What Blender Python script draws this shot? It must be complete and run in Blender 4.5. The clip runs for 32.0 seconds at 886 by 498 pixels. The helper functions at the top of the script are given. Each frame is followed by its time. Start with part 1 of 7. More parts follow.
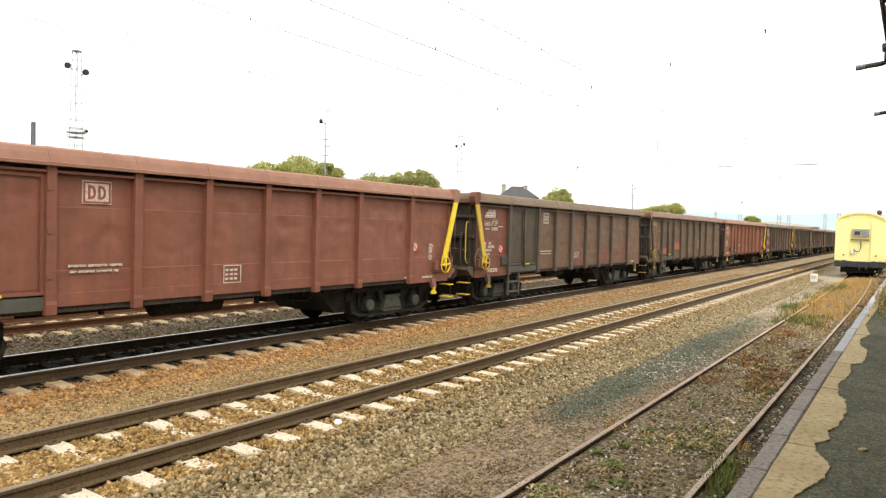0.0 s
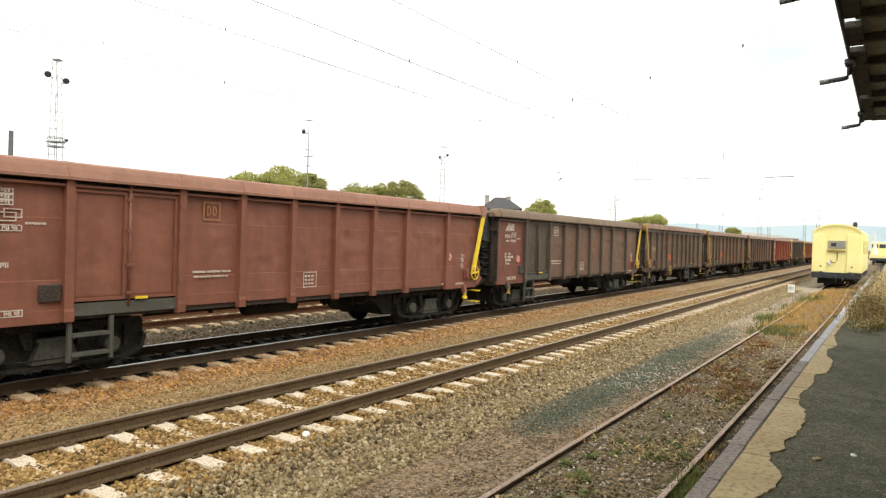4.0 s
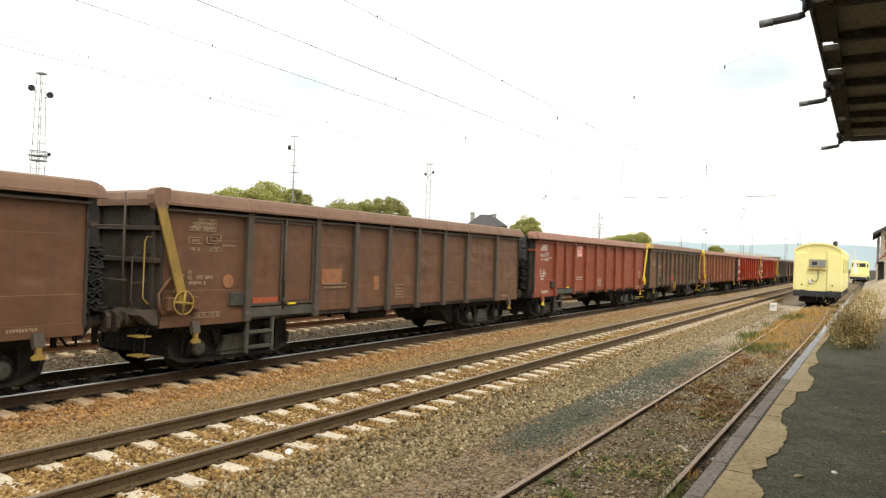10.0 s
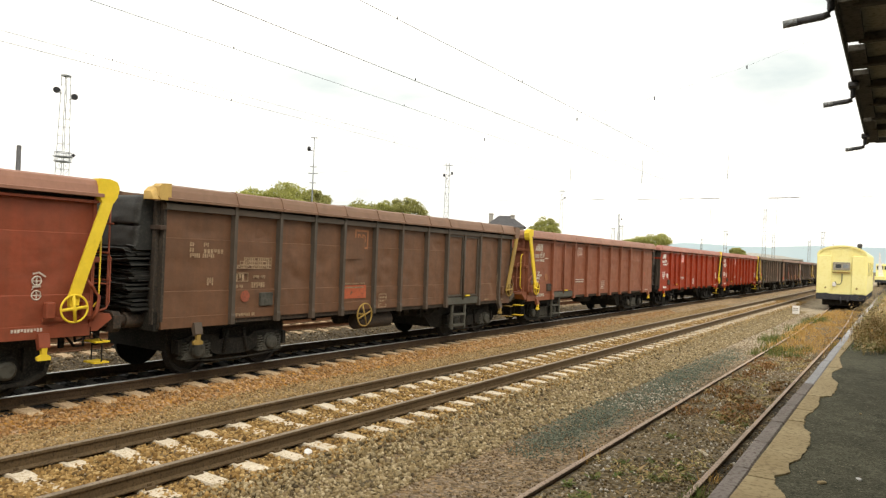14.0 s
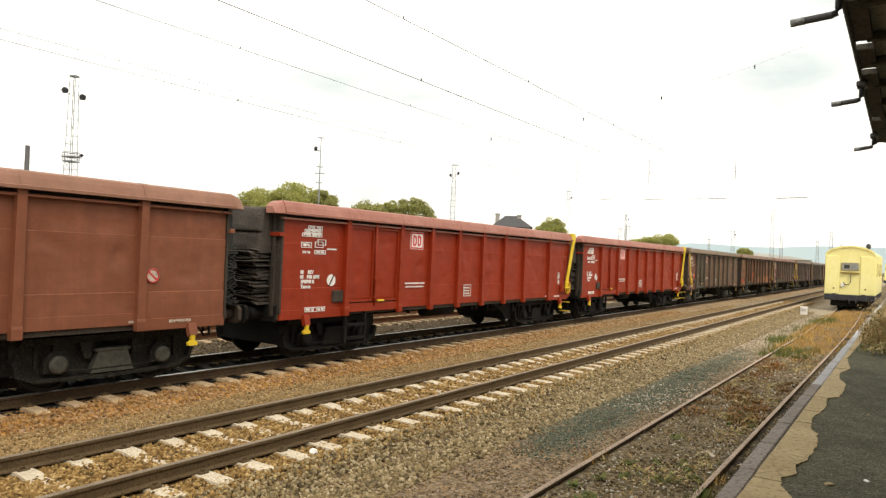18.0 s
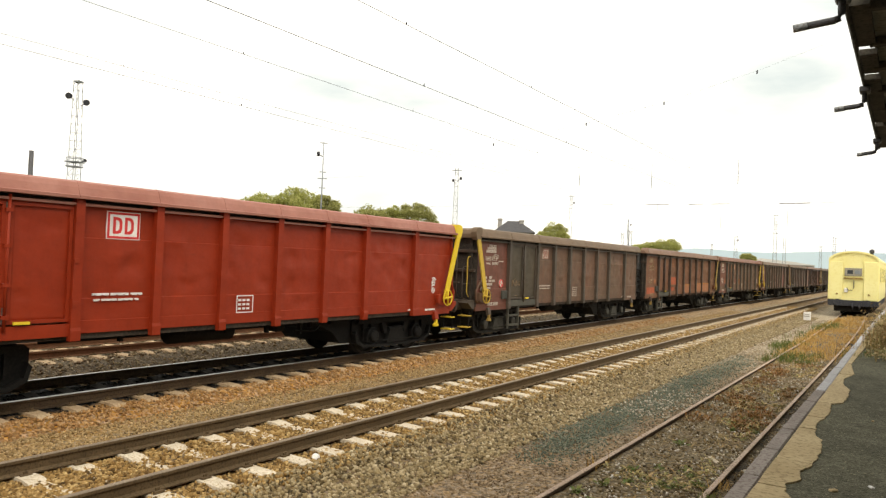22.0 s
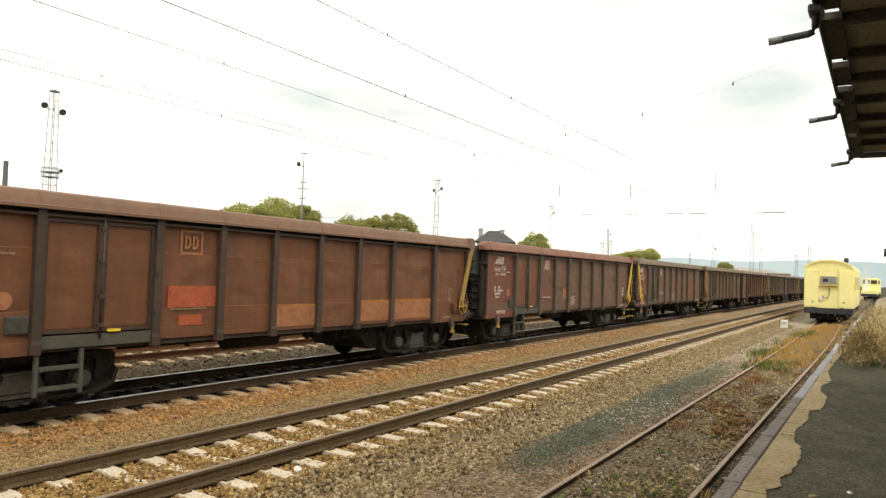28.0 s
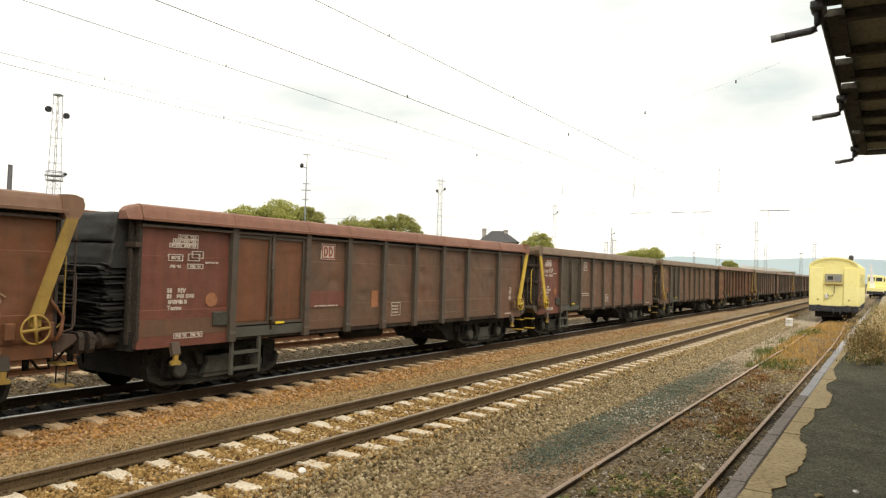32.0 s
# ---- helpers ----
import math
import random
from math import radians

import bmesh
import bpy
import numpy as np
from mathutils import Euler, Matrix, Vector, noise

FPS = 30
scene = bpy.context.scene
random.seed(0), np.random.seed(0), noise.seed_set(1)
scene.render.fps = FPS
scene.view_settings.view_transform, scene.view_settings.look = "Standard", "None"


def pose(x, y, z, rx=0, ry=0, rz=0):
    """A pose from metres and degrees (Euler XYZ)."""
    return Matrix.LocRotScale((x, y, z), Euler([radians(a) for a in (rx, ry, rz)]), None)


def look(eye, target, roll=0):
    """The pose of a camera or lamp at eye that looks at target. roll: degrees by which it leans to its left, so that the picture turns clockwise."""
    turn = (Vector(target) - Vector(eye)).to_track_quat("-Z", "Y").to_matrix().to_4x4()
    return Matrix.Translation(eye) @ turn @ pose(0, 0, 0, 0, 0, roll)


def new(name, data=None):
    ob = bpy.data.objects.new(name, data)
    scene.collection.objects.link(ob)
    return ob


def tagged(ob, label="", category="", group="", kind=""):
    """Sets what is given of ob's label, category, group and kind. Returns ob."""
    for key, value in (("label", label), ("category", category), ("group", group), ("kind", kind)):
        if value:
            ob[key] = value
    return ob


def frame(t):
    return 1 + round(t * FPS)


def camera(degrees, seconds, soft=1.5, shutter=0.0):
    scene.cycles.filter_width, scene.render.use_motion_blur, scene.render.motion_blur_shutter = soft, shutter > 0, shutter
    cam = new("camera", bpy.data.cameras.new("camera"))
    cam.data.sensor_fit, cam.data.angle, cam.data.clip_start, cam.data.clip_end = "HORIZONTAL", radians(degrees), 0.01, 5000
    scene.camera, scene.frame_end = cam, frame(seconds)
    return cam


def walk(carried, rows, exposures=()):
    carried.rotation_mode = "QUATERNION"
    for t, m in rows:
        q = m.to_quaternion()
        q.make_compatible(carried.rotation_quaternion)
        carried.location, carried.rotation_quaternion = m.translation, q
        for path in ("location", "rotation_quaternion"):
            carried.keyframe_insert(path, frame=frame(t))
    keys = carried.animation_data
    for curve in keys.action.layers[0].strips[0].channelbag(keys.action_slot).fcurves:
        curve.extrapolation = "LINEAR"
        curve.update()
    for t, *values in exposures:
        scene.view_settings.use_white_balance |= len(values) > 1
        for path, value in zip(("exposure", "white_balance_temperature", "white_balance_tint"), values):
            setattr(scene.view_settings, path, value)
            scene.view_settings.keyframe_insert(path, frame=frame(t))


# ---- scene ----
cam = camera(64.43, 32.0, soft=1.3)
walk(cam, [
    (0.0, pose(-0.181, -0.099, 2.377, 88.098, -1.667, 33.837)),
    (0.5, pose(-0.094, -0.045, 2.387, 88.345, -1.482, 32.806)),
    (1.0, pose(-0.046, -0.010, 2.385, 88.551, -1.699, 32.699)),
    (1.5, pose(0.003, -0.009, 2.389, 88.895, -1.753, 32.213)),
    (2.0, pose(0.006, -0.001, 2.389, 88.905, -1.574, 31.906)),
    (2.5, pose(0.009, -0.002, 2.387, 88.990, -1.711, 31.711)),
    (4.5, pose(-0.008, -0.007, 2.387, 89.003, -1.785, 32.739)),
    (5.0, pose(-0.004, 0.004, 2.385, 89.078, -1.971, 31.702)),
    (5.5, pose(-0.006, 0.004, 2.382, 89.213, -2.159, 30.925)),
    (6.0, pose(0.003, -0.006, 2.386, 89.342, -2.090, 30.450)),
    (6.5, pose(0.010, -0.021, 2.386, 89.403, -2.163, 30.813)),
    (7.0, pose(0.003, -0.010, 2.392, 89.450, -2.142, 31.222)),
    (7.5, pose(-0.002, -0.007, 2.392, 89.702, -2.034, 31.343)),
    (8.0, pose(0.005, -0.005, 2.373, 90.054, -2.014, 31.335)),
    (8.5, pose(-0.003, -0.010, 2.391, 90.208, -2.139, 31.395)),
    (9.0, pose(0.000, 0.000, 2.393, 90.264, -1.891, 31.472)),
    (9.5, pose(-0.002, -0.018, 2.389, 90.392, -2.048, 31.395)),
    (10.0, pose(0.005, -0.021, 2.389, 90.413, -2.081, 31.387)),
    (10.5, pose(0.006, -0.022, 2.389, 90.460, -2.041, 31.557)),
    (11.0, pose(0.015, -0.031, 2.391, 90.524, -2.029, 31.835)),
    (11.5, pose(0.002, -0.009, 2.391, 90.542, -2.117, 31.974)),
    (12.0, pose(0.003, -0.010, 2.395, 90.516, -2.137, 32.123)),
    (12.5, pose(0.000, -0.018, 2.395, 90.476, -2.345, 32.374)),
    (13.0, pose(0.003, -0.015, 2.392, 90.395, -2.277, 32.529)),
    (13.5, pose(0.000, -0.038, 2.390, 90.419, -2.422, 32.671)),
    (14.0, pose(-0.001, -0.027, 2.394, 90.441, -2.307, 32.879)),
    (14.5, pose(0.003, -0.015, 2.395, 90.482, -2.258, 32.935)),
    (16.5, pose(0.003, -0.024, 2.392, 90.394, -2.146, 33.393)),
    (17.0, pose(0.007, -0.031, 2.396, 90.359, -2.249, 33.378)),
    (17.5, pose(-0.005, -0.019, 2.391, 90.416, -2.139, 33.389)),
    (18.0, pose(0.004, -0.012, 2.393, 90.422, -2.368, 33.405)),
    (18.5, pose(0.008, -0.015, 2.395, 90.485, -2.338, 33.394)),
    (19.0, pose(0.003, -0.025, 2.394, 90.583, -2.529, 33.315)),
    (19.5, pose(0.007, -0.030, 2.393, 90.686, -2.596, 33.406)),
    (20.0, pose(0.006, -0.022, 2.395, 90.809, -2.317, 33.652)),
    (20.5, pose(0.006, -0.031, 2.387, 90.882, -2.329, 33.803)),
    (21.0, pose(0.002, -0.024, 2.388, 90.812, -2.331, 33.835)),
    (21.5, pose(-0.002, -0.017, 2.394, 90.773, -2.518, 33.760)),
    (22.0, pose(0.001, -0.014, 2.391, 90.833, -2.406, 33.601)),
    (22.5, pose(0.002, -0.025, 2.397, 90.818, -2.441, 33.516)),
    (23.0, pose(-0.002, -0.015, 2.391, 90.744, -2.537, 33.428)),
    (23.5, pose(0.002, -0.023, 2.390, 90.778, -2.315, 33.344)),
    (24.0, pose(0.003, -0.014, 2.395, 90.836, -2.145, 33.282)),
    (24.5, pose(-0.004, -0.014, 2.394, 90.903, -2.210, 33.127)),
    (25.0, pose(-0.001, -0.018, 2.395, 91.029, -2.141, 32.930)),
    (25.5, pose(-0.015, -0.018, 2.394, 91.188, -2.082, 32.624)),
    (27.5, pose(-0.001, -0.012, 2.394, 91.559, -1.962, 32.118)),
    (28.0, pose(-0.008, -0.036, 2.393, 91.706, -2.164, 32.041)),
    (28.5, pose(-0.007, -0.021, 2.388, 91.716, -2.120, 32.168)),
    (29.0, pose(-0.002, -0.021, 2.391, 91.757, -2.166, 32.255)),
    (29.5, pose(-0.008, -0.013, 2.388, 91.797, -1.916, 32.272)),
    (30.0, pose(-0.008, -0.022, 2.393, 91.782, -1.846, 32.469)),
    (30.5, pose(-0.014, -0.030, 2.392, 91.815, -1.822, 32.450)),
    (31.0, pose(-0.006, -0.027, 2.389, 91.783, -1.884, 32.411)),
    (31.5, pose(-0.010, -0.014, 2.390, 91.741, -1.686, 32.404)),
    (32.0, pose(-0.004, -0.021, 2.394, 91.730, -1.759, 32.354)),
], exposures=((0.0, 0.85, 6850, 10), (1.0, 0.72, 6850, 10), (2.5, 0.68, 6850, 10), (7.0, 0.62, 6850, 10), (13.0, 0.50, 7100, 10), (20.0, 0.48, 7250, 10), (28.0, 0.42, 7250, 10), (32.0, 0.40, 7250, 10)))
# the way that the train has gone, every half second
RUN = (-0.01, 5.68, 11.35, 17.00, 22.60, 28.17, 33.68, 39.14, 44.53, 49.83, 55.02, 60.09, 65.03, 69.83, 74.51, 79.15, 83.79, 88.41, 92.99, 97.47, 101.82, 106.05, 110.16, 114.19, 118.17, 122.13, 126.07, 129.92, 133.63, 137.20, 140.71, 144.18, 147.63, 151.04, 154.40, 157.69, 160.91, 164.06, 167.18, 170.23, 173.25, 176.22, 179.16, 182.01, 184.84, 187.64, 190.43, 193.18, 195.87, 198.41, 200.87, 203.28, 205.64, 207.96, 210.23, 212.44, 214.56, 216.54, 218.37, 220.09, 221.71, 223.20, 224.55, 225.72, 226.75)

# ---- world and light ----
world = bpy.data.worlds.new("world")
scene.world = world
world.use_nodes = True
wn, wl = world.node_tree.nodes, world.node_tree.links
SUN_ELEV, SUN_ROT = 50, 126
sky = wn.new("ShaderNodeTexSky")
sky.sky_type, sky.sun_disc = "NISHITA", False
sky.sun_elevation, sky.sun_rotation = radians(SUN_ELEV), radians(SUN_ROT)
sky.dust_density = 4.0
skyscale = wn.new("ShaderNodeVectorMath"); skyscale.operation = "SCALE"; skyscale.inputs["Scale"].default_value = 0.1
wl.new(sky.outputs[0], skyscale.inputs[0])
wtc = wn.new("ShaderNodeTexCoord")
wmap = wn.new("ShaderNodeMapping"); wmap.inputs["Scale"].default_value = (1.0, 1.0, 3.2); wmap.inputs["Rotation"].default_value = (0, 0, radians(75))
wl.new(wtc.outputs["Generated"], wmap.inputs[0])
wnoise = wn.new("ShaderNodeTexNoise"); wnoise.inputs["Scale"].default_value = 2.6; wnoise.inputs["Detail"].default_value = 7
wl.new(wmap.outputs[0], wnoise.inputs[0])
wramp = wn.new("ShaderNodeValToRGB")
wramp.color_ramp.elements[0].position, wramp.color_ramp.elements[0].color = 0.31, (0.0, 0.0, 0.0, 1)
wramp.color_ramp.elements[1].position, wramp.color_ramp.elements[1].color = 0.60, (1.0, 1.0, 1.0, 1)
wl.new(wnoise.outputs[0], wramp.inputs[0])
cloud = wn.new("ShaderNodeMix"); cloud.data_type = "RGBA"
wl.new(wramp.outputs[0], cloud.inputs[0])
thin = wn.new("ShaderNodeMix"); thin.data_type = "RGBA"; thin.inputs[0].default_value = 0.93
wl.new(skyscale.outputs[0], thin.inputs[6])
thin.inputs[7].default_value = (0.59, 0.68, 0.71, 1)
wl.new(thin.outputs[2], cloud.inputs[6])
cloud.inputs[7].default_value = (1.15, 1.15, 1.13, 1)
# an overcast sky is brighter overhead than at the horizon
wsep = wn.new("ShaderNodeSeparateXYZ"); wl.new(wtc.outputs["Generated"], wsep.inputs[0])
wup = wn.new("ShaderNodeMath"); wup.operation, wup.use_clamp = "MAXIMUM", False; wl.new(wsep.outputs[2], wup.inputs[0]); wup.inputs[1].default_value = 0.0
wgain = wn.new("ShaderNodeMath"); wgain.operation = "MULTIPLY_ADD"; wl.new(wup.outputs[0], wgain.inputs[0]); wgain.inputs[1].default_value, wgain.inputs[2].default_value = 0.32, 0.91
wtop = wn.new("ShaderNodeVectorMath"); wtop.operation = "SCALE"; wl.new(cloud.outputs[2], wtop.inputs[0]); wl.new(wgain.outputs[0], wtop.inputs["Scale"])
wl.new(wtop.outputs[0], wn["Background"].inputs[0])
wn["Background"].inputs[1].default_value = 1.0

sun = new("sun", bpy.data.lights.new("sun", "SUN"))
sun.data.energy, sun.data.angle, sun.data.color = 1.15, radians(22), (1, 0.95, 0.86)
_e, _r = radians(SUN_ELEV), radians(SUN_ROT)
_d = Vector((math.sin(_r) * math.cos(_e), math.cos(_r) * math.cos(_e), math.sin(_e)))
sun.matrix_world = look(_d * 50, (0, 0, 0))

# ---- material helpers ----
def ramp(nt, fac, stops):
    n = nt.nodes.new("ShaderNodeValToRGB")
    el = n.color_ramp.elements
    while len(el) < len(stops):
        el.new(0.5)
    for e, (p, c) in zip(el, stops):
        e.position, e.color = p, (*c, 1) if len(c) == 3 else c
    nt.links.new(fac, n.inputs[0])
    return n.outputs[0]


def noise_tex(nt, vec, scale, detail=4, rough=0.55):
    n = nt.nodes.new("ShaderNodeTexNoise")
    n.inputs["Scale"].default_value, n.inputs["Detail"].default_value, n.inputs["Roughness"].default_value = scale, detail, rough
    nt.links.new(vec, n.inputs["Vector"])
    return n.outputs[0]


def mixc(nt, fac, a, b, mode="MIX"):
    n = nt.nodes.new("ShaderNodeMix"); n.data_type, n.blend_type = "RGBA", mode
    for sock, v in ((n.inputs[0], fac), (n.inputs[6], a), (n.inputs[7], b)):
        if isinstance(v, (int, float)):
            sock.default_value = v
        elif isinstance(v, tuple):
            sock.default_value = (*v, 1)
        else:
            nt.links.new(v, sock)
    return n.outputs[2]


def mathn(nt, op, a, b=0.0, c=0.0):
    n = nt.nodes.new("ShaderNodeMath"); n.operation = op
    for i, v in enumerate((a, b, c)):
        if isinstance(v, (int, float)):
            n.inputs[i].default_value = v
        else:
            nt.links.new(v, n.inputs[i])
    return n.outputs[0]


def scaled(nt, vec, s):
    n = nt.nodes.new("ShaderNodeMapping"); n.inputs["Scale"].default_value = s
    nt.links.new(vec, n.inputs[0])
    return n.outputs[0]


def start(name, rnd=True):
    m = bpy.data.materials.new(name); m.use_nodes = True
    nt = m.node_tree
    tc = nt.nodes.new("ShaderNodeTexCoord")
    vec = tc.outputs["Object"]
    if rnd:
        oi = nt.nodes.new("ShaderNodeObjectInfo")
        k = mathn(nt, "MULTIPLY", oi.outputs["Random"], 57.0)
        add = nt.nodes.new("ShaderNodeVectorMath")
        nt.links.new(vec, add.inputs[0]); nt.links.new(k, add.inputs[1])
        vec = add.outputs[0]
    return m, nt, nt.nodes["Principled BSDF"], vec


def bump(nt, bsdf, height, strength=0.3, dist=0.01):
    b = nt.nodes.new("ShaderNodeBump"); b.inputs["Strength"].default_value, b.inputs["Distance"].default_value = strength, dist
    nt.links.new(height, b.inputs["Height"]); nt.links.new(b.outputs[0], bsdf.inputs["Normal"])


def mat(name, a, b, c=None, scale=3.0, fine=40.0, rough=0.8, metal=0.0, bmp=0.25, dist=0.006, rnd=True, island=0.0):
    """Two tones in large blotches, a third in fine grain, fine relief."""
    m, nt, bs, vec = start(name, rnd)
    col = ramp(nt, noise_tex(nt, vec, scale, 5), [(0.35, a), (0.65, b)])
    f = noise_tex(nt, vec, fine, 4)
    if c:
        col = mixc(nt, ramp(nt, f, [(0.48, (0, 0, 0)), (0.68, (1, 1, 1))]), col, c)
    if island:
        g = nt.nodes.new("ShaderNodeNewGeometry")
        v = mathn(nt, "MULTIPLY_ADD", g.outputs["Random Per Island"], island * 2, 1 - island)
        hv = nt.nodes.new("ShaderNodeHueSaturation"); nt.links.new(v, hv.inputs["Value"]); nt.links.new(col, hv.inputs["Color"])
        col = hv.outputs[0]
    nt.links.new(col, bs.inputs["Base Color"])
    r = mathn(nt, "MULTIPLY_ADD", f, 0.25, rough - 0.12)
    nt.links.new(r, bs.inputs["Roughness"])
    bs.inputs["Metallic"].default_value = metal
    if rough > 0.65:
        bs.inputs["Specular IOR Level"].default_value = 0.2
    bump(nt, bs, f, bmp, dist)
    return m


def plain(name, c, rough=0.6, metal=0.0):
    return mat(name, tuple(v * 0.86 for v in c), tuple(min(1, v * 1.1) for v in c), None, 4, 60, rough, metal, 0.1)


def wagon_paint(name, base, fade, dirt, rust, grime=0.5):
    """Weathered wagon paint: faded blotches, vertical streaks, dirt film, small rust spots."""
    m, nt, bs, vec = start(name)
    col = ramp(nt, noise_tex(nt, vec, 0.9, 5, 0.6), [(0.35, base), (0.68, fade)])
    streak = noise_tex(nt, scaled(nt, vec, (4, 4, 0.5)), 1.3, 5, 0.6)
    col = mixc(nt, mathn(nt, "MULTIPLY", ramp(nt, streak, [(0.38, (0, 0, 0)), (0.72, (1, 1, 1))]), grime), col, dirt)
    blot = noise_tex(nt, scaled(nt, vec, (1, 1, 2.2)), 2.4, 7, 0.7)
    col = mixc(nt, mathn(nt, "MULTIPLY", ramp(nt, blot, [(0.45, (0, 0, 0)), (0.7, (1, 1, 1))]), grime * 0.7), col, dirt)
    spot = noise_tex(nt, vec, 17, 6, 0.7)
    col = mixc(nt, mathn(nt, "MULTIPLY", ramp(nt, spot, [(0.62, (0, 0, 0)), (0.74, (1, 1, 1))]), 0.35), col, rust)
    wear = noise_tex(nt, vec, 5.5, 8, 0.75)
    col = mixc(nt, 1.0, col, ramp(nt, wear, [(0.30, (0.89, 0.89, 0.90)), (0.52, (1, 1, 1)), (0.74, (1.09, 1.08, 1.07))]), "MULTIPLY")
    scratch = noise_tex(nt, scaled(nt, vec, (3, 2.2, 26)), 1.6, 3, 0.5)
    col = mixc(nt, mathn(nt, "MULTIPLY", ramp(nt, scratch, [(0.70, (0, 0, 0)), (0.75, (1, 1, 1))]), 0.35), col, rust)
    nt.links.new(col, bs.inputs["Base Color"])
    nt.links.new(mathn(nt, "MULTIPLY_ADD", blot, 0.35, 0.36), bs.inputs["Roughness"])
    bs.inputs["Specular IOR Level"].default_value = 0.22
    dent = noise_tex(nt, scaled(nt, vec, (1, 1, 1.6)), 2.2, 2, 0.4)
    bump(nt, bs, mathn(nt, "ADD", mathn(nt, "MULTIPLY", spot, 0.10), dent), 0.55, 0.035)
    return m


# paints: panels, posts and rims of the wagon liveries
RED = wagon_paint("red_wagon_paint", (0.265, 0.0255, 0.0065), (0.30, 0.032, 0.009), (0.185, 0.025, 0.009), (0.12, 0.03, 0.015), 0.30)
RED_RIM = wagon_paint("red_rim_paint", (0.33, 0.135, 0.10), (0.40, 0.19, 0.15), (0.28, 0.10, 0.075), (0.15, 0.05, 0.03), 0.35)
RUST = wagon_paint("red_brown_wagon_paint", (0.240, 0.055, 0.027), (0.27, 0.072, 0.038), (0.15, 0.054, 0.032), (0.10, 0.033, 0.017), 0.45)
OLD_RIM = wagon_paint("dull_red_brown_rim_paint", (0.215, 0.098, 0.066), (0.255, 0.125, 0.085), (0.16, 0.085, 0.060), (0.11, 0.05, 0.03), 0.5)
RUST_RIM = wagon_paint("red_brown_rim_paint", (0.28, 0.137, 0.093), (0.33, 0.172, 0.122), (0.215, 0.115, 0.080), (0.11, 0.05, 0.03), 0.45)
BROWN = wagon_paint("brown_wagon_paint", (0.138, 0.070, 0.039), (0.165, 0.080, 0.043), (0.085, 0.050, 0.033), (0.15, 0.055, 0.028), 0.45)
BROWN_RIM = wagon_paint("brown_rim_paint", (0.20, 0.115, 0.076), (0.23, 0.135, 0.09), (0.15, 0.095, 0.063), (0.13, 0.06, 0.035), 0.5)
DULLRED = wagon_paint("chalky_old_red_paint", (0.210, 0.080, 0.051), (0.243, 0.097, 0.064), (0.138, 0.062, 0.042), (0.11, 0.04, 0.025), 0.5)
OLDRED = wagon_paint("dull_old_red_paint", (0.228, 0.078, 0.042), (0.262, 0.094, 0.053), (0.155, 0.062, 0.037), (0.11, 0.04, 0.025), 0.5)
GREYBROWN = wagon_paint("grey_brown_wagon_paint", (0.112, 0.068, 0.043), (0.136, 0.078, 0.047), (0.074, 0.050, 0.036), (0.15, 0.06, 0.03), 0.5)
UMBER = wagon_paint("reddish_brown_wagon_paint", (0.165, 0.069, 0.035), (0.195, 0.080, 0.040), (0.092, 0.052, 0.032), (0.17, 0.06, 0.03), 0.6)
DARK = wagon_paint("dark_brown_wagon_paint", (0.128, 0.078, 0.050), (0.172, 0.085, 0.052), (0.086, 0.061, 0.045), (0.18, 0.056, 0.031), 0.5)
DARK_RIM = wagon_paint("dark_rim_paint", (0.16, 0.110, 0.070), (0.19, 0.125, 0.08), (0.12, 0.086, 0.057), (0.13, 0.06, 0.035), 0.5)
POST_BLACK = wagon_paint("sooty_post_paint", (0.058, 0.044, 0.035), (0.085, 0.054, 0.040), (0.044, 0.036, 0.030), (0.13, 0.05, 0.03), 0.5)
DOOR_DARK = wagon_paint("sooty_door_paint", (0.068, 0.056, 0.038), (0.092, 0.070, 0.046), (0.048, 0.042, 0.031), (0.13, 0.05, 0.03), 0.5)
POST_DARK = wagon_paint("grimy_post_paint", (0.082, 0.070, 0.056), (0.112, 0.078, 0.058), (0.062, 0.056, 0.046), (0.13, 0.05, 0.03), 0.5)
PLUM = wagon_paint("text_panel_red", (0.168, 0.060, 0.041), (0.188, 0.072, 0.050), (0.085, 0.045, 0.033), (0.09, 0.033, 0.02), 0.5)
YELLOW = wagon_paint("yellow_lever_paint", (0.72, 0.50, 0.03), (0.78, 0.58, 0.05), (0.60, 0.42, 0.05), (0.45, 0.28, 0.04), 0.15)
CAP_YELLOW = wagon_paint("worn_cap_yellow", (0.50, 0.33, 0.10), (0.60, 0.40, 0.13), (0.34, 0.22, 0.09), (0.2, 0.12, 0.05), 0.35)
WORN_YELLOW = wagon_paint("worn_yellow_paint", (0.56, 0.38, 0.05), (0.64, 0.44, 0.06), (0.30, 0.20, 0.06), (0.25, 0.14, 0.04), 0.4)
OCHRE = wagon_paint("dirty_yellow_paint", (0.30, 0.20, 0.05), (0.40, 0.26, 0.06), (0.17, 0.11, 0.05), (0.15, 0.08, 0.03), 0.55)
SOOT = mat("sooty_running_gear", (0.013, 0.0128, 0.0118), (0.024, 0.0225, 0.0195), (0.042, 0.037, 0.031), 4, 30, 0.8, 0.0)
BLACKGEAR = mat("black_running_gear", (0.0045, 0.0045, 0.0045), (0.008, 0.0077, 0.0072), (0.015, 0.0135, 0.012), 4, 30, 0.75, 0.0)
RED.node_tree.nodes["Principled BSDF"].inputs["Specular IOR Level"].default_value = 0.25
SOOT.node_tree.nodes["Principled BSDF"].inputs["Specular IOR Level"].default_value = 0.1
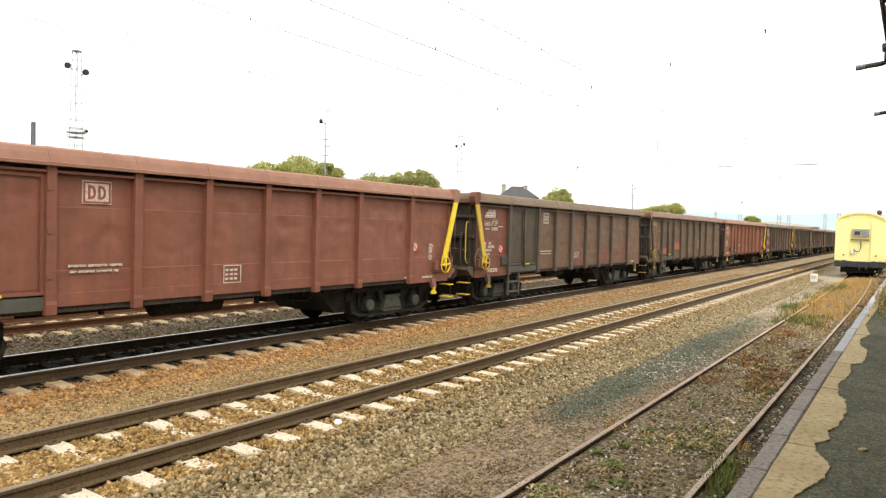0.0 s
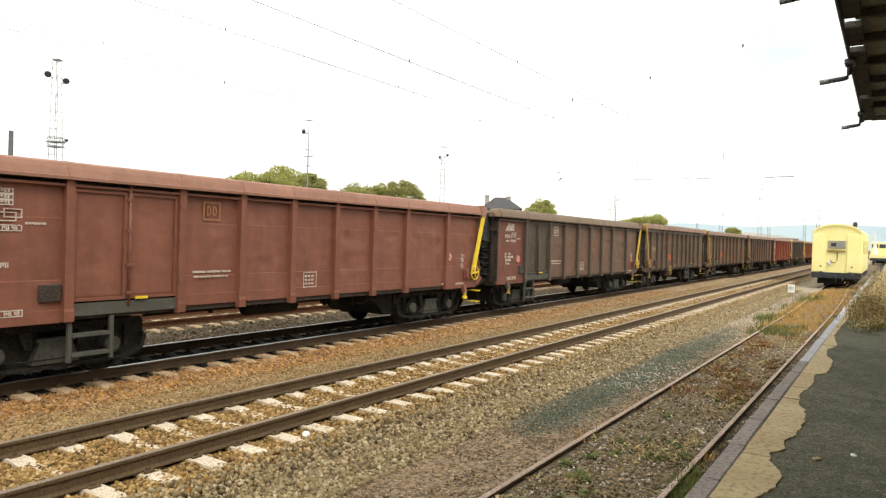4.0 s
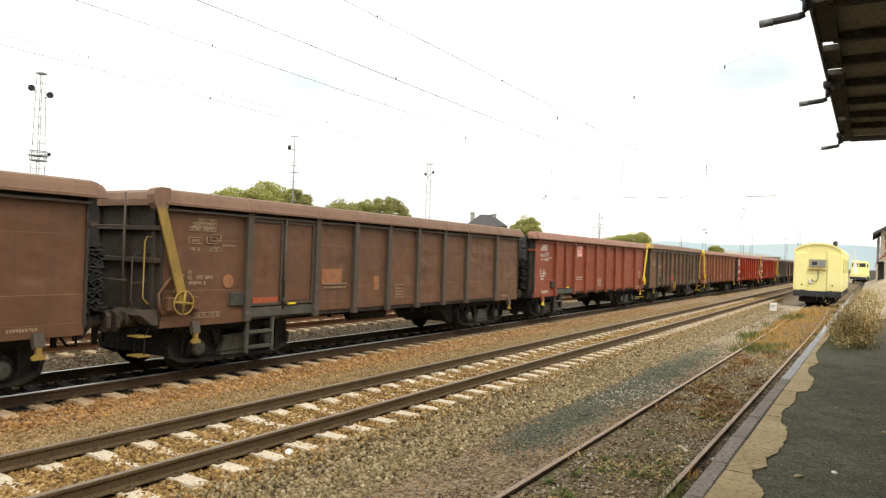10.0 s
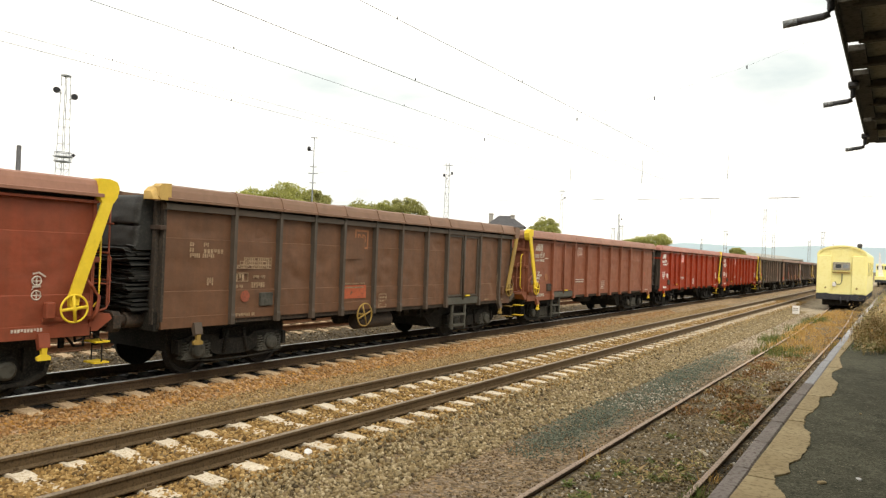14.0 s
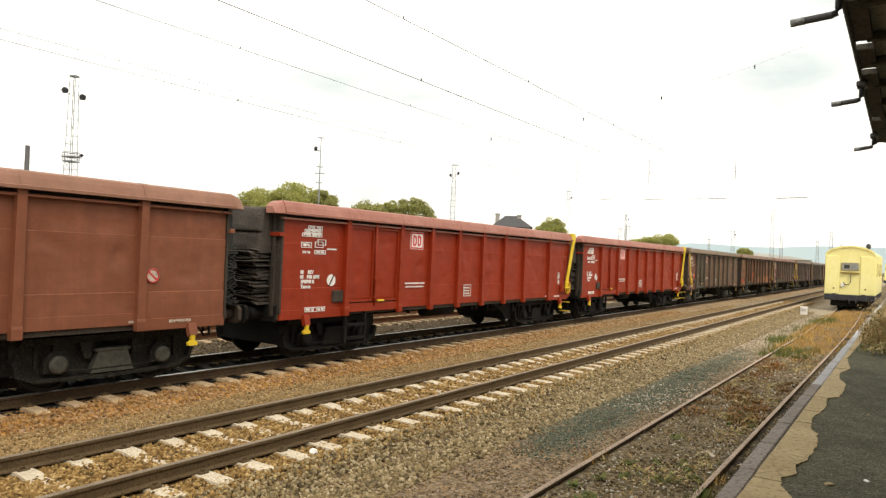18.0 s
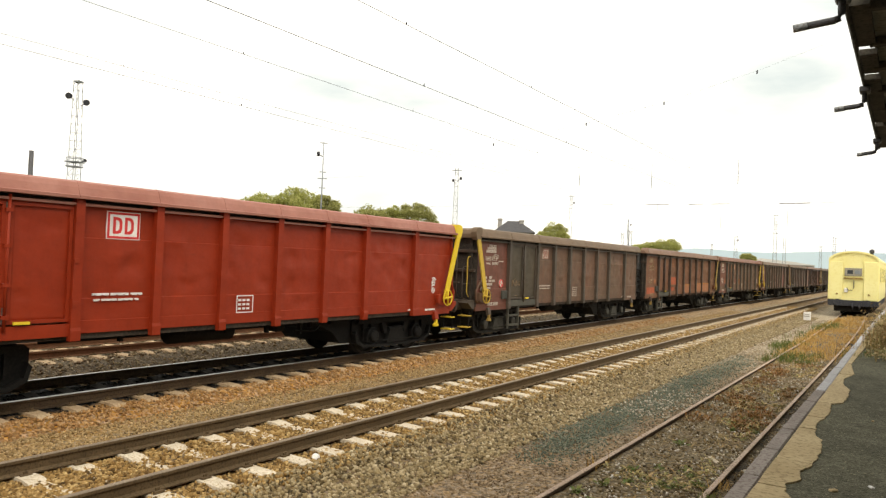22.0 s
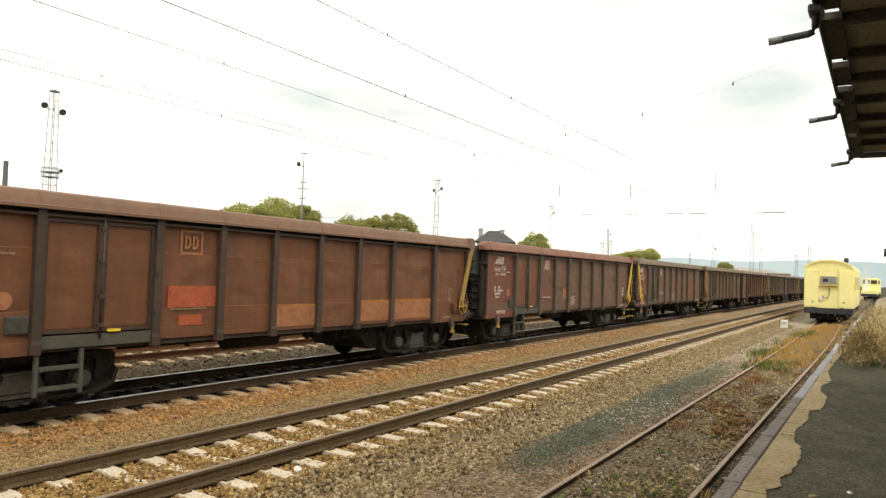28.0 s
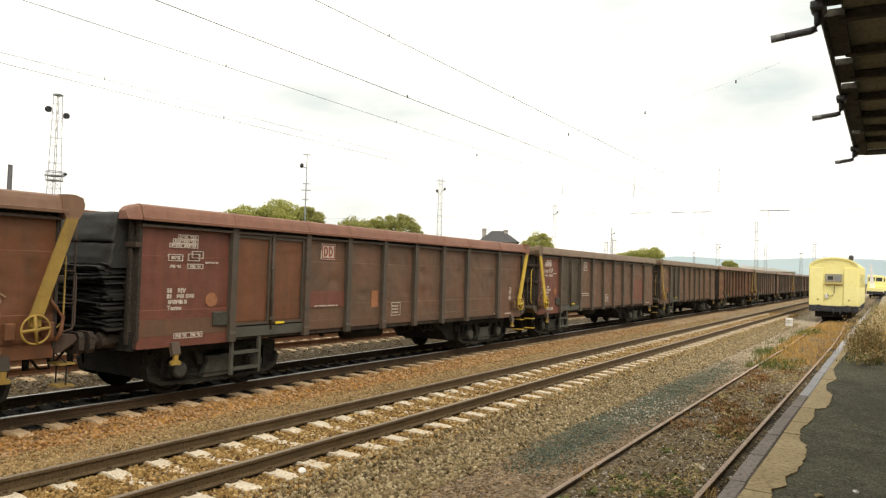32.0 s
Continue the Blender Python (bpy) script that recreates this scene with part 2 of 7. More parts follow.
UNDER = mat("underframe_grime", (0.030, 0.026, 0.022), (0.055, 0.045, 0.036), (0.09, 0.06, 0.045), 3, 30, 0.8, 0.0)
# end steel, with the shade of the recess between wagons put into its colour
END_DARK = mat("shaded_end_steel", (0.030, 0.026, 0.022), (0.050, 0.042, 0.035), (0.075, 0.058, 0.044), 2, 24, 0.75)
SILL = mat("grey_green_sill", (0.066, 0.066, 0.054), (0.098, 0.096, 0.080), (0.080, 0.070, 0.056), 3, 12, 0.75)
GREYGREEN = mat("axle_cover_grey", (0.050, 0.050, 0.042), (0.078, 0.075, 0.063), (0.045, 0.042, 0.036), 6, 16, 0.7, 0.0)
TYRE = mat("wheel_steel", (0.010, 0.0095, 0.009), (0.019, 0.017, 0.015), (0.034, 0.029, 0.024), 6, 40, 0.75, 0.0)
TARP = mat("folded_black_tarpaulin", (0.011, 0.012, 0.0115), (0.021, 0.022, 0.020), (0.036, 0.034, 0.030), 3, 26, 0.62, 0, 0.35)
TARP_GREY = mat("folded_grey_tarpaulin", (0.062, 0.053, 0.046), (0.090, 0.077, 0.066), (0.042, 0.036, 0.031), 3, 26, 0.7, 0, 0.35)
WHITE = mat("faded_white_lettering", (0.46, 0.40, 0.34), (0.62, 0.56, 0.49), (0.32, 0.2, 0.16), 7, 45, 0.7)
DULL_WHITE = mat("dirty_lettering", (0.27, 0.185, 0.11), (0.36, 0.26, 0.17), (0.15, 0.09, 0.06), 7, 45, 0.8)
CLEAN_WHITE = plain("white_lettering", (0.78, 0.76, 0.74))
LOGO_RED = plain("logo_red", (0.60, 0.03, 0.03))
LOGO_OLD = mat("faded_logo_red", (0.26, 0.075, 0.045), (0.33, 0.10, 0.06), (0.16, 0.07, 0.05), 6, 40, 0.8)
ORANGE = mat("orange_sign_patch", (0.36, 0.085, 0.040), (0.44, 0.11, 0.05), (0.20, 0.07, 0.045), 4, 30, 0.7)
PALE_ORANGE = mat("pale_orange_patch", (0.29, 0.13, 0.066), (0.36, 0.16, 0.08), (0.25, 0.11, 0.06), 2.0, 9, 0.8)
ORANGE_LINE = mat("orange_edge_line", (0.36, 0.15, 0.035), (0.44, 0.19, 0.045), (0.25, 0.10, 0.04), 3, 20, 0.8)

RAIL_SIDE = mat("grimy_rail", (0.095, 0.064, 0.034), (0.125, 0.084, 0.044), (0.050, 0.034, 0.020), 3, 40, 0.85, 0.0)
RAIL_DARK = mat("oily_rail", (0.052, 0.033, 0.019), (0.076, 0.048, 0.026), (0.030, 0.020, 0.013), 3, 40, 0.85, 0.0)
RAIL_RUST = mat("rusty_rail", (0.115, 0.056, 0.030), (0.15, 0.072, 0.038), (0.07, 0.038, 0.022), 3, 40, 0.9, 0.0)
RAIL_BRIGHT = mat("bright_rail_head", (0.42, 0.41, 0.40), (0.52, 0.51, 0.50), (0.30, 0.28, 0.26), 2, 60, 0.35, 0.9, 0.03)
RAIL_TOP = mat("polished_rail_head", (0.21, 0.165, 0.115), (0.28, 0.225, 0.165), (0.13, 0.095, 0.065), 2, 60, 0.5, 0.2, 0.05)
RAIL_OLD = mat("dull_siding_rail", (0.36, 0.27, 0.205), (0.45, 0.35, 0.275), (0.14, 0.09, 0.065), 2, 30, 0.7, 0.25)
CONCRETE_SL = mat("sleeper_concrete", (0.51, 0.44, 0.34), (0.61, 0.54, 0.43), (0.32, 0.24, 0.155), 5, 40, 0.9)
CONCRETE_SL2 = mat("stained_sleeper_concrete", (0.42, 0.305, 0.19), (0.55, 0.42, 0.275), (0.28, 0.17, 0.09), 5, 40, 0.9)
# sleeper middles: oil, with the train's shade put into the colour
CONCRETE_SL3 = mat("oily_shaded_sleeper_concrete", (0.032, 0.029, 0.025), (0.052, 0.046, 0.038), (0.03, 0.026, 0.02), 5, 40, 0.9)

# ---- mesh helpers ----
def box(bm, x0, x1, y0, y1, z0, z1, m=0, bevel=0.0):
    vs = [bm.verts.new((x, y, z)) for x in (x0, x1) for y in (y0, y1) for z in (z0, z1)]
    fs = [bm.faces.new([vs[i] for i in q]) for q in ((0, 1, 3, 2), (4, 6, 7, 5), (0, 4, 5, 1), (2, 3, 7, 6), (0, 2, 6, 4), (1, 5, 7, 3))]
    for f in fs:
        f.material_index = m
    if bevel:
        es = list({e for f in fs for e in f.edges})
        bmesh.ops.bevel(bm, geom=es, offset=bevel, segments=1, affect="EDGES")
    return vs


def prism(bm, pts, axis, a, b, m=0):
    """A closed outline (u, v) pushed along an axis from a to b. axis x: (y, z); y: (x, z); z: (x, y)."""
    def at(u, v, w):
        return {"x": (w, u, v), "y": (u, w, v), "z": (u, v, w)}[axis]
    lo = [bm.verts.new(at(u, v, a)) for u, v in pts]
    hi = [bm.verts.new(at(u, v, b)) for u, v in pts]
    n = len(pts)
    fs = [bm.faces.new(lo[::-1]), bm.faces.new(hi)] + [bm.faces.new((lo[i], lo[(i + 1) % n], hi[(i + 1) % n], hi[i])) for i in range(n)]
    for f in fs:
        f.material_index = m


def tube(bm, pts, r, n=8, m=0, cap=True):
    """A round bar along points, its radius constant or given point by point."""
    pts = [Vector(p) for p in pts]
    rs = r if isinstance(r, (list, tuple)) else [r] * len(pts)
    rings = []
    for i, p in enumerate(pts):
        d = (pts[min(i + 1, len(pts) - 1)] - pts[max(i - 1, 0)]).normalized()
        a = d.cross(Vector((0, 0, 1)) if abs(d.z) < 0.9 else Vector((1, 0, 0))).normalized()
        b = d.cross(a)
        rings.append([bm.verts.new(p + (a * math.cos(t) + b * math.sin(t)) * rs[i]) for t in (2 * math.pi * k / n for k in range(n))])
    for u, v in zip(rings, rings[1:]):
        for k in range(n):
            f = bm.faces.new((u[k], u[(k + 1) % n], v[(k + 1) % n], v[k])); f.smooth, f.material_index = n > 5, m
    if cap:
        bm.faces.new(rings[0]).material_index = m
        bm.faces.new(rings[-1][::-1]).material_index = m


def ring(bm, c, r, t, axis="x", n=24, k=6, m=0):
    """A hoop of radius r and thickness t round c."""
    vs = []
    for i in range(n):
        a = 2 * math.pi * i / n
        row = []
        for j in range(k):
            b = 2 * math.pi * j / k
            q = r + t * math.cos(b)
            u, v, w = q * math.cos(a), q * math.sin(a), t * math.sin(b)
            row.append(bm.verts.new(Vector(c) + Vector({"x": (w, u, v), "y": (u, w, v), "z": (u, v, w)}[axis])))
        vs.append(row)
    for i in range(n):
        for j in range(k):
            f = bm.faces.new((vs[i][j], vs[(i + 1) % n][j], vs[(i + 1) % n][(j + 1) % k], vs[i][(j + 1) % k])); f.smooth, f.material_index = True, m


def mesh(name, bm, mats):
    bmesh.ops.recalc_face_normals(bm, faces=bm.faces)
    me = bpy.data.meshes.new(name)
    bm.to_mesh(me); bm.free()
    for m in mats if isinstance(mats, (list, tuple)) else [mats]:
        me.materials.append(m)
    return me


def part(name, bm, material, parent, label=""):
    """Links a bmesh, or a mesh that is there already, as one object under a thing or a part."""
    me = bm if isinstance(bm, bpy.types.Mesh) else mesh(name, bm, material)
    ob = new(name, me)
    ob.parent = parent
    if label:
        tagged(ob, label)
    return ob


def thing(name, label, category, group="", kind="", at=None):
    ob = new(name)
    ob.empty_display_size = 0.3
    if at is not None:
        ob.matrix_basis = at
    return tagged(ob, label, category, group, kind)


def solid(name, bm, material, label="", category="", group="", kind=""):
    return tagged(new(name, mesh(name, bm, material)), label, category, group, kind)


def soup(name, verts, faces, material):
    me = bpy.data.meshes.new(name)
    me.from_pydata([tuple(v) for v in verts], [], faces)
    me.materials.append(material)
    return me


# ---- the plan: tracks run along y, the platform stands at x = -1, rail tops of the main tracks are z = 0 ----
T1, T2, T3, SIDING = -11.87, -7.35, -16.6, -2.72
SIDE_Z = -0.283
PLAT = 0.80
rng = np.random.default_rng(7)


def ground_height(x, y):
    z = -0.43
    for c in (T1, T2, T3):
        d = abs(x - c)
        z = max(z, -0.215 - max(0.0, d - 1.32) * 0.55)
    if -9.9 < x < -8.9:
        z = max(z, -0.27)
    if x > -3.6:
        d = abs(x - SIDING)
        z = -0.355 - 0.03 * min(1.0, max(0.0, d - 0.78) / 0.15)
    return z


def build_ground():
    m, nt, bs, vec = start("railway_ground", False)
    sep = nt.nodes.new("ShaderNodeSeparateXYZ"); nt.links.new(vec, sep.inputs[0])
    x, y = sep.outputs[0], sep.outputs[1]
    wob = noise_tex(nt, vec, 0.8, 5, 0.6)
    xw = mathn(nt, "ADD", x, mathn(nt, "MULTIPLY_ADD", wob, 1.4, -0.7))
    fac = mathn(nt, "DIVIDE", mathn(nt, "ADD", xw, 20.0), 20.0)
    def at(v):
        return (v + 20) / 20
    # tan is kept low so that it holds the shade in gaps between stones
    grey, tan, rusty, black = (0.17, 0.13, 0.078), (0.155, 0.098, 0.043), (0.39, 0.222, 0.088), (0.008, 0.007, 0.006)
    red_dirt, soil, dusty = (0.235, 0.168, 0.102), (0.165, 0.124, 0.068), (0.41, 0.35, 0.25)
    # black across the train's width: oil plus the shade below it, in the colour
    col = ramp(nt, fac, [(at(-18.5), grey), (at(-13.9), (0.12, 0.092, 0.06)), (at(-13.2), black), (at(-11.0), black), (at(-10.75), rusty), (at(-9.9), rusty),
                         # the last two stops make a darker strip along the platform wall
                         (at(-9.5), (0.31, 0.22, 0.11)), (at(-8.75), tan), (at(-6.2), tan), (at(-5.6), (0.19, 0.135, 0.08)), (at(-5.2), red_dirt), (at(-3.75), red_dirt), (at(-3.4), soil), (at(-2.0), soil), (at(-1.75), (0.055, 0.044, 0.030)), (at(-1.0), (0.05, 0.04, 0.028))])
    # further down the line the six-foot is dusty and pale
    far = ramp(nt, mathn(nt, "DIVIDE", y, 100.0), [(0.15, (0, 0, 0)), (0.30, (1, 1, 1))])
    side = ramp(nt, fac, [(at(-6.2), (0, 0, 0)), (at(-5.4), (1, 1, 1)), (at(-3.9), (1, 1, 1)), (at(-3.5), (0, 0, 0))])
    col = mixc(nt, mathn(nt, "MULTIPLY", mathn(nt, "MULTIPLY", far, side), 0.75), col, dusty)
    # and the gravel between the running lines fades to a greyer tan
    inner = ramp(nt, fac, [(at(-11.0), (0, 0, 0)), (at(-10.6), (1, 1, 1)), (at(-8.9), (1, 1, 1)), (at(-8.5), (0, 0, 0))])
    col = mixc(nt, mathn(nt, "MULTIPLY", mathn(nt, "MULTIPLY", far, inner), 0.7), col, (0.30, 0.235, 0.15))
    # rusty weeds between the siding's rails
    weed = ramp(nt, noise_tex(nt, vec, 1.3, 6, 0.7), [(0.50, (0, 0, 0)), (0.66, (0.8, 0.8, 0.8))])
    bed = ramp(nt, fac, [(at(-3.5), (0, 0, 0)), (at(-3.2), (1, 1, 1)), (at(-2.2), (1, 1, 1)), (at(-1.8), (0, 0, 0))])
    bedy = ramp(nt, mathn(nt, "DIVIDE", y, 40.0), [(0.25, (0, 0, 0)), (0.36, (1, 1, 1))])
    col = mixc(nt, mathn(nt, "MULTIPLY", mathn(nt, "MULTIPLY", weed, bed), bedy), col, (0.19, 0.095, 0.035))
    # spilled dark green-grey chippings
    px = mathn(nt, "ABSOLUTE", mathn(nt, "ADD", xw, 4.45))
    patch = ramp(nt, px, [(0.10, (1, 1, 1)), (0.60, (0, 0, 0))])
    py = ramp(nt, mathn(nt, "DIVIDE", mathn(nt, "ADD", y, mathn(nt, "MULTIPLY_ADD", wob, 5.0, -2.5)), 40.0), [(0.235, (0, 0, 0)), (0.262, (1, 1, 1)), (0.52, (1, 1, 1)), (0.66, (0, 0, 0))])
    col = mixc(nt, mathn(nt, "MULTIPLY", mathn(nt, "MULTIPLY", patch, py), 0.9), col, (0.10, 0.118, 0.088))
    # stones
    vo = nt.nodes.new("ShaderNodeTexVoronoi"); vo.inputs["Scale"].default_value = 24
    nt.links.new(vec, vo.inputs["Vector"])
    hv = nt.nodes.new("ShaderNodeHueSaturation")
    rv = nt.nodes.new("ShaderNodeSeparateXYZ"); nt.links.new(vo.outputs["Color"], rv.inputs[0])
    nt.links.new(mathn(nt, "MULTIPLY_ADD", rv.outputs[0], 1.1, 0.45), hv.inputs["Value"])
    nt.links.new(mathn(nt, "MULTIPLY_ADD", rv.outputs[1], 0.5, 0.7), hv.inputs["Saturation"])
    nt.links.new(col, hv.inputs["Color"])
    big = noise_tex(nt, vec, 0.35, 5)
    col = mixc(nt, 1.0, hv.outputs[0], ramp(nt, big, [(0.3, (0.78, 0.76, 0.74)), (0.7, (1.0, 1.0, 1.0))]), "MULTIPLY")
    # land beyond the tracks
    land = ramp(nt, mathn(nt, "DIVIDE", x, -100.0), [(0.20, (0, 0, 0)), (0.26, (1, 1, 1))])
    col = mixc(nt, land, col, (0.13, 0.12, 0.07))
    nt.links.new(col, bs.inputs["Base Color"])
    bs.inputs["Roughness"].default_value = 0.92
    bs.inputs["Specular IOR Level"].default_value = 0.2
    hgt = mathn(nt, "ADD", mathn(nt, "MULTIPLY", vo.outputs["Distance"], -1.0), noise_tex(nt, vec, 9, 4))
    bump(nt, bs, hgt, 0.8, 0.03)
    xs = [-3000, -800, -200, -80, -40, -26] + list(np.arange(-20, -1.0, 0.16)) + [-0.9, 4, 12, 40, 150, 600, 3000]
    ys = [-600, -120, -30, -10, -4] + list(np.arange(0, 40, 0.35)) + list(np.arange(40, 120, 2.0)) + [130, 160, 220, 320, 600, 1200, 4000]
    n = len(xs)
    verts = []
    for yy in ys:
        for xx in xs:
            z = ground_height(xx, yy)
            if -20 <= xx <= -1 and 0 <= yy <= 40:
                z += 0.022 * noise.noise(Vector((xx * 2.1, yy * 2.1, 0))) + 0.012 * noise.noise(Vector((xx * 7, yy * 7, 3)))
            verts.append((xx, yy, z))
    faces = [(j * n + i, j * n + i + 1, (j + 1) * n + i + 1, (j + 1) * n + i) for j in range(len(ys) - 1) for i in range(n - 1)]
    me = soup("ground", verts, faces, m)
    me.polygons.foreach_set("use_smooth", [True] * len(faces))
    tagged(new("ground", me), "railway ballast and trodden dirt with stained gravel", "ground", kind="structure")


build_ground()

# ---- tracks ----
RAIL = [(-0.07, 0), (0.07, 0), (0.07, 0.012), (0.012, 0.03), (0.012, 0.118), (0.034, 0.13), (0.034, 0.162), (0.028, 0.17),
        (-0.028, 0.17), (-0.034, 0.162), (-0.034, 0.13), (-0.012, 0.118), (-0.012, 0.03), (-0.07, 0.012)]


def rail_mesh(name, y0, y1, top, side_mat, top_mat, bend=None):
    bm = bmesh.new()
    ys = [y0, y1] if not bend else list(np.linspace(y0, y1, 24))
    rows = []
    for y in ys:
        dx = bend(y) if bend else 0
        rows.append([bm.verts.new((u + dx, y, v - 0.17 + top)) for u, v in RAIL])
    k = len(RAIL)
    for a, b in zip(rows, rows[1:]):
        for i in range(k):
            f = bm.faces.new((a[i], a[(i + 1) % k], b[(i + 1) % k], b[i]))
            f.material_index = 1 if i in (6, 7, 8) else 0
    bm.faces.new(rows[0]); bm.faces.new(rows[-1][::-1])
    return mesh(name, bm, [side_mat, top_mat])


def sleeper_mesh(name, materials):
    bm = bmesh.new()
    end = [(0.62, -0.40), (0.62, -0.173), (1.2, -0.182), (1.28, -0.215), (1.28, -0.40)]
    mid = [(-0.62, -0.40), (-0.62, -0.173), (-0.5, -0.175), (-0.3, -0.205), (0.3, -0.205), (0.5, -0.175), (0.62, -0.173), (0.62, -0.40)]
    for prof, mi in ((end, 0), ([(-u, v) for u, v in end[::-1]], 0), (mid, len(materials) - 1)):
        made = set(bm.faces)
        lo = [bm.verts.new((u, -0.14 if v < -0.3 else -0.105, v)) for u, v in prof]
        hi = [bm.verts.new((u, 0.14 if v < -0.3 else 0.105, v)) for u, v in prof]
        bm.faces.new(lo); bm.faces.new(hi[::-1])
        for i in range(len(prof)):
            bm.faces.new((lo[i], lo[(i + 1) % len(prof)], hi[(i + 1) % len(prof)], hi[i]))
        for f in set(bm.faces) - made:
            f.material_index = mi
    return mesh(name, bm, materials)


def fastenings(name, xs, y0, count, parent):
    """Clips and bolts that hold the rails, along both sides of each rail foot."""
    verts, faces = [], []
    for k in range(count):
        for c in xs:
            for s in (-1, 1):
                a, b = sorted((c + s * 0.06, c + s * 0.125))
                y = y0 + 0.6 * k
                for w, h in ((0.06, -0.155), (0.025, -0.125)):
                    i = len(verts)
                    xa, xb = (a, b) if w > 0.05 else (a + 0.02, b - 0.03)
                    verts += [(p, q, r) for p in (xa, xb) for q in (y - w, y + w) for r in (-0.19, h)]
                    faces += [tuple(i + j for j in q) for q in ((0, 1, 3, 2), (4, 6, 7, 5), (0, 4, 5, 1), (2, 3, 7, 6), (1, 5, 7, 3))]
    me = soup(name, verts, faces, RAIL_SIDE)
    part(name, me, None, parent)["kind"] = "stuff"


def track(name, label, x, y0, y1, sleeper_mats, first, count, bright):
    t = thing(name, label, "railway track", kind="structure")
    t.matrix_basis = pose(x, 0, 0)
    for s in (-0.7525, 0.7525):
        r = part("rail", rail_mesh("rail", y0, y1, 0, (RAIL_DARK if bright is RAIL_BRIGHT else RAIL_SIDE) if bright else RAIL_RUST, bright or RAIL_RUST), None, t)
        r.location.x = s
    me = [sleeper_mesh("sleeper", m) for m in sleeper_mats]
    for k in range(count):
        ob = part("sleeper", me[k % len(me)], None, t)
        ob.location = (rng.normal(0, 0.008), first + 0.6 * k, rng.normal(0, 0.004))
        ob.rotation_euler.z = rng.normal(0, 0.006)
    fastenings("rail_fastenings", (-0.7525, 0.7525), first, min(count, 110), t)
    return t


# ---- platform ----
CONC = mat("worn_platform_concrete", (0.35, 0.265, 0.145), (0.44, 0.345, 0.20), (0.24, 0.18, 0.10), 1.6, 22, 0.92, 0, 0.4, 0.01)
KERB = mat("kerb_stone", (0.20, 0.172, 0.152), (0.26, 0.225, 0.20), (0.13, 0.10, 0.085), 1.2, 30, 0.85)


def asphalt_mat():
    """Old asphalt: olive blotches, worn pale patches, coarse grit, dark damp stains."""
    m, nt, bs, vec = start("platform_asphalt", False)
    col = ramp(nt, noise_tex(nt, vec, 0.7, 6, 0.65), [(0.34, (0.068, 0.066, 0.046)), (0.64, (0.106, 0.102, 0.070))])
    mid = noise_tex(nt, vec, 5.5, 6, 0.7)
    col = mixc(nt, ramp(nt, mid, [(0.50, (0, 0, 0)), (0.70, (0.75, 0.75, 0.75))]), col, (0.142, 0.134, 0.094))
    col = mixc(nt, ramp(nt, noise_tex(nt, vec, 2.3, 6, 0.7), [(0.56, (0, 0, 0)), (0.72, (0.8, 0.8, 0.8))]), col, (0.037, 0.036, 0.026))
    grit = nt.nodes.new("ShaderNodeTexVoronoi"); grit.inputs["Scale"].default_value = 70
    nt.links.new(vec, grit.inputs["Vector"])
    sp = nt.nodes.new("ShaderNodeSeparateXYZ"); nt.links.new(grit.outputs["Color"], sp.inputs[0])
    hv = nt.nodes.new("ShaderNodeHueSaturation"); nt.links.new(mathn(nt, "MULTIPLY_ADD", sp.outputs[0], 0.9, 0.55), hv.inputs["Value"]); nt.links.new(col, hv.inputs["Color"])
    col = mixc(nt, ramp(nt, sp.outputs[1], [(0.982, (0, 0, 0)), (0.992, (0.7, 0.7, 0.7))]), hv.outputs[0], (0.30, 0.26, 0.18))
    nt.links.new(col, bs.inputs["Base Color"])
    bs.inputs["Roughness"].default_value = 0.95
    bs.inputs["Specular IOR Level"].default_value = 0.1
    bump(nt, bs, mathn(nt, "ADD", mathn(nt, "MULTIPLY", grit.outputs["Distance"], -0.6), mid), 0.6, 0.012)
    return m


ASPHALT = asphalt_mat()
KERB_PALE = mat("pale_kerb_stone", (0.34, 0.34, 0.36), (0.42, 0.42, 0.43), (0.26, 0.24, 0.23), 1.2, 30, 0.85)


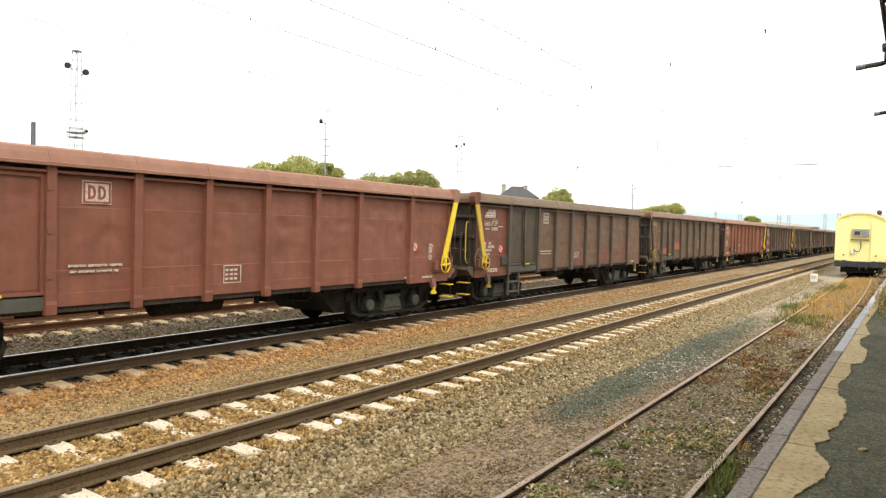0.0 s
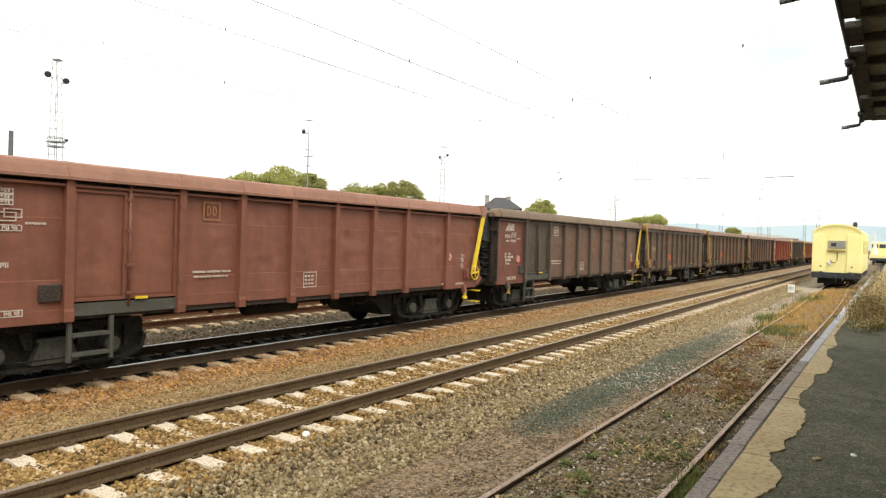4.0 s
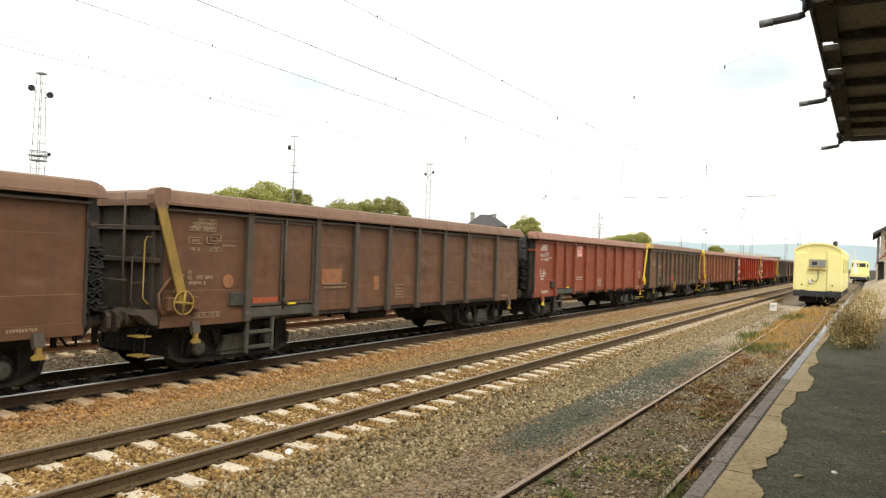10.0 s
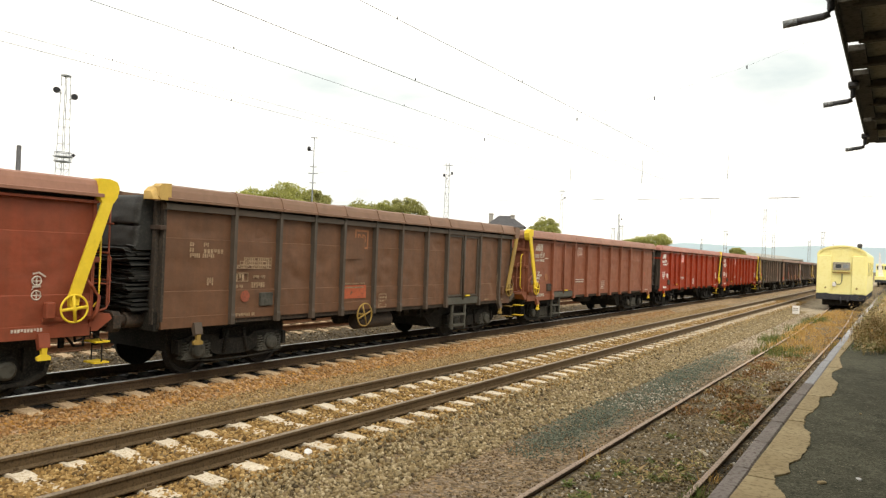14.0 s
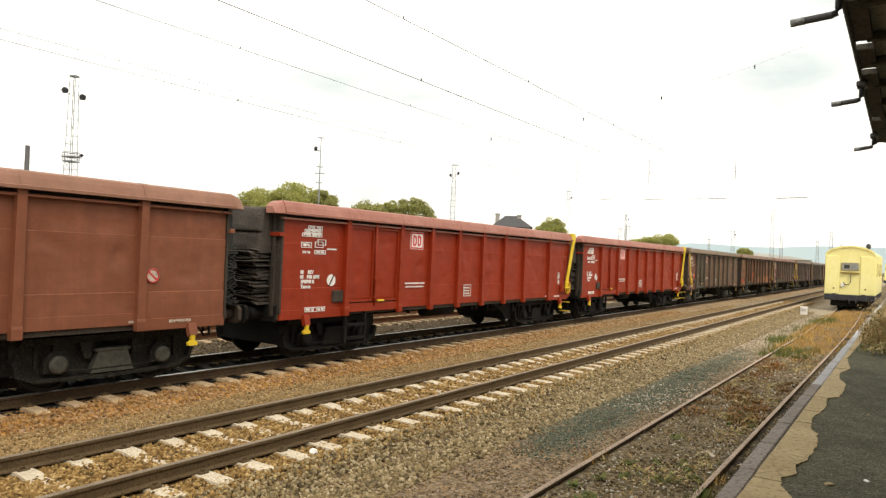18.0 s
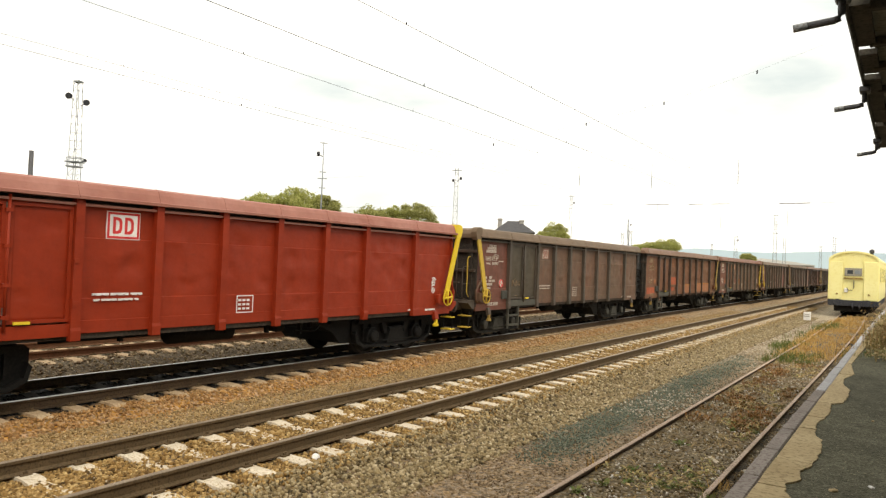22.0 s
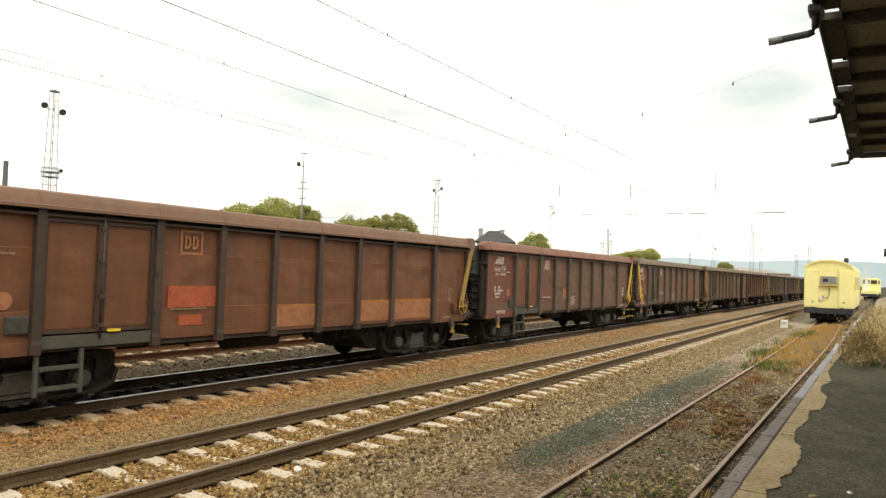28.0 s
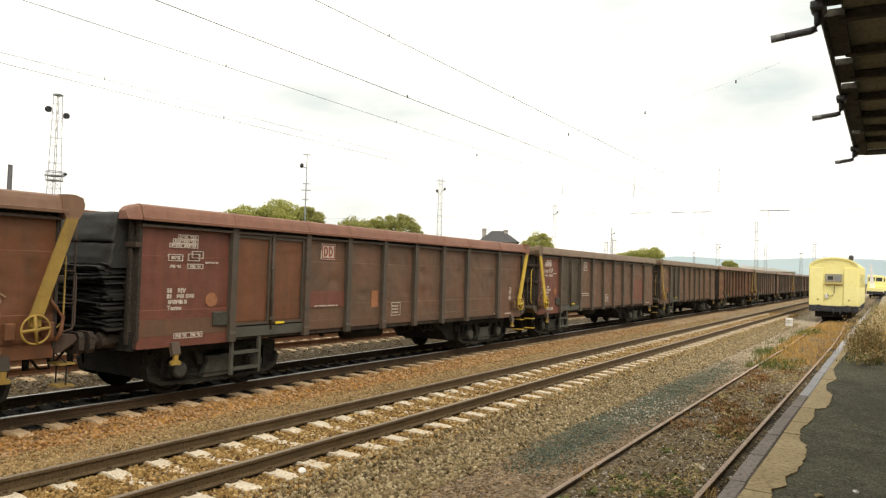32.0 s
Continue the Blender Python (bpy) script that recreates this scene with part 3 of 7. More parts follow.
def build_platform():
    p = thing("platform", "raised goods platform of dark asphalt with broken concrete edge", "platform", kind="structure")
    bm = bmesh.new()
    box(bm, -0.96, 14, -8, 60, -0.6, PLAT - 0.012)
    part("platform_deck", bm, ASPHALT, p, "dark worn asphalt deck")
    # edge stones, each its own piece
    bm = bmesh.new(); box(bm, -0.07, 0.06, 0.006, 0.994, -0.25, 0.0, 0, 0.012)
    stones = [mesh("kerb_stone", bm, KERB)]
    bm = bmesh.new(); box(bm, -0.07, 0.06, 0.006, 0.994, -0.25, 0.0, 0, 0.012)
    stones.append(mesh("kerb_stone", bm, KERB_PALE))
    for k in range(-8, 52):
        ob = part("kerb_stone", stones[1 if 11 <= k < 40 else 0], None, p)
        ob.location = (-0.985 + rng.normal(0, 0.006), k, PLAT + rng.normal(0, 0.004))
        ob.rotation_euler.z = rng.normal(0, 0.004)
    bm = bmesh.new(); box(bm, -1.02, -0.96, -8, 60, -0.6, PLAT - 0.26)
    part("retaining_wall", bm, CONC, p)
    # concrete strip with a broken inner edge, in slabs divided by cracks
    ys = [-6.0]
    while ys[-1] < 26:
        ys.append(ys[-1] + rng.uniform(0.7, 1.9))
    edge = ((-6, -0.6), (3, -0.62), (4.6, -0.72), (5.2, -0.59), (5.46, -0.61), (5.73, -0.72), (5.93, -0.74), (6.13, -0.66), (6.37, -0.70), (6.58, -0.65), (6.93, -0.63), (7.34, -0.63), (7.76, -0.67), (7.91, -0.74), (8.63, -0.80), (8.81, -0.76), (9.35, -0.73), (9.98, -0.77), (10.2, -0.66), (10.61, -0.64),
            (11.44, -0.66), (11.97, -0.78), (12.66, -0.81), (13.32, -0.71), (14.0, -0.78), (14.85, -0.85), (18, -0.80), (26, -0.92))
    def inner(y):
        for (a, u), (b, v) in zip(edge, edge[1:]):
            if y <= b:
                return u + (v - u) * (y - a) / (b - a) + 0.02 * noise.noise(Vector((y * 7, 0, 9))) + 0.018 * noise.noise(Vector((y * 23, 4, 9)))
        return -0.93
    for a, b in zip(ys, ys[1:]):
        bm = bmesh.new()
        n = 44
        lo, hi = [], []
        for i in range(n + 1):
            y = a + 0.012 + (b - a - 0.024) * i / n
            j = 0.02 * noise.noise(Vector((y * 3, 2, 2)))
            lo.append((-0.922 + j * 0.3, y)); hi.append((max(inner(y), -0.9), y))
        prism(bm, lo + hi[::-1], "z", -0.03, 0.0)
        ob = part("concrete_slab", bm, CONC, p)
        ob.location.z = PLAT - 0.004 + rng.uniform(0, 0.006)


build_platform()


def litter():
    for x, y, s, m in ((-0.43, 6.0, 0.032, CONC), (-0.2, 6.3, 0.025, CLEAN_WHITE), (0.15, 8.2, 0.02, CONC), (-0.3, 9.2, 0.022, CONC), (0.3, 10.5, 0.03, CLEAN_WHITE)):
        bm = bmesh.new()
        box(bm, -s, s, -s * 0.6, s * 0.6, 0, s * 0.6, 0, s * 0.2)
        tagged(solid("rubble_piece", bm, m, "small chip of broken concrete on the asphalt", "rubble", "rubble pieces"), "").matrix_basis = pose(x, y, PLAT - 0.012, 0, 0, x * 300)
    bm = bmesh.new()
    box(bm, -0.035, 0.035, -0.13, 0.13, 0, 0.03, 0, 0.006)
    solid("wooden_offcut", bm, CONCRETE_SL, "pale offcut lying by the siding rail", "offcut").matrix_basis = pose(-2.28, 10.7, -0.36, 4, 0, 40)
    bm = bmesh.new()
    bmesh.ops.create_icosphere(bm, subdivisions=2, radius=0.05)
    for v in bm.verts:
        v.co *= 1 + 0.35 * noise.noise(v.co * 20)
    solid("white_stone", bm, CLEAN_WHITE, "white painted stone on the ballast", "stone").matrix_basis = pose(-6.22, 6.62, -0.19)


litter()

# ---- canopy over the platform ----
SHEET = mat("sooty_roof_sheet", (0.24, 0.215, 0.165), (0.31, 0.28, 0.21), (0.16, 0.14, 0.10), 1.2, 20, 0.9)
BEAM = mat("sooty_roof_beam", (0.060, 0.054, 0.044), (0.090, 0.080, 0.064), (0.04, 0.036, 0.03), 2, 20, 0.9)
PIPE = mat("old_zinc_pipe", (0.07, 0.072, 0.078), (0.11, 0.11, 0.115), (0.05, 0.04, 0.035), 5, 40, 0.6, 0.3)
PIPE_PALE = mat("worn_pipe_end", (0.20, 0.22, 0.23), (0.27, 0.28, 0.28), (0.12, 0.1, 0.09), 9, 40, 0.6, 0.3)
CAN_X, CAN_Z, CAN_END = -0.60, 5.05, 17.0
SHED = mat("plain_shed_plaster", (0.30, 0.28, 0.25), (0.36, 0.34, 0.30), (0.24, 0.22, 0.19), 1, 20, 0.9)


def build_canopy():
    c = thing("platform_canopy", "sooty projecting canopy with drain spouts over the platform", "canopy", kind="structure")
    y = -6.0
    while y < CAN_END - 0.1:
        y1 = min(y + 1.2, CAN_END)
        bm = bmesh.new()
        n = 6
        lo = [(y + 0.02 + (y1 - y - 0.04) * i / n, CAN_Z + 0.10 + 0.02 * (i % 2)) for i in range(n + 1)]
        prism(bm, lo + [(q, z + 0.02) for q, z in lo[::-1]], "x", CAN_X + 0.17, 7.4)
        part("roof_sheet", bm, SHEET, c)
        y += 1.2
    for yb in (-5.9, -3.5, -1.1, 1.3, 3.7, 6.1, 8.1, 9.4, 10.5, 11.8, 13.1, 14.3, 15.4, 16.9):
        bm = bmesh.new()
        box(bm, CAN_X + 0.14, 7.3, yb - 0.05, yb + 0.05, CAN_Z + 0.0, CAN_Z + 0.10, 0, 0.01)
        part("rafter", bm, BEAM, c)
    cuts = (-6.0, 3.1, 3.4, 7.65, 7.95, 9.42, 9.80, 10.72, 11.05, 14.2, 14.55, CAN_END)
    for a, b in zip(cuts[::2], cuts[1::2]):
        bm = bmesh.new()
        box(bm, CAN_X + 0.02, CAN_X + 0.20, a, b, CAN_Z + 0.02, CAN_Z + 0.095)
        part("eaves_board", bm, BEAM, c)
    bm = bmesh.new()
    prof = [(CAN_X - 0.025, CAN_Z + 0.05), (CAN_X - 0.02, CAN_Z), (CAN_X, CAN_Z - 0.015), (CAN_X + 0.02, CAN_Z), (CAN_X + 0.025, CAN_Z + 0.05)]
    prism(bm, prof, "y", -6, CAN_END)
    part("gutter", bm, BEAM, c)
    for i, (py, out) in enumerate(((3.5, 0.40), (7.47, 0.40), (11.4, 0.36), (15.8, 0.32))):
        bm = bmesh.new()
        tube(bm, [(CAN_X, py, CAN_Z - 0.02), (CAN_X, py, CAN_Z - 0.20), (CAN_X - 0.02, py, CAN_Z - 0.24), (CAN_X - 0.06, py, CAN_Z - 0.255), (CAN_X - out, py - 0.02, CAN_Z - 0.29)], 0.034, 10)
        sp = part("drain_spout", bm, PIPE, c, "bent drain pipe")
        bm = bmesh.new()
        box(bm, CAN_X - 0.06, CAN_X + 0.07, py - 0.12, py + 0.12, CAN_Z - 0.08, CAN_Z + 0.0, 0, 0.015)
        part("outlet", bm, PIPE, sp)
        bm = bmesh.new()
        tube(bm, [(CAN_X - out + 0.12, py - 0.015, CAN_Z - 0.278), (CAN_X - out - 0.005, py - 0.02, CAN_Z - 0.2905)], 0.037, 10)
        part("pipe_end", bm, PIPE_PALE, sp)
    bm = bmesh.new()
    box(bm, 7.4, 7.7, -8, CAN_END, -0.5, 5.4)
    solid("wall_shed", bm, SHED, "plain plastered goods shed wall", "wall", kind="structure")


build_canopy()

# ---- tracks ----
track("main_track", "running line on pale concrete sleepers in tan ballast", T2, -60, 700, [[CONCRETE_SL]], 5.16 - 0.6 * 20, 112, RAIL_TOP)
track("train_track", "oily line on stained concrete sleepers, middles darkened for the shade under the train", T1, -60, 700, [[CONCRETE_SL2, CONCRETE_SL3]], 0.1, 100, RAIL_BRIGHT)
track("far_track", "rusty line on stained sleepers beyond the train", T3, -60, 700, [[CONCRETE_SL2]], 2.0, 70, None)


def drift(y):
    return -0.5 * min(1, max(0, (y - 28) / 28)) ** 2


def build_siding():
    t = thing("siding_track", "overgrown siding with dull rusty rails", "railway track", kind="structure", at=pose(SIDING, 0, 0))
    for s in (-0.7525, 0.7525):
        part("rail", rail_mesh("rail", -10, 72, SIDE_Z, RAIL_DARK, RAIL_OLD, drift), None, t).location.x = s


build_siding()

# ---- loose ballast ----
def stones(name, label, count, place, size, cols, parent=None):
    base = np.array([(x, y, z) for x in (-1, 1) for y in (-1, 1) for z in (-1, 1)], float)
    quads = np.array(((0, 1, 3, 2), (4, 6, 7, 5), (0, 4, 5, 1), (2, 3, 7, 6), (0, 2, 6, 4), (1, 5, 7, 3)))
    pos = place(count)
    count = len(pos)
    q = rng.normal(size=(count, 4)); q /= np.linalg.norm(q, axis=1, keepdims=True)
    w, x, y, z = q.T
    R = np.stack([1 - 2 * (y * y + z * z), 2 * (x * y - w * z), 2 * (x * z + w * y), 2 * (x * y + w * z), 1 - 2 * (x * x + z * z), 2 * (y * z - w * x), 2 * (x * z - w * y), 2 * (y * z + w * x), 1 - 2 * (x * x + y * y)], 1).reshape(-1, 3, 3)
    sc = rng.uniform(size[0], size[1], (count, 1, 1)) * rng.uniform(0.6, 1.15, (count, 1, 3))
    v = base[None] * (1 + rng.uniform(-0.35, 0.25, (count, 8, 3))) * sc * 0.62
    v = np.einsum("nij,nkj->nki", R, v) + pos[:, None, :]
    f = (quads[None] + 8 * np.arange(count)[:, None, None]).reshape(-1, 4)
    me = bpy.data.meshes.new(name)
    me.vertices.add(count * 8); me.vertices.foreach_set("co", v.reshape(-1))
    me.loops.add(len(f) * 4); me.loops.foreach_set("vertex_index", f.reshape(-1))
    me.polygons.add(len(f)); me.polygons.foreach_set("loop_start", np.arange(0, len(f) * 4, 4)); me.polygons.foreach_set("loop_total", np.full(len(f), 4))
    me.update(calc_edges=True)
    m, nt, bs, vec = start(name, False)
    g = nt.nodes.new("ShaderNodeNewGeometry")
    col = ramp(nt, g.outputs["Random Per Island"], [(i / (len(cols) - 1), c) for i, c in enumerate(cols)])
    nz = noise_tex(nt, vec, 45, 3)
    col = mixc(nt, 1.0, col, ramp(nt, nz, [(0.3, (0.72, 0.70, 0.68)), (0.7, (1.08, 1.08, 1.08))]), "MULTIPLY")
    nt.links.new(col, bs.inputs["Base Color"]); bs.inputs["Roughness"].default_value = 0.9; bs.inputs["Specular IOR Level"].default_value = 0.25
    me.materials.append(m)
    return tagged(new(name, me), label, "ballast", kind="stuff")


def strip(x0, x1, y0, y1, lift=0.0, power=1.0, skip=()):
    """Places on the ground between x0 and x1, denser near y0."""
    def go(n):
        u = rng.uniform(0, 1, n) ** power
        y = y0 + (y1 - y0) * u
        x = rng.uniform(x0, x1, n)
        keep = np.ones(n, bool)
        for c in skip:
            keep &= abs(x - c) > 0.085
        x, y = x[keep], y[keep]
        z = np.array([ground_height(a, b) for a, b in zip(x, y)]) + lift + rng.uniform(-0.008, 0.016, len(x))
        return np.stack([x, y, z], 1)
    return go


def spill(x0, sd, y0, y1):
    """A tapering heap strewn along y."""
    def go(n):
        u = rng.beta(1.3, 1.9, n)
        y = y0 + (y1 - y0) * u
        x = x0 + rng.normal(0, sd, n) * (0.5 + 0.9 * np.sqrt(u * (1 - u) * 4)) + 0.12 * np.sin(y * 0.9)
        return np.stack([x, y, np.array([ground_height(a, b) for a, b in zip(x, y)]) + rng.uniform(0.0, 0.02, n)], 1)
    return go


TAN = [(0.104, 0.055, 0.016), (0.321, 0.194, 0.066), (0.198, 0.11, 0.033), (0.454, 0.299, 0.119), (0.062, 0.035, 0.013), (0.321, 0.194, 0.066), (0.529, 0.378, 0.172), (0.236, 0.13, 0.039)]
GREYS = [(0.112, 0.08, 0.036), (0.316, 0.241, 0.126), (0.195, 0.139, 0.067), (0.437, 0.355, 0.214), (0.056, 0.041, 0.022), (0.279, 0.209, 0.109), (0.521, 0.437, 0.29)]
RUSTS = [(0.284, 0.136, 0.049), (0.446, 0.251, 0.1), (0.344, 0.18, 0.066), (0.547, 0.352, 0.168), (0.193, 0.097, 0.038), (0.405, 0.22, 0.086)]
SANDS = [(0.233, 0.15, 0.063), (0.447, 0.312, 0.147), (0.336, 0.222, 0.098), (0.541, 0.402, 0.217), (0.154, 0.094, 0.04), (0.41, 0.278, 0.126)]
# oily stone tones, lowered further to hold the shade under the train
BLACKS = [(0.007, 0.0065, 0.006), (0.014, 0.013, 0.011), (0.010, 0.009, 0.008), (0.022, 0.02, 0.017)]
stones("ballast_stones", "tan crushed stone ballast between pale sleepers", 54000, strip(-8.75, -5.9, 3.0, 62, 0.0, 1.9, (T2 - 0.7525, T2 + 0.7525)), (0.018, 0.042), TAN)
stones("shoulder_stones", "grey-brown crushed stone on the ballast shoulder", 32000, strip(-6.1, -4.9, 3.0, 52, 0.0, 1.7), (0.019, 0.047), GREYS)
stones("six_foot_stones", "small sandy gravel between the running lines", 19000, strip(-10.0, -8.6, 4.0, 50, 0.0, 1.6), (0.013, 0.028), SANDS)
stones("rusty_stones", "rust-stained ballast beside the train's line", 9000, strip(-10.75, -9.9, 4.0, 40, 0.0, 1.4), (0.018, 0.038), RUSTS)
stones("oily_stones", "black oily ballast darkened further for the shade under the train", 9000, strip(-13.3, -10.8, 4.0, 32, -0.012, 1.3, (T1 - 0.7525, T1 + 0.7525)), (0.018, 0.038), BLACKS)
stones("far_stones", "brown and grey ballast beyond the train", 14000, strip(-18.0, -13.2, 6.0, 40, 0.0, 1.3, (T3 - 0.7525, T3 + 0.7525)), (0.022, 0.05), [(0.12, 0.085, 0.045), (0.30, 0.235, 0.14), (0.18, 0.125, 0.065), (0.46, 0.385, 0.27), (0.08, 0.057, 0.033), (0.25, 0.17, 0.09)])
stones("dirt_chips", "small stones trodden into reddish dirt", 19000, strip(-5.2, -3.6, 4.0, 50, -0.004, 1.8), (0.008, 0.024), [(0.19, 0.13, 0.07), (0.28, 0.20, 0.12), (0.15, 0.10, 0.058), (0.38, 0.30, 0.20)])
stones("siding_chips", "dark dirty stones in the siding", 12000, strip(-3.42, -1.1, 4.0, 26, -0.004, 1.6, (SIDING - 0.7525, SIDING + 0.7525)), (0.010, 0.030), [(0.085, 0.058, 0.030), (0.24, 0.175, 0.095), (0.15, 0.108, 0.055), (0.46, 0.39, 0.28), (0.052, 0.038, 0.023), (0.21, 0.15, 0.08)])
stones("green_chippings", "spill of dark green-grey chippings", 7500, spill(-4.45, 0.27, 9.0, 26), (0.010, 0.022), [(0.095, 0.118, 0.088), (0.150, 0.175, 0.13), (0.115, 0.138, 0.10), (0.24, 0.25, 0.195)])
stones("pale_chippings", "scatter of pale limestone chips", 420, spill(-4.2, 0.30, 13.2, 17.5), (0.012, 0.034), [(0.40, 0.36, 0.28), (0.55, 0.51, 0.42), (0.3, 0.27, 0.21)])
stones("litter_bits", "scraps of pale litter and broken stone in the siding", 2400, strip(-3.4, -1.15, 4.5, 26, 0.004, 1.5, (SIDING - 0.7525, SIDING + 0.7525)), (0.007, 0.028), [(0.55, 0.50, 0.42), (0.70, 0.67, 0.62), (0.42, 0.36, 0.27), (0.60, 0.52, 0.40)])

# ---- grass and weeds ----
def leaf_mat(name, cols):
    m, nt, bs, vec = start(name, False)
    g = nt.nodes.new("ShaderNodeNewGeometry")
    col = ramp(nt, g.outputs["Random Per Island"], [(i / (len(cols) - 1), c) for i, c in enumerate(cols)])
    nt.links.new(col, bs.inputs["Base Color"]); bs.inputs["Roughness"].default_value = 0.75; bs.inputs["Specular IOR Level"].default_value = 0.2
    return m


DRY = leaf_mat("dry_grass", [(0.50, 0.29, 0.08), (0.60, 0.40, 0.14), (0.40, 0.21, 0.06), (0.52, 0.34, 0.12)])
GREEN = leaf_mat("green_grass", [(0.07, 0.11, 0.025), (0.12, 0.16, 0.04), (0.20, 0.18, 0.06), (0.09, 0.13, 0.03)])
WEED = leaf_mat("rank_weeds", [(0.32, 0.27, 0.11), (0.43, 0.31, 0.14), (0.22, 0.23, 0.085), (0.52, 0.40, 0.22), (0.38, 0.23, 0.10), (0.27, 0.28, 0.10)])
RUSTWEED = leaf_mat("rusty_weeds", [(0.25, 0.095, 0.030), (0.15, 0.075, 0.03), (0.34, 0.17, 0.05), (0.12, 0.085, 0.035), (0.20, 0.12, 0.045), (0.30, 0.12, 0.035)])
STRAW = leaf_mat("dead_stems", [(0.34, 0.23, 0.10), (0.24, 0.15, 0.06), (0.46, 0.34, 0.17), (0.16, 0.11, 0.045)])


def blades(name, label, spots, length, width, material, leaves=0):
    """Grass as bent blades on the given places (x, y, z, spread, count); leaves: leaflets along each stem."""
    v, f = [], []
    for x, y, z, sp, n in spots:
        for _ in range(n):
            a, r = rng.uniform(0, 6.283), sp * math.sqrt(rng.uniform(0, 1))
            bx, by = x + r * math.cos(a), y + r * math.sin(a)
            L = rng.uniform(0.45, 1) * length * (1 - 0.5 * r / (sp + 1e-6))
            t, lean = rng.uniform(0, 6.283), rng.uniform(0.1, 0.6) * L
            dx, dy, ux, uy = math.cos(t) * lean, math.sin(t) * lean, -math.sin(t) * width, math.cos(t) * width
            i = len(v)
            v += [(bx - ux, by - uy, z), (bx + ux, by + uy, z), (bx + dx * 0.35 + ux * 0.8, by + dy * 0.35 + uy * 0.8, z + L * 0.6), (bx + dx * 0.35 - ux * 0.8, by + dy * 0.35 - uy * 0.8, z + L * 0.6), (bx + dx, by + dy, z + L)]
            f += [(i, i + 1, i + 2, i + 3), (i + 3, i + 2, i + 4)]
            for _l in range(leaves):
                h = rng.uniform(0.25, 1)
                lx, ly, lz = bx + dx * h * h, by + dy * h * h, z + L * h
                s, a2 = rng.uniform(0.02, 0.05), rng.uniform(0, 6.283)
                ca, sa, up = math.cos(a2) * s, math.sin(a2) * s, rng.uniform(-0.5, 0.9) * s
                i = len(v)
                v += [(lx, ly, lz), (lx + ca - sa * 0.4, ly + sa + ca * 0.4, lz + up), (lx + ca * 2.0, ly + sa * 2.0, lz + up * 1.4), (lx + ca + sa * 0.4, ly + sa - ca * 0.4, lz + up)]
                f.append((i, i + 1, i + 2, i + 3))
    return tagged(new(name, soup(name, v, f, material)), label, "weeds", kind="stuff")


def sward(x0, x1, y0, y1, z, n, sp=0.25, per=14):
    return [(rng.uniform(x0, x1), rng.uniform(y0, y1), z, sp, per) for _ in range(n)]


def clumps(x0, x1, y0, y1, n, seed, sp=0.2, per=12, cut=0.0):
    """Uneven patches on the ground: only where a broad noise stands high."""
    R, out = np.random.default_rng(seed), []
    while len(out) < n:
        x, y = R.uniform(x0, x1), R.uniform(y0, y1)
        k = noise.noise(Vector((x * 1.1, y * 0.6, seed)))
        if k > cut + R.uniform(-0.15, 0.15) and abs(abs(x - SIDING) - 0.7525) > 0.06:
            out.append((x, y, ground_height(x, y), sp * R.uniform(0.5, 1.3), int(per * R.uniform(0.5, 1.4))))
    return out


blades("dry_grass", "tall dry orange grass growing over the siding", sward(-3.75, -1.8, 25, 47, -0.40, 420, 0.28, 14) + sward(-3.85, -3.25, 29, 52, -0.40, 150, 0.2, 16) + sward(-3.4, -2.0, 46, 55, -0.40, 120, 0.28, 14), 0.32, 0.007, DRY)
blades("green_grass", "green grass tufts along the siding rails", sward(-3.8, -2.3, 23.5, 26.5, -0.40, 60) + sward(-4.4, -3.4, 33, 44, -0.42, 34) + sward(-4.3, -3.3, 28, 31, -0.42, 34, 0.2, 18) + sward(-3.9, -3.0, 40, 45, -0.40, 40, 0.2, 16) + sward(-2.0, -1.6, 27, 30, -0.42, 6), 0.42, 0.007, GREEN)
blades("rail_grass", "green tuft beside the siding rail", sward(-2.0, -1.7, 7.6, 8.9, -0.40, 24, 0.13, 24) + sward(-1.9, -1.5, 5.4, 7.4, -0.40, 22, 0.13, 18), 0.28, 0.006, GREEN)
blades("straw_tufts", "small straw-coloured tufts by the rails", sward(-2.0, -1.8, 9.0, 9.8, -0.43, 4, 0.1, 16) + sward(-3.7, -3.4, 9, 14, -0.42, 4, 0.06, 10), 0.30, 0.005, DRY)
blades("rusty_weeds", "low rust-red weeds between the siding rails", clumps(-3.4, -2.1, 13, 25, 150, 3, 0.17, 12, 0.0), 0.10, 0.008, RUSTWEED, 2)
blades("low_weeds", "low dull green weeds between the siding rails", clumps(-3.4, -2.05, 4.5, 24, 150, 5, 0.16, 10, 0.05), 0.07, 0.008, WEED, 2)
blades("moss_tufts", "yellow-green moss tufts between the siding rails", clumps(-3.3, -2.1, 6, 16, 30, 8, 0.10, 26, 0.15), 0.04, 0.008, GREEN, 1)
blades("dead_stems", "flattened dead stems strewn over the siding", clumps(-3.45, -1.1, 4.5, 26, 260, 11, 0.22, 8, -0.15), 0.05, 0.004, STRAW, 1)


def thicket(n, seed, x0, x1, y0, y1):
    """Spots for weeds in bushy groups of several sizes."""
    R, out = np.random.default_rng(seed), []
    for _ in range(n):
        y = R.uniform(y0, y1)
        x = R.uniform(x0, x1)
        for _k in range(R.integers(2, 5)):
            out.append((x + R.normal(0, 0.10), y + R.normal(0, 0.4), PLAT, R.uniform(0.08, 0.24), R.integers(4, 11)))
    return out


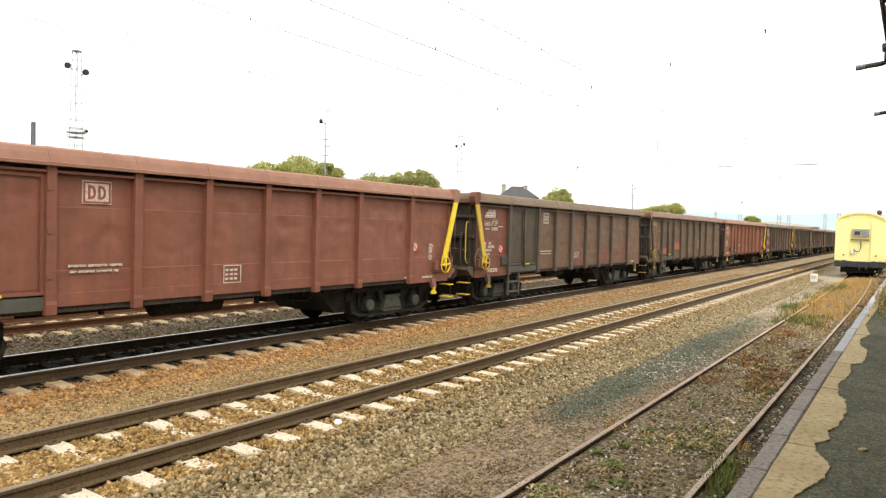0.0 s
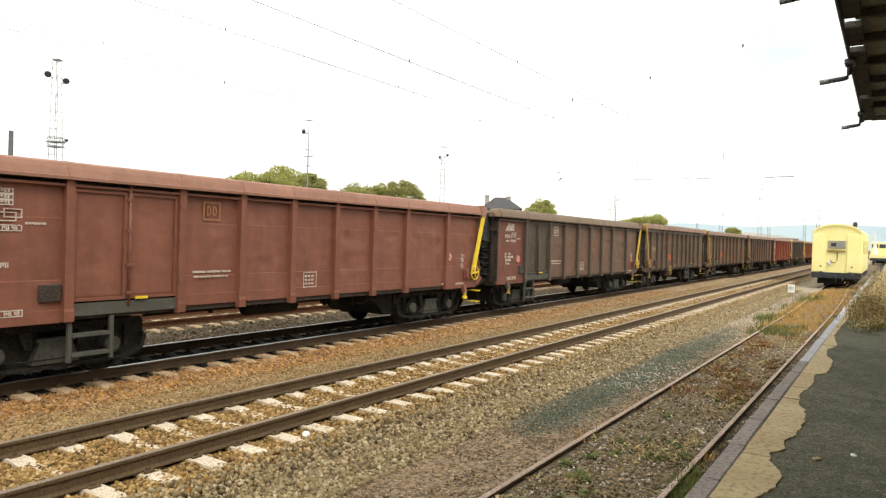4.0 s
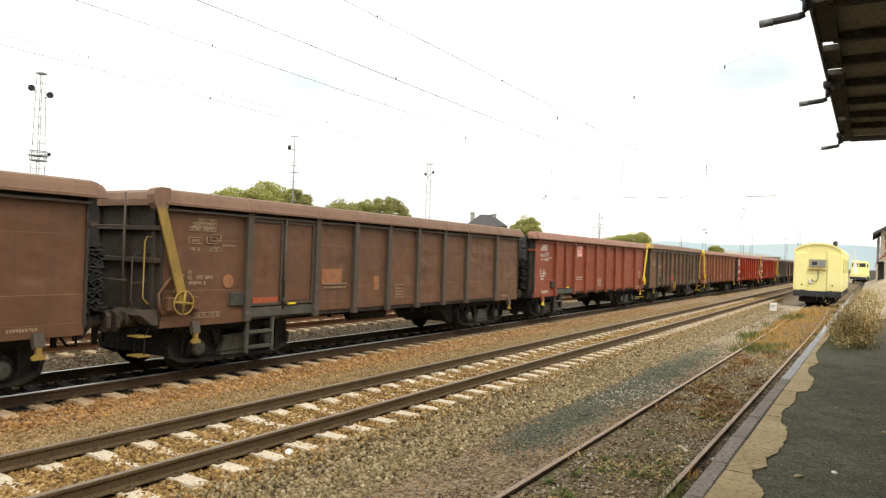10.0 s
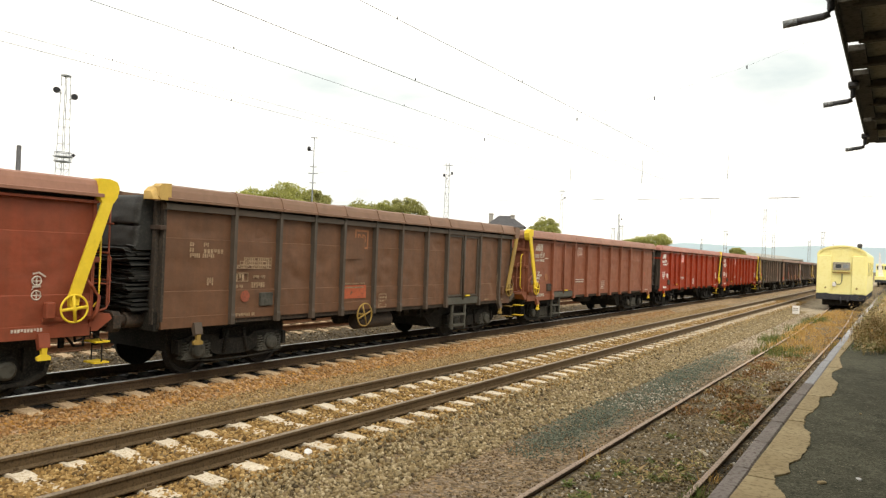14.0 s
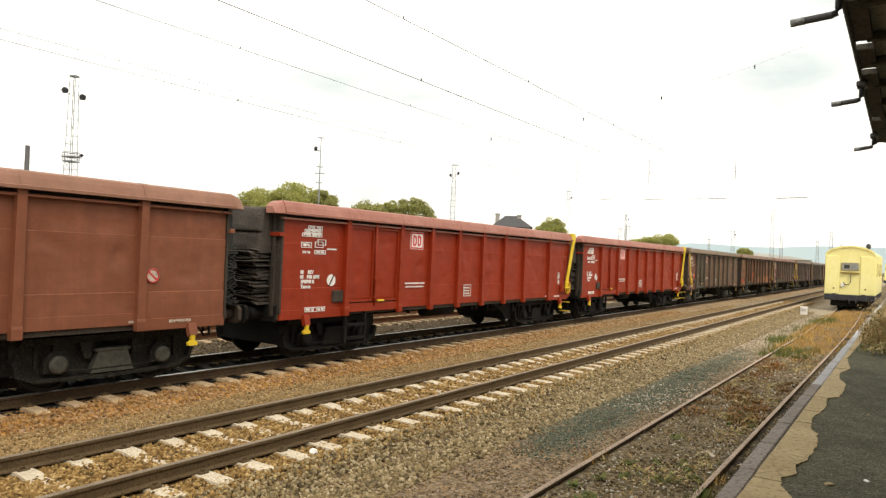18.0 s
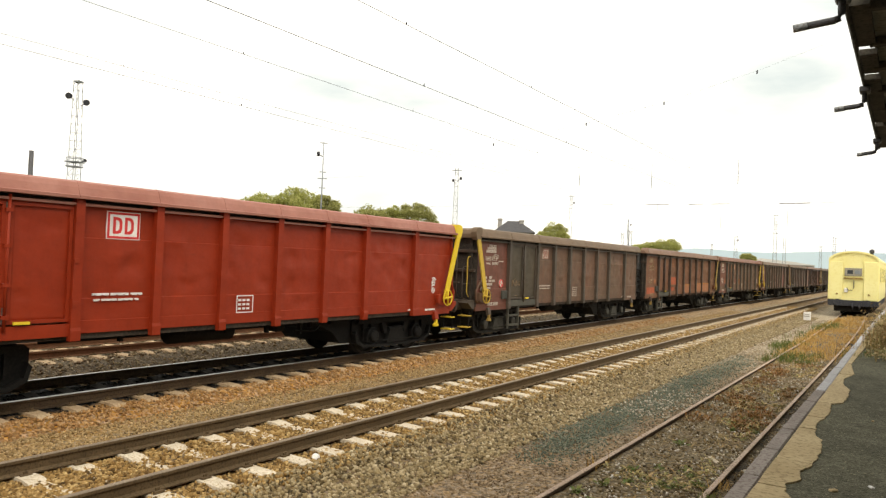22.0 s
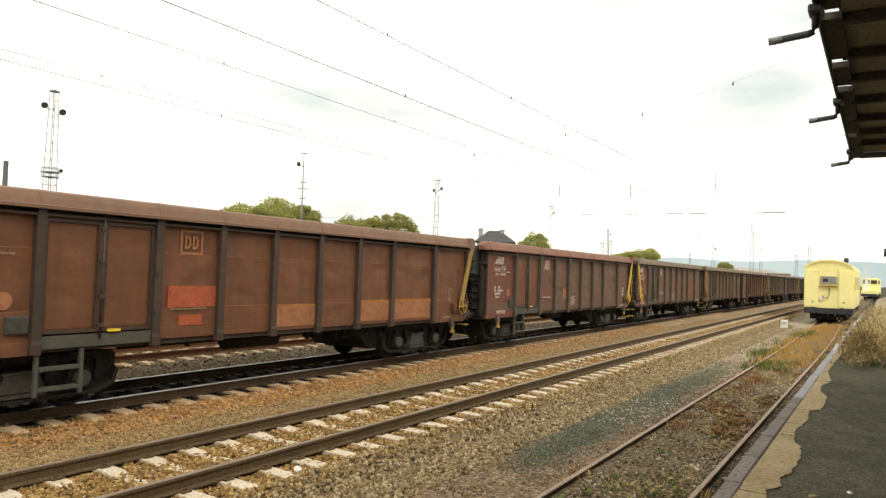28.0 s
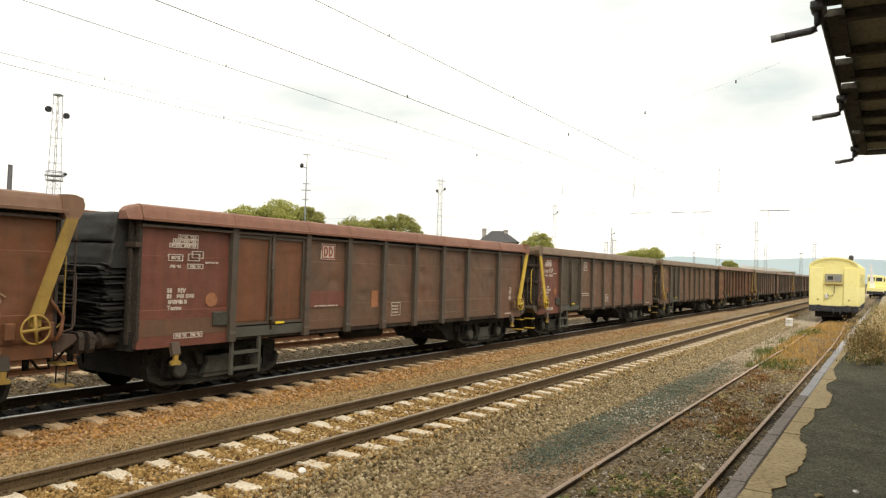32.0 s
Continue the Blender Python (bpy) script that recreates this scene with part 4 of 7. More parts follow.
blades("platform_weeds", "rank brown and green weeds at the platform's end", thicket(13, 21, -0.60, -0.20, 17.0, 20) + thicket(11, 22, -0.62, 0.10, 20, 27), 1.05, 0.005, WEED, 8)
blades("low_platform_weeds", "low green and brown weeds at the platform's end", thicket(16, 23, -0.74, -0.06, 16.3, 20) + thicket(10, 26, -0.7, 0.35, 20, 27), 0.45, 0.005, WEED, 7)
blades("brown_weeds", "dead brown seeding weeds at the platform's end", thicket(8, 24, -0.52, -0.22, 17.2, 20) + thicket(5, 27, -0.5, 0.25, 20, 26), 1.3, 0.004, STRAW, 8)
blades("straw_weeds", "dry straw weeds at the platform's end", thicket(12, 25, -0.72, 0.05, 16.6, 26), 0.8, 0.004, DRY, 1)
blades("edge_grass", "short grass along the asphalt's end", sward(-0.75, 0.1, 16.2, 17.2, PLAT, 22, 0.2, 10) + sward(0.1, 5, 25.8, 27.2, PLAT, 40, 0.3, 10), 0.12, 0.006, GREEN)
blades("far_weeds", "scrubby weeds on the waste ground", sward(0.4, 12, 28, 62, PLAT + 0.35, 70, 0.7, 14) + sward(-0.5, 0.7, 27, 48, PLAT + 0.15, 46, 0.35, 12), 0.7, 0.010, WEED, 4)
# ---- freight wagons with folding tarpaulin ends ----
LONG = dict(half=7.21, posts=(1.97, 3.96, 5.32, 6.67, 8.02, 9.37, 10.72, 12.65), door=(1.97, 3.96), bogie=5.21, buf=0.60)
SHORT = dict(half=6.43, posts=(1.5, 2.65, 3.65, 4.6, 5.75, 6.8, 7.95, 8.95, 10.75, 12.0), door=(8.95, 10.75), bogie=4.5, buf=0.55)
MIDI = dict(half=6.43, posts=(0.97, 2.17, 3.14, 4.09, 5.26, 6.31, 7.35, 8.38, 10.26, 11.5), door=(8.38, 10.26), bogie=4.5, buf=0.55)
WALL = 1.385


def skin(z):
    """How far out the pressed side sheet stands at a height."""
    return WALL - 0.041 + (0.010 if z < 1.11 else 0) + (0.013 if z < 1.563 else 0) + (0.013 if z < 2.493 else 0)


def panel_bm(y0, y1, z0, z1, seed, x=WALL - 0.045, fold=True):
    """A pressed steel sheet with shallow dents and a folded lower edge."""
    bm = bmesh.new()
    nx = max(6, int((y1 - y0) / 0.085))
    r = random.Random(int(seed * 10))
    knocks = [(r.uniform(y0 + 0.1, y1 - 0.1), r.uniform(1.35, 2.75), r.uniform(0.06, 0.17), r.choice((-0.030, -0.022, -0.016, 0.014))) for _ in range(r.randint(2, 5))] if fold else [(r.uniform(y0 + 0.15, y1 - 0.15), r.uniform(1.5, 2.6), r.uniform(0.08, 0.15), -0.018)]
    steps = (z0 + 0.19, z0 + 0.196, 1.556, 1.568, 2.486, 2.498)
    zs = sorted([z0, z1, *steps] + [v for v in (z0 + 0.10, z0 + 0.30, 1.43, 1.7, 1.83, 1.96, 2.09, 2.22, 2.35, 2.56, 2.63, 2.70, 2.77, 2.84, 2.91, 1.50, 1.63, 1.765, 1.895, 2.025, 2.155, 2.285, 2.42)])
    front = []
    for z in zs:
        v = (z - z0) / (z1 - z0)
        row = []
        for i in range(nx + 1):
            u = i / nx
            y = y0 + (y1 - y0) * u
            edge = min(1, 6 * min(u, 1 - u)) * min(1, 6 * min(v, 1 - v))
            d = 0.013 * noise.noise(Vector((y * 1.7 + seed * 9.1, z * 1.9, seed))) + 0.005 * noise.noise(Vector((y * 4 + seed * 5, z * 4, seed + 3))) - 0.055 * max(0.0, noise.noise(Vector((y * 3.1 + seed * 7, z * 3.6, seed + 8))) - 0.20)
            d += sum(q * math.exp(-((y - a) / c) ** 2 - ((z - b) / (c * 0.8)) ** 2) for a, b, c, q in knocks)
            row.append(bm.verts.new((x + d * edge + ((0.010 if z < z0 + 0.193 else 0) + (0.013 if z < 1.563 else 0) + (0.013 if z < 2.493 else 0) if fold else 0), y, z)))
        front.append(row)
    for a, b in zip(front, front[1:]):
        for i in range(nx):
            bm.faces.new((a[i], a[i + 1], b[i + 1], b[i])).smooth = True
    for row, z in zip(front, zs):
        if fold and z in steps:
            for p, q in zip(row, row[1:]):
                bm.edges.get((p, q)).smooth = False
    back = [bm.verts.new((x - 0.03, y, z)) for y, z in ((y0, z0), (y1, z0), (y1, z1), (y0, z1))]
    bm.faces.new((back[0], back[3], back[2], back[1]))
    rim = [front[0], [r[-1] for r in front], front[-1][::-1], [r[0] for r in front][::-1]]
    for k in range(4):
        bm.faces.new(rim[k] + [back[(k + 1) % 4], back[k]])
    return bm


def post_bm(y, slim=False):
    bm = bmesh.new()
    a = 0.040 if slim else 0.072
    prism(bm, [(y - a, 1.0), (y + a, 1.0), (y + a - 0.005, 3.12), (y - a + 0.005, 3.12)], "x", WALL - 0.065, WALL + 0.075)
    prism(bm, [(WALL - 0.02, 0.93), (WALL + 0.085, 0.93), (WALL + 0.09, 1.08), (WALL + 0.077, 1.13), (WALL - 0.02, 1.13)], "y", y - a - 0.006, y + a + 0.006)
    return bm


def rim_bm(h, straps, strap, lift, up=0.0):
    prof = [(u, v + up) for u, v in [(WALL - 0.12, 3.07), (WALL + 0.142, 3.07), (WALL + 0.145, 3.115), (WALL + 0.122, 3.125), (WALL + 0.085, 3.24), (WALL + 0.045, 3.315), (WALL - 0.02, 3.345), (WALL - 0.12, 3.345)]]
    bm = bmesh.new()
    prism(bm, prof, "y", -h - 0.03, h + 0.03)
    for y in straps:
        prism(bm, [(u + lift * (1 if u > WALL else 0), v + (lift if v > 3.1 + up else 0)) for u, v in prof], "y", y - h - strap, y - h + strap)
    return bm


def bars_bm(rows, h, proud=0.006):
    """Lettering too small to read as rows of short bars: (y0, y1, z, height, pieces)."""
    bm = bmesh.new()
    for y0, y1, z, hh, n in rows:
        n *= 2
        w = (y1 - y0) / n
        for i in range(n):
            if (i * 7 + n) % 11 == 3:
                continue
            lo = z + (hh * 0.3 if (i * 5 + n) % 4 == 1 else 0)
            box(bm, skin(z) - 0.025, skin(z) + proud, y0 + i * w + w * 0.16 - h, y0 + (i + 1) * w - w * 0.16 - h, lo, z + hh)
    return bm


def frame_bm(y0, y1, z0, z1, x, w=0.018, t=0.004):
    bm = bmesh.new()
    for a, b, c, d in ((y0, y1, z0, z0 + w), (y0, y1, z1 - w, z1), (y0, y0 + w, z0 + w, z1 - w), (y1 - w, y1, z0 + w, z1 - w)):
        box(bm, x, x + t, a, b, c, d)
    return bm


def bow_bm(bm, x0, x1, ya, yb, za, zb, w):
    """A closed bow: straight on one side, rounded on the other, as a flat band of width w."""
    def loop(e, x):
        a, b, c, d = ya + e, yb - e, za + e, zb - e
        q = max(0.01, 0.075 - e * 0.6)
        pts = [(a, c), (b - q, c), (b - q * 0.3, c + q * 0.3), (b, c + q), (b, d - q), (b - q * 0.3, d - q * 0.3), (b - q, d), (a, d)]
        return [bm.verts.new((x, u, v)) for u, v in pts]
    loops = [loop(0, x0), loop(0, x1), loop(w, x1), loop(w, x0)]
    for p, q in zip(loops, loops[1:] + loops[:1]):
        for i in range(8):
            bm.faces.new((p[i], p[(i + 1) % 8], q[(i + 1) % 8], q[i]))


def words(text, size, material):
    cu = bpy.data.curves.new("words", "FONT")
    cu.body, cu.size, cu.extrude, cu.offset = text, size, 0.002, size * 0.035
    tmp = new("words", cu)
    me = bpy.data.meshes.new_from_object(tmp.evaluated_get(bpy.context.evaluated_depsgraph_get()))
    bpy.data.objects.remove(tmp)
    me.materials.clear(); me.materials.append(material)
    return me


CACHE = {}


def shared(key, material, build):
    """A mesh built once for each shape and paint."""
    k = (key, material.name)
    if k not in CACHE:
        if key not in CACHE:
            CACHE[key] = mesh(key if isinstance(key, str) else key[0], build(), material)
            CACHE[k] = CACHE[key]
        else:
            CACHE[k] = CACHE[key].copy()
            CACHE[k].materials[0] = material
    return CACHE[k]


def wheelset_bm():
    bm = bmesh.new()
    for s in (-1, 1):
        prof = [(0.695, 0.485), (0.72, 0.47), (0.735, 0.46), (0.815, 0.455), (0.815, 0.40), (0.78, 0.385), (0.77, 0.16), (0.80, 0.12), (0.80, 0.07)]
        n = 24
        rows = [[bm.verts.new((s * u, r * math.cos(2 * math.pi * k / n), r * math.sin(2 * math.pi * k / n))) for k in range(n)] for u, r in prof]
        for a, b in zip(rows, rows[1:]):
            for k in range(n):
                bm.faces.new((a[k], a[(k + 1) % n], b[(k + 1) % n], b[k]))
        bm.faces.new(rows[0]); bm.faces.new(rows[-1])
    tube(bm, [(-1.0, 0, 0), (1.0, 0, 0)], 0.08, 10)
    for k in range(4):
        a = math.pi * k / 2
        box(bm, 0.772, 0.79, 0.26 * math.cos(a) - 0.02, 0.26 * math.cos(a) + 0.02, 0.26 * math.sin(a) - 0.02, 0.26 * math.sin(a) + 0.02)
    return bm


def bogie_side_bm():
    bm = bmesh.new()
    out = [(-1.28, 0.50), (-1.22, 0.66), (-0.9, 0.72), (-0.5, 0.70), (-0.35, 0.60), (0.35, 0.60), (0.5, 0.70), (0.9, 0.72), (1.22, 0.66), (1.28, 0.50),
           (1.18, 0.46), (0.62, 0.46), (0.50, 0.36), (0.3, 0.30), (-0.3, 0.30), (-0.50, 0.36), (-0.62, 0.46), (-1.18, 0.46)]
    prism(bm, out, "x", 0.93, 1.03)
    box(bm, 0.88, 1.08, -1.32, -1.24, 0.40, 0.66)
    box(bm, 0.88, 1.08, 1.24, 1.32, 0.40, 0.66)
    tube(bm, [(1.07, -1.15, 0.27), (1.07, -0.4, 0.22), (1.07, 0.4, 0.22), (1.07, 1.15, 0.27)], 0.02, 6)
    for y in (-0.28, 0.28):
        tube(bm, [(1.05, y, 0.34), (1.05, y * 0.7, 0.78)], 0.035, 6)
    return bm


def long_side_bm():
    """Deep boat-shaped side frame with a thick lower chord."""
    bm = bmesh.new()
    low = [(-1.56, 0.54), (-1.50, 0.32), (-1.24, 0.205), (-0.62, 0.18), (0.62, 0.18), (1.24, 0.205), (1.50, 0.32), (1.56, 0.54)]
    # closed back plate, fills in the dark recess between the chords
    prism(bm, low + [(1.56, 0.80), (1.48, 0.865), (-1.48, 0.865), (-1.56, 0.80)], "x", 0.89, 0.95)
    prism(bm, low + [(y * 0.965, z + 0.06) for y, z in low[::-1]], "x", 0.945, 1.065)
    prism(bm, [(-1.46, 0.76), (1.46, 0.76), (1.40, 0.87), (-1.40, 0.87)], "x", 0.94, 1.04)
    for y in (-0.45, 0.45):
        prism(bm, [(y - 0.05 - 0.1 * y, 0.50), (y + 0.06 - 0.1 * y, 0.50), (y + 0.10, 0.76), (y - 0.10, 0.76)], "x", 0.945, 1.05)
    for y in (-1.2, 1.2):
        box(bm, 0.945, 1.02, y - 0.02, y + 0.02, 0.40, 0.76)
    tube(bm, [(1.08, -1.0, 0.36), (1.08, -0.5, 0.33), (1.08, 0.5, 0.33), (1.08, 1.0, 0.36)], 0.014, 5)
    return bm


def spring_block_bm():
    bm = bmesh.new()
    prism(bm, [(-0.37, 0.26), (0.37, 0.26), (0.33, 0.38), (0.25, 0.60), (-0.25, 0.60), (-0.33, 0.38)], "x", 0.95, 1.085)
    box(bm, 0.95, 1.10, -0.30, 0.30, 0.60, 0.65, 0, 0.01)
    return bm


def long_box_bm(y):
    bm = bmesh.new()
    prism(bm, [(y - 0.20, 0.33), (y + 0.20, 0.33), (y + 0.19, 0.55), (y + 0.10, 0.66), (y - 0.10, 0.66), (y - 0.19, 0.55)], "x", 0.94, 1.055)
    box(bm, 0.95, 1.03, y - 0.045, y + 0.045, 0.66, 0.76)
    return bm


def axle_box_bm(y):
    bm = bmesh.new()
    prism(bm, [(y - 0.30, 0.335), (y + 0.30, 0.335), (y + 0.28, 0.40), (y + 0.19, 0.44), (y + 0.16, 0.58), (y + 0.08, 0.64), (y - 0.08, 0.64), (y - 0.16, 0.58), (y - 0.19, 0.44), (y - 0.28, 0.40)], "x", 0.92, 1.075)
    box(bm, 0.921, 1.079, y - 0.34, y + 0.34, 0.295, 0.335)
    return bm


def spring_bm():
    bm = bmesh.new()
    n = 44
    tube(bm, [(0.075 * math.cos(5 * 2 * math.pi * i / n), 0.075 * math.sin(5 * 2 * math.pi * i / n), 0.26 * i / n) for i in range(n + 1)], 0.019, 5)
    return bm


def axle_cover_bm(y):
    bm = bmesh.new()
    tube(bm, [(1.06, y, 0.455), (1.13, y, 0.455), (1.15, y, 0.455)], [0.145, 0.14, 0.10], 16)
    return bm


def buffer_bm():
    bm = bmesh.new()
    tube(bm, [(0.875, 0, 1.06), (0.875, 0.34, 1.06), (0.875, 0.36, 1.06)], [0.135, 0.135, 0.12], 16)
    tube(bm, [(0.875, 0.33, 1.06), (0.875, 0.55, 1.06)], 0.098, 14)
    prism(bm, [(0.875 + u, 1.06 + v) for u, v in ((-0.23, -0.10), (-0.16, -0.17), (0.16, -0.17), (0.23, -0.10), (0.23, 0.10), (0.16, 0.17), (-0.16, 0.17), (-0.23, 0.10))], "y", 0.53, 0.615)
    box(bm, 0.70, 1.05, -0.02, 0.03, 0.90, 1.22)
    return bm


def tarp_bm():
    """The folded stack of tarpaulin at a wagon's end: two hanging lengths above, creased folds below."""
    bm = bmesh.new()
    r = random.Random(5)
    # the upper lengths hang in two flat drops with soft creases
    for z0, z1, d in ((2.70, 3.20, 0.34), (2.30, 2.72, 0.37)):
        cols = []
        for i in range(29):
            x = -1.13 + 2.26 * i / 28
            rim_in = 0.05 if i in (0, 28) else 0.0
            row = [(0.02, z0)]
            for k in range(11):
                v = k / 10
                fold = 0.022 * noise.noise(Vector((x * 1.6, v * 3.5 + z0, 4))) + 0.016 * abs(noise.noise(Vector((x * 5 + v * 2, v * 2.2, z0 + 7))))
                row.append((max(0.03, d - 0.05 * v + fold - rim_in - (0.05 if k == 10 else 0)), z0 + (z1 - z0) * v + 0.018 * noise.noise(Vector((x * 3, k, 2)))))
            row.append((0.02, z1))
            cols.append([bm.verts.new((x, y, z)) for y, z in row])
        for p, q in zip(cols, cols[1:]):
            for k in range(13):
                bm.faces.new((p[k], p[(k + 1) % 13], q[(k + 1) % 13], q[k])).smooth = True
        bm.faces.new(cols[0]); bm.faces.new(cols[-1][::-1])
    z = 1.26
    while z < 2.32:
        h = r.uniform(0.016, 0.032)
        d = r.uniform(0.29, 0.45)
        w = 1.10 + r.uniform(-0.10, 0.05)
        tilt = r.uniform(-0.05, 0.05)
        n, ph = 17, r.uniform(0, 6)
        a = []
        for i in range(n):
            x = -w + 2 * w * i / (n - 1)
            dz = 0.014 * math.sin(ph + x * 3.1) + r.uniform(-0.006, 0.006) + (r.uniform(-0.04, 0.03) if i in (0, n - 1) else 0)
            dd = d + 0.03 * math.sin(2 * ph + x * 5) + r.uniform(-0.02, 0.02) + tilt * x
            a.append([bm.verts.new(p) for p in ((x, 0.03, z + dz), (x, dd, z + dz - 0.012), (x, dd + 0.02, z + dz + h * 0.5), (x, dd - 0.01, z + dz + h), (x, 0.03, z + dz + h))])
        for p, q in zip(a, a[1:]):
            for k in range(5):
                bm.faces.new((p[k], p[(k + 1) % 5], q[(k + 1) % 5], q[k]))
        bm.faces.new(a[0]); bm.faces.new(a[-1][::-1])
        z += h + r.uniform(0.002, 0.010)
    # crumpled fold ends, zigzag bands one above another
    for i in range(26):
        zz, x1 = 1.29 + 0.037 * i + r.uniform(-0.012, 0.012), 1.09 + r.uniform(0.0, 0.10)
        n, ph = 9, r.uniform(0, 6)
        lo = [(0.05 + 0.36 * j / (n - 1) + r.uniform(-0.012, 0.012), zz + 0.022 * math.sin(ph + 1.7 * j) + r.uniform(-0.026, 0.026)) for j in range(n)]
        prism(bm, lo + [(u, v + r.uniform(0.012, 0.022)) for u, v in lo[::-1]], "x", 1.0, x1)
    return bm


def lever_bm():
    """The slanting end lever, at y = 0 of a right-hand end."""
    bm = bmesh.new()
    prism(bm, [(-0.46, 1.52), (-0.27, 1.52), (0.20, 3.02), (0.02, 3.02)], "x", WALL + 0.085, WALL + 0.125)
    box(bm, WALL + 0.06, WALL + 0.13, -0.44, -0.29, 1.40, 1.56)
    return bm


def lever_cap_bm():
    bm = bmesh.new()
    prism(bm, [(0.01, 2.99), (0.20, 2.99), (0.26, 3.08), (0.29, 3.22), (0.25, 3.32), (0.12, 3.36), (-0.05, 3.355), (-0.06, 3.12)], "x", WALL - 0.06, WALL + 0.125)
    return bm


def handwheel_bm():
    bm = bmesh.new()
    c = (WALL + 0.16, -0.38, 1.36)
    ring(bm, c, 0.205, 0.017, "x", 26, 6)
    for k in range(2):
        a = math.radians(6 + 90 * k)
        dy, dz = 0.2 * math.cos(a), 0.2 * math.sin(a)
        tube(bm, [(c[0], c[1] - dy, c[2] - dz), (c[0], c[1] + dy, c[2] + dz)], 0.026, 6)
    tube(bm, [(WALL + 0.02, c[1], c[2]), (c[0] + 0.02, c[1], c[2])], 0.04, 10)
    return bm


def wheel_bracket_bm():
    bm = bmesh.new()
    for y in (-0.70, -0.16):
        box(bm, WALL, WALL + 0.12, y - 0.07, y + 0.07, 1.22, 1.46, 0, 0.015)
    box(bm, WALL, WALL + 0.03, -0.78, 0.0, 1.17, 1.23)
    return bm


def handrail_bm():
    bm = bmesh.new()
    tube(bm, [(1.2, 0.02, 2.5), (1.2, 0.16, 2.5), (1.2, 0.20, 2.42), (1.2, 0.20, 1.45), (1.2, 0.12, 1.35), (1.2, 0.02, 1.33)], 0.016, 6)
    return bm


def end_frame_bm():
    bm = bmesh.new()
    for x in (-1.0, 0.0, 1.0):
        tube(bm, [(x, 0.05, 1.2), (x, 0.46, 1.3), (x, 0.46, 3.25)], 0.018, 6)
    for z in (1.75, 2.68):
        tube(bm, [(-1.1, 0.46, z), (1.1, 0.46, z)], 0.016, 6)
    return bm


def end_wall_bm():
    bm = bmesh.new()
    box(bm, -WALL, WALL, -0.05, 0.0, 1.05, 3.12)
    return bm


def end_post_bm():
    bm = bmesh.new()
    box(bm, -0.05, 0.05, 0.0, 0.07, 1.0, 3.1, 0, 0.008)
    return bm


def end_beam_bm():
    bm = bmesh.new()
    box(bm, -WALL - 0.04, WALL + 0.06, -0.02, 0.09, 2.62, 2.70, 0, 0.008)
    return bm


def headstock_bm():
    bm = bmesh.new()
    box(bm, -1.3, 1.3, -0.05, 0.05, 0.88, 1.22, 0, 0.012)
    return bm


def rim_end_bm(lift):
    """The rim runs on past the end wall and rounds off over the stacked tarpaulin."""
    bm = bmesh.new()
    prof = [(WALL - 0.20, 3.075), (WALL + 0.120, 3.075), (WALL + 0.110, 3.12), (WALL + 0.075, 3.235), (WALL + 0.038, 3.305), (WALL - 0.02, 3.335), (WALL - 0.20, 3.335)]
    rows = []
    for y, k in ((0.035, 1.0), (0.10, 0.96), (0.20, 0.80), (0.27, 0.52)):
        rows.append([bm.verts.new((WALL - 0.20 + (u - WALL + 0.20) * (0.6 + 0.4 * k), y, lift + 3.075 + (v - 3.075) * k)) for u, v in prof])
    for a, b in zip(rows, rows[1:]):
        for i in range(len(prof)):
            bm.faces.new((a[i], a[(i + 1) % len(prof)], b[(i + 1) % len(prof)], b[i]))
    bm.faces.new(rows[0]); bm.faces.new(rows[-1][::-1])
    return bm


def hook_bm():
    bm = bmesh.new()
    prism(bm, [(WALL - 0.08, 1.0), (WALL + 0.04, 1.0), (WALL + 0.09, 0.80), (WALL + 0.02, 0.76)], "y", -0.08, 0.08)
    return bm


def hook_tip_bm():
    bm = bmesh.new()
    prism(bm, [(-0.045, 0.80), (0.045, 0.80), (0.035, 0.70), (0.10, 0.66), (0.09, 0.61), (-0.09, 0.61), (-0.10, 0.66), (-0.035, 0.70)], "x", WALL + 0.02, WALL + 0.08)
    return bm


def step_bm():
    bm = bmesh.new()
    for y in (0.0, 0.68):
        box(bm, WALL - 0.03, WALL + 0.03, y, y + 0.06, 0.30, 0.98)
    for z in (0.68, 0.38):
        box(bm, WALL - 0.10, WALL + 0.05, 0.06, 0.68, z, z + 0.05)
    return bm


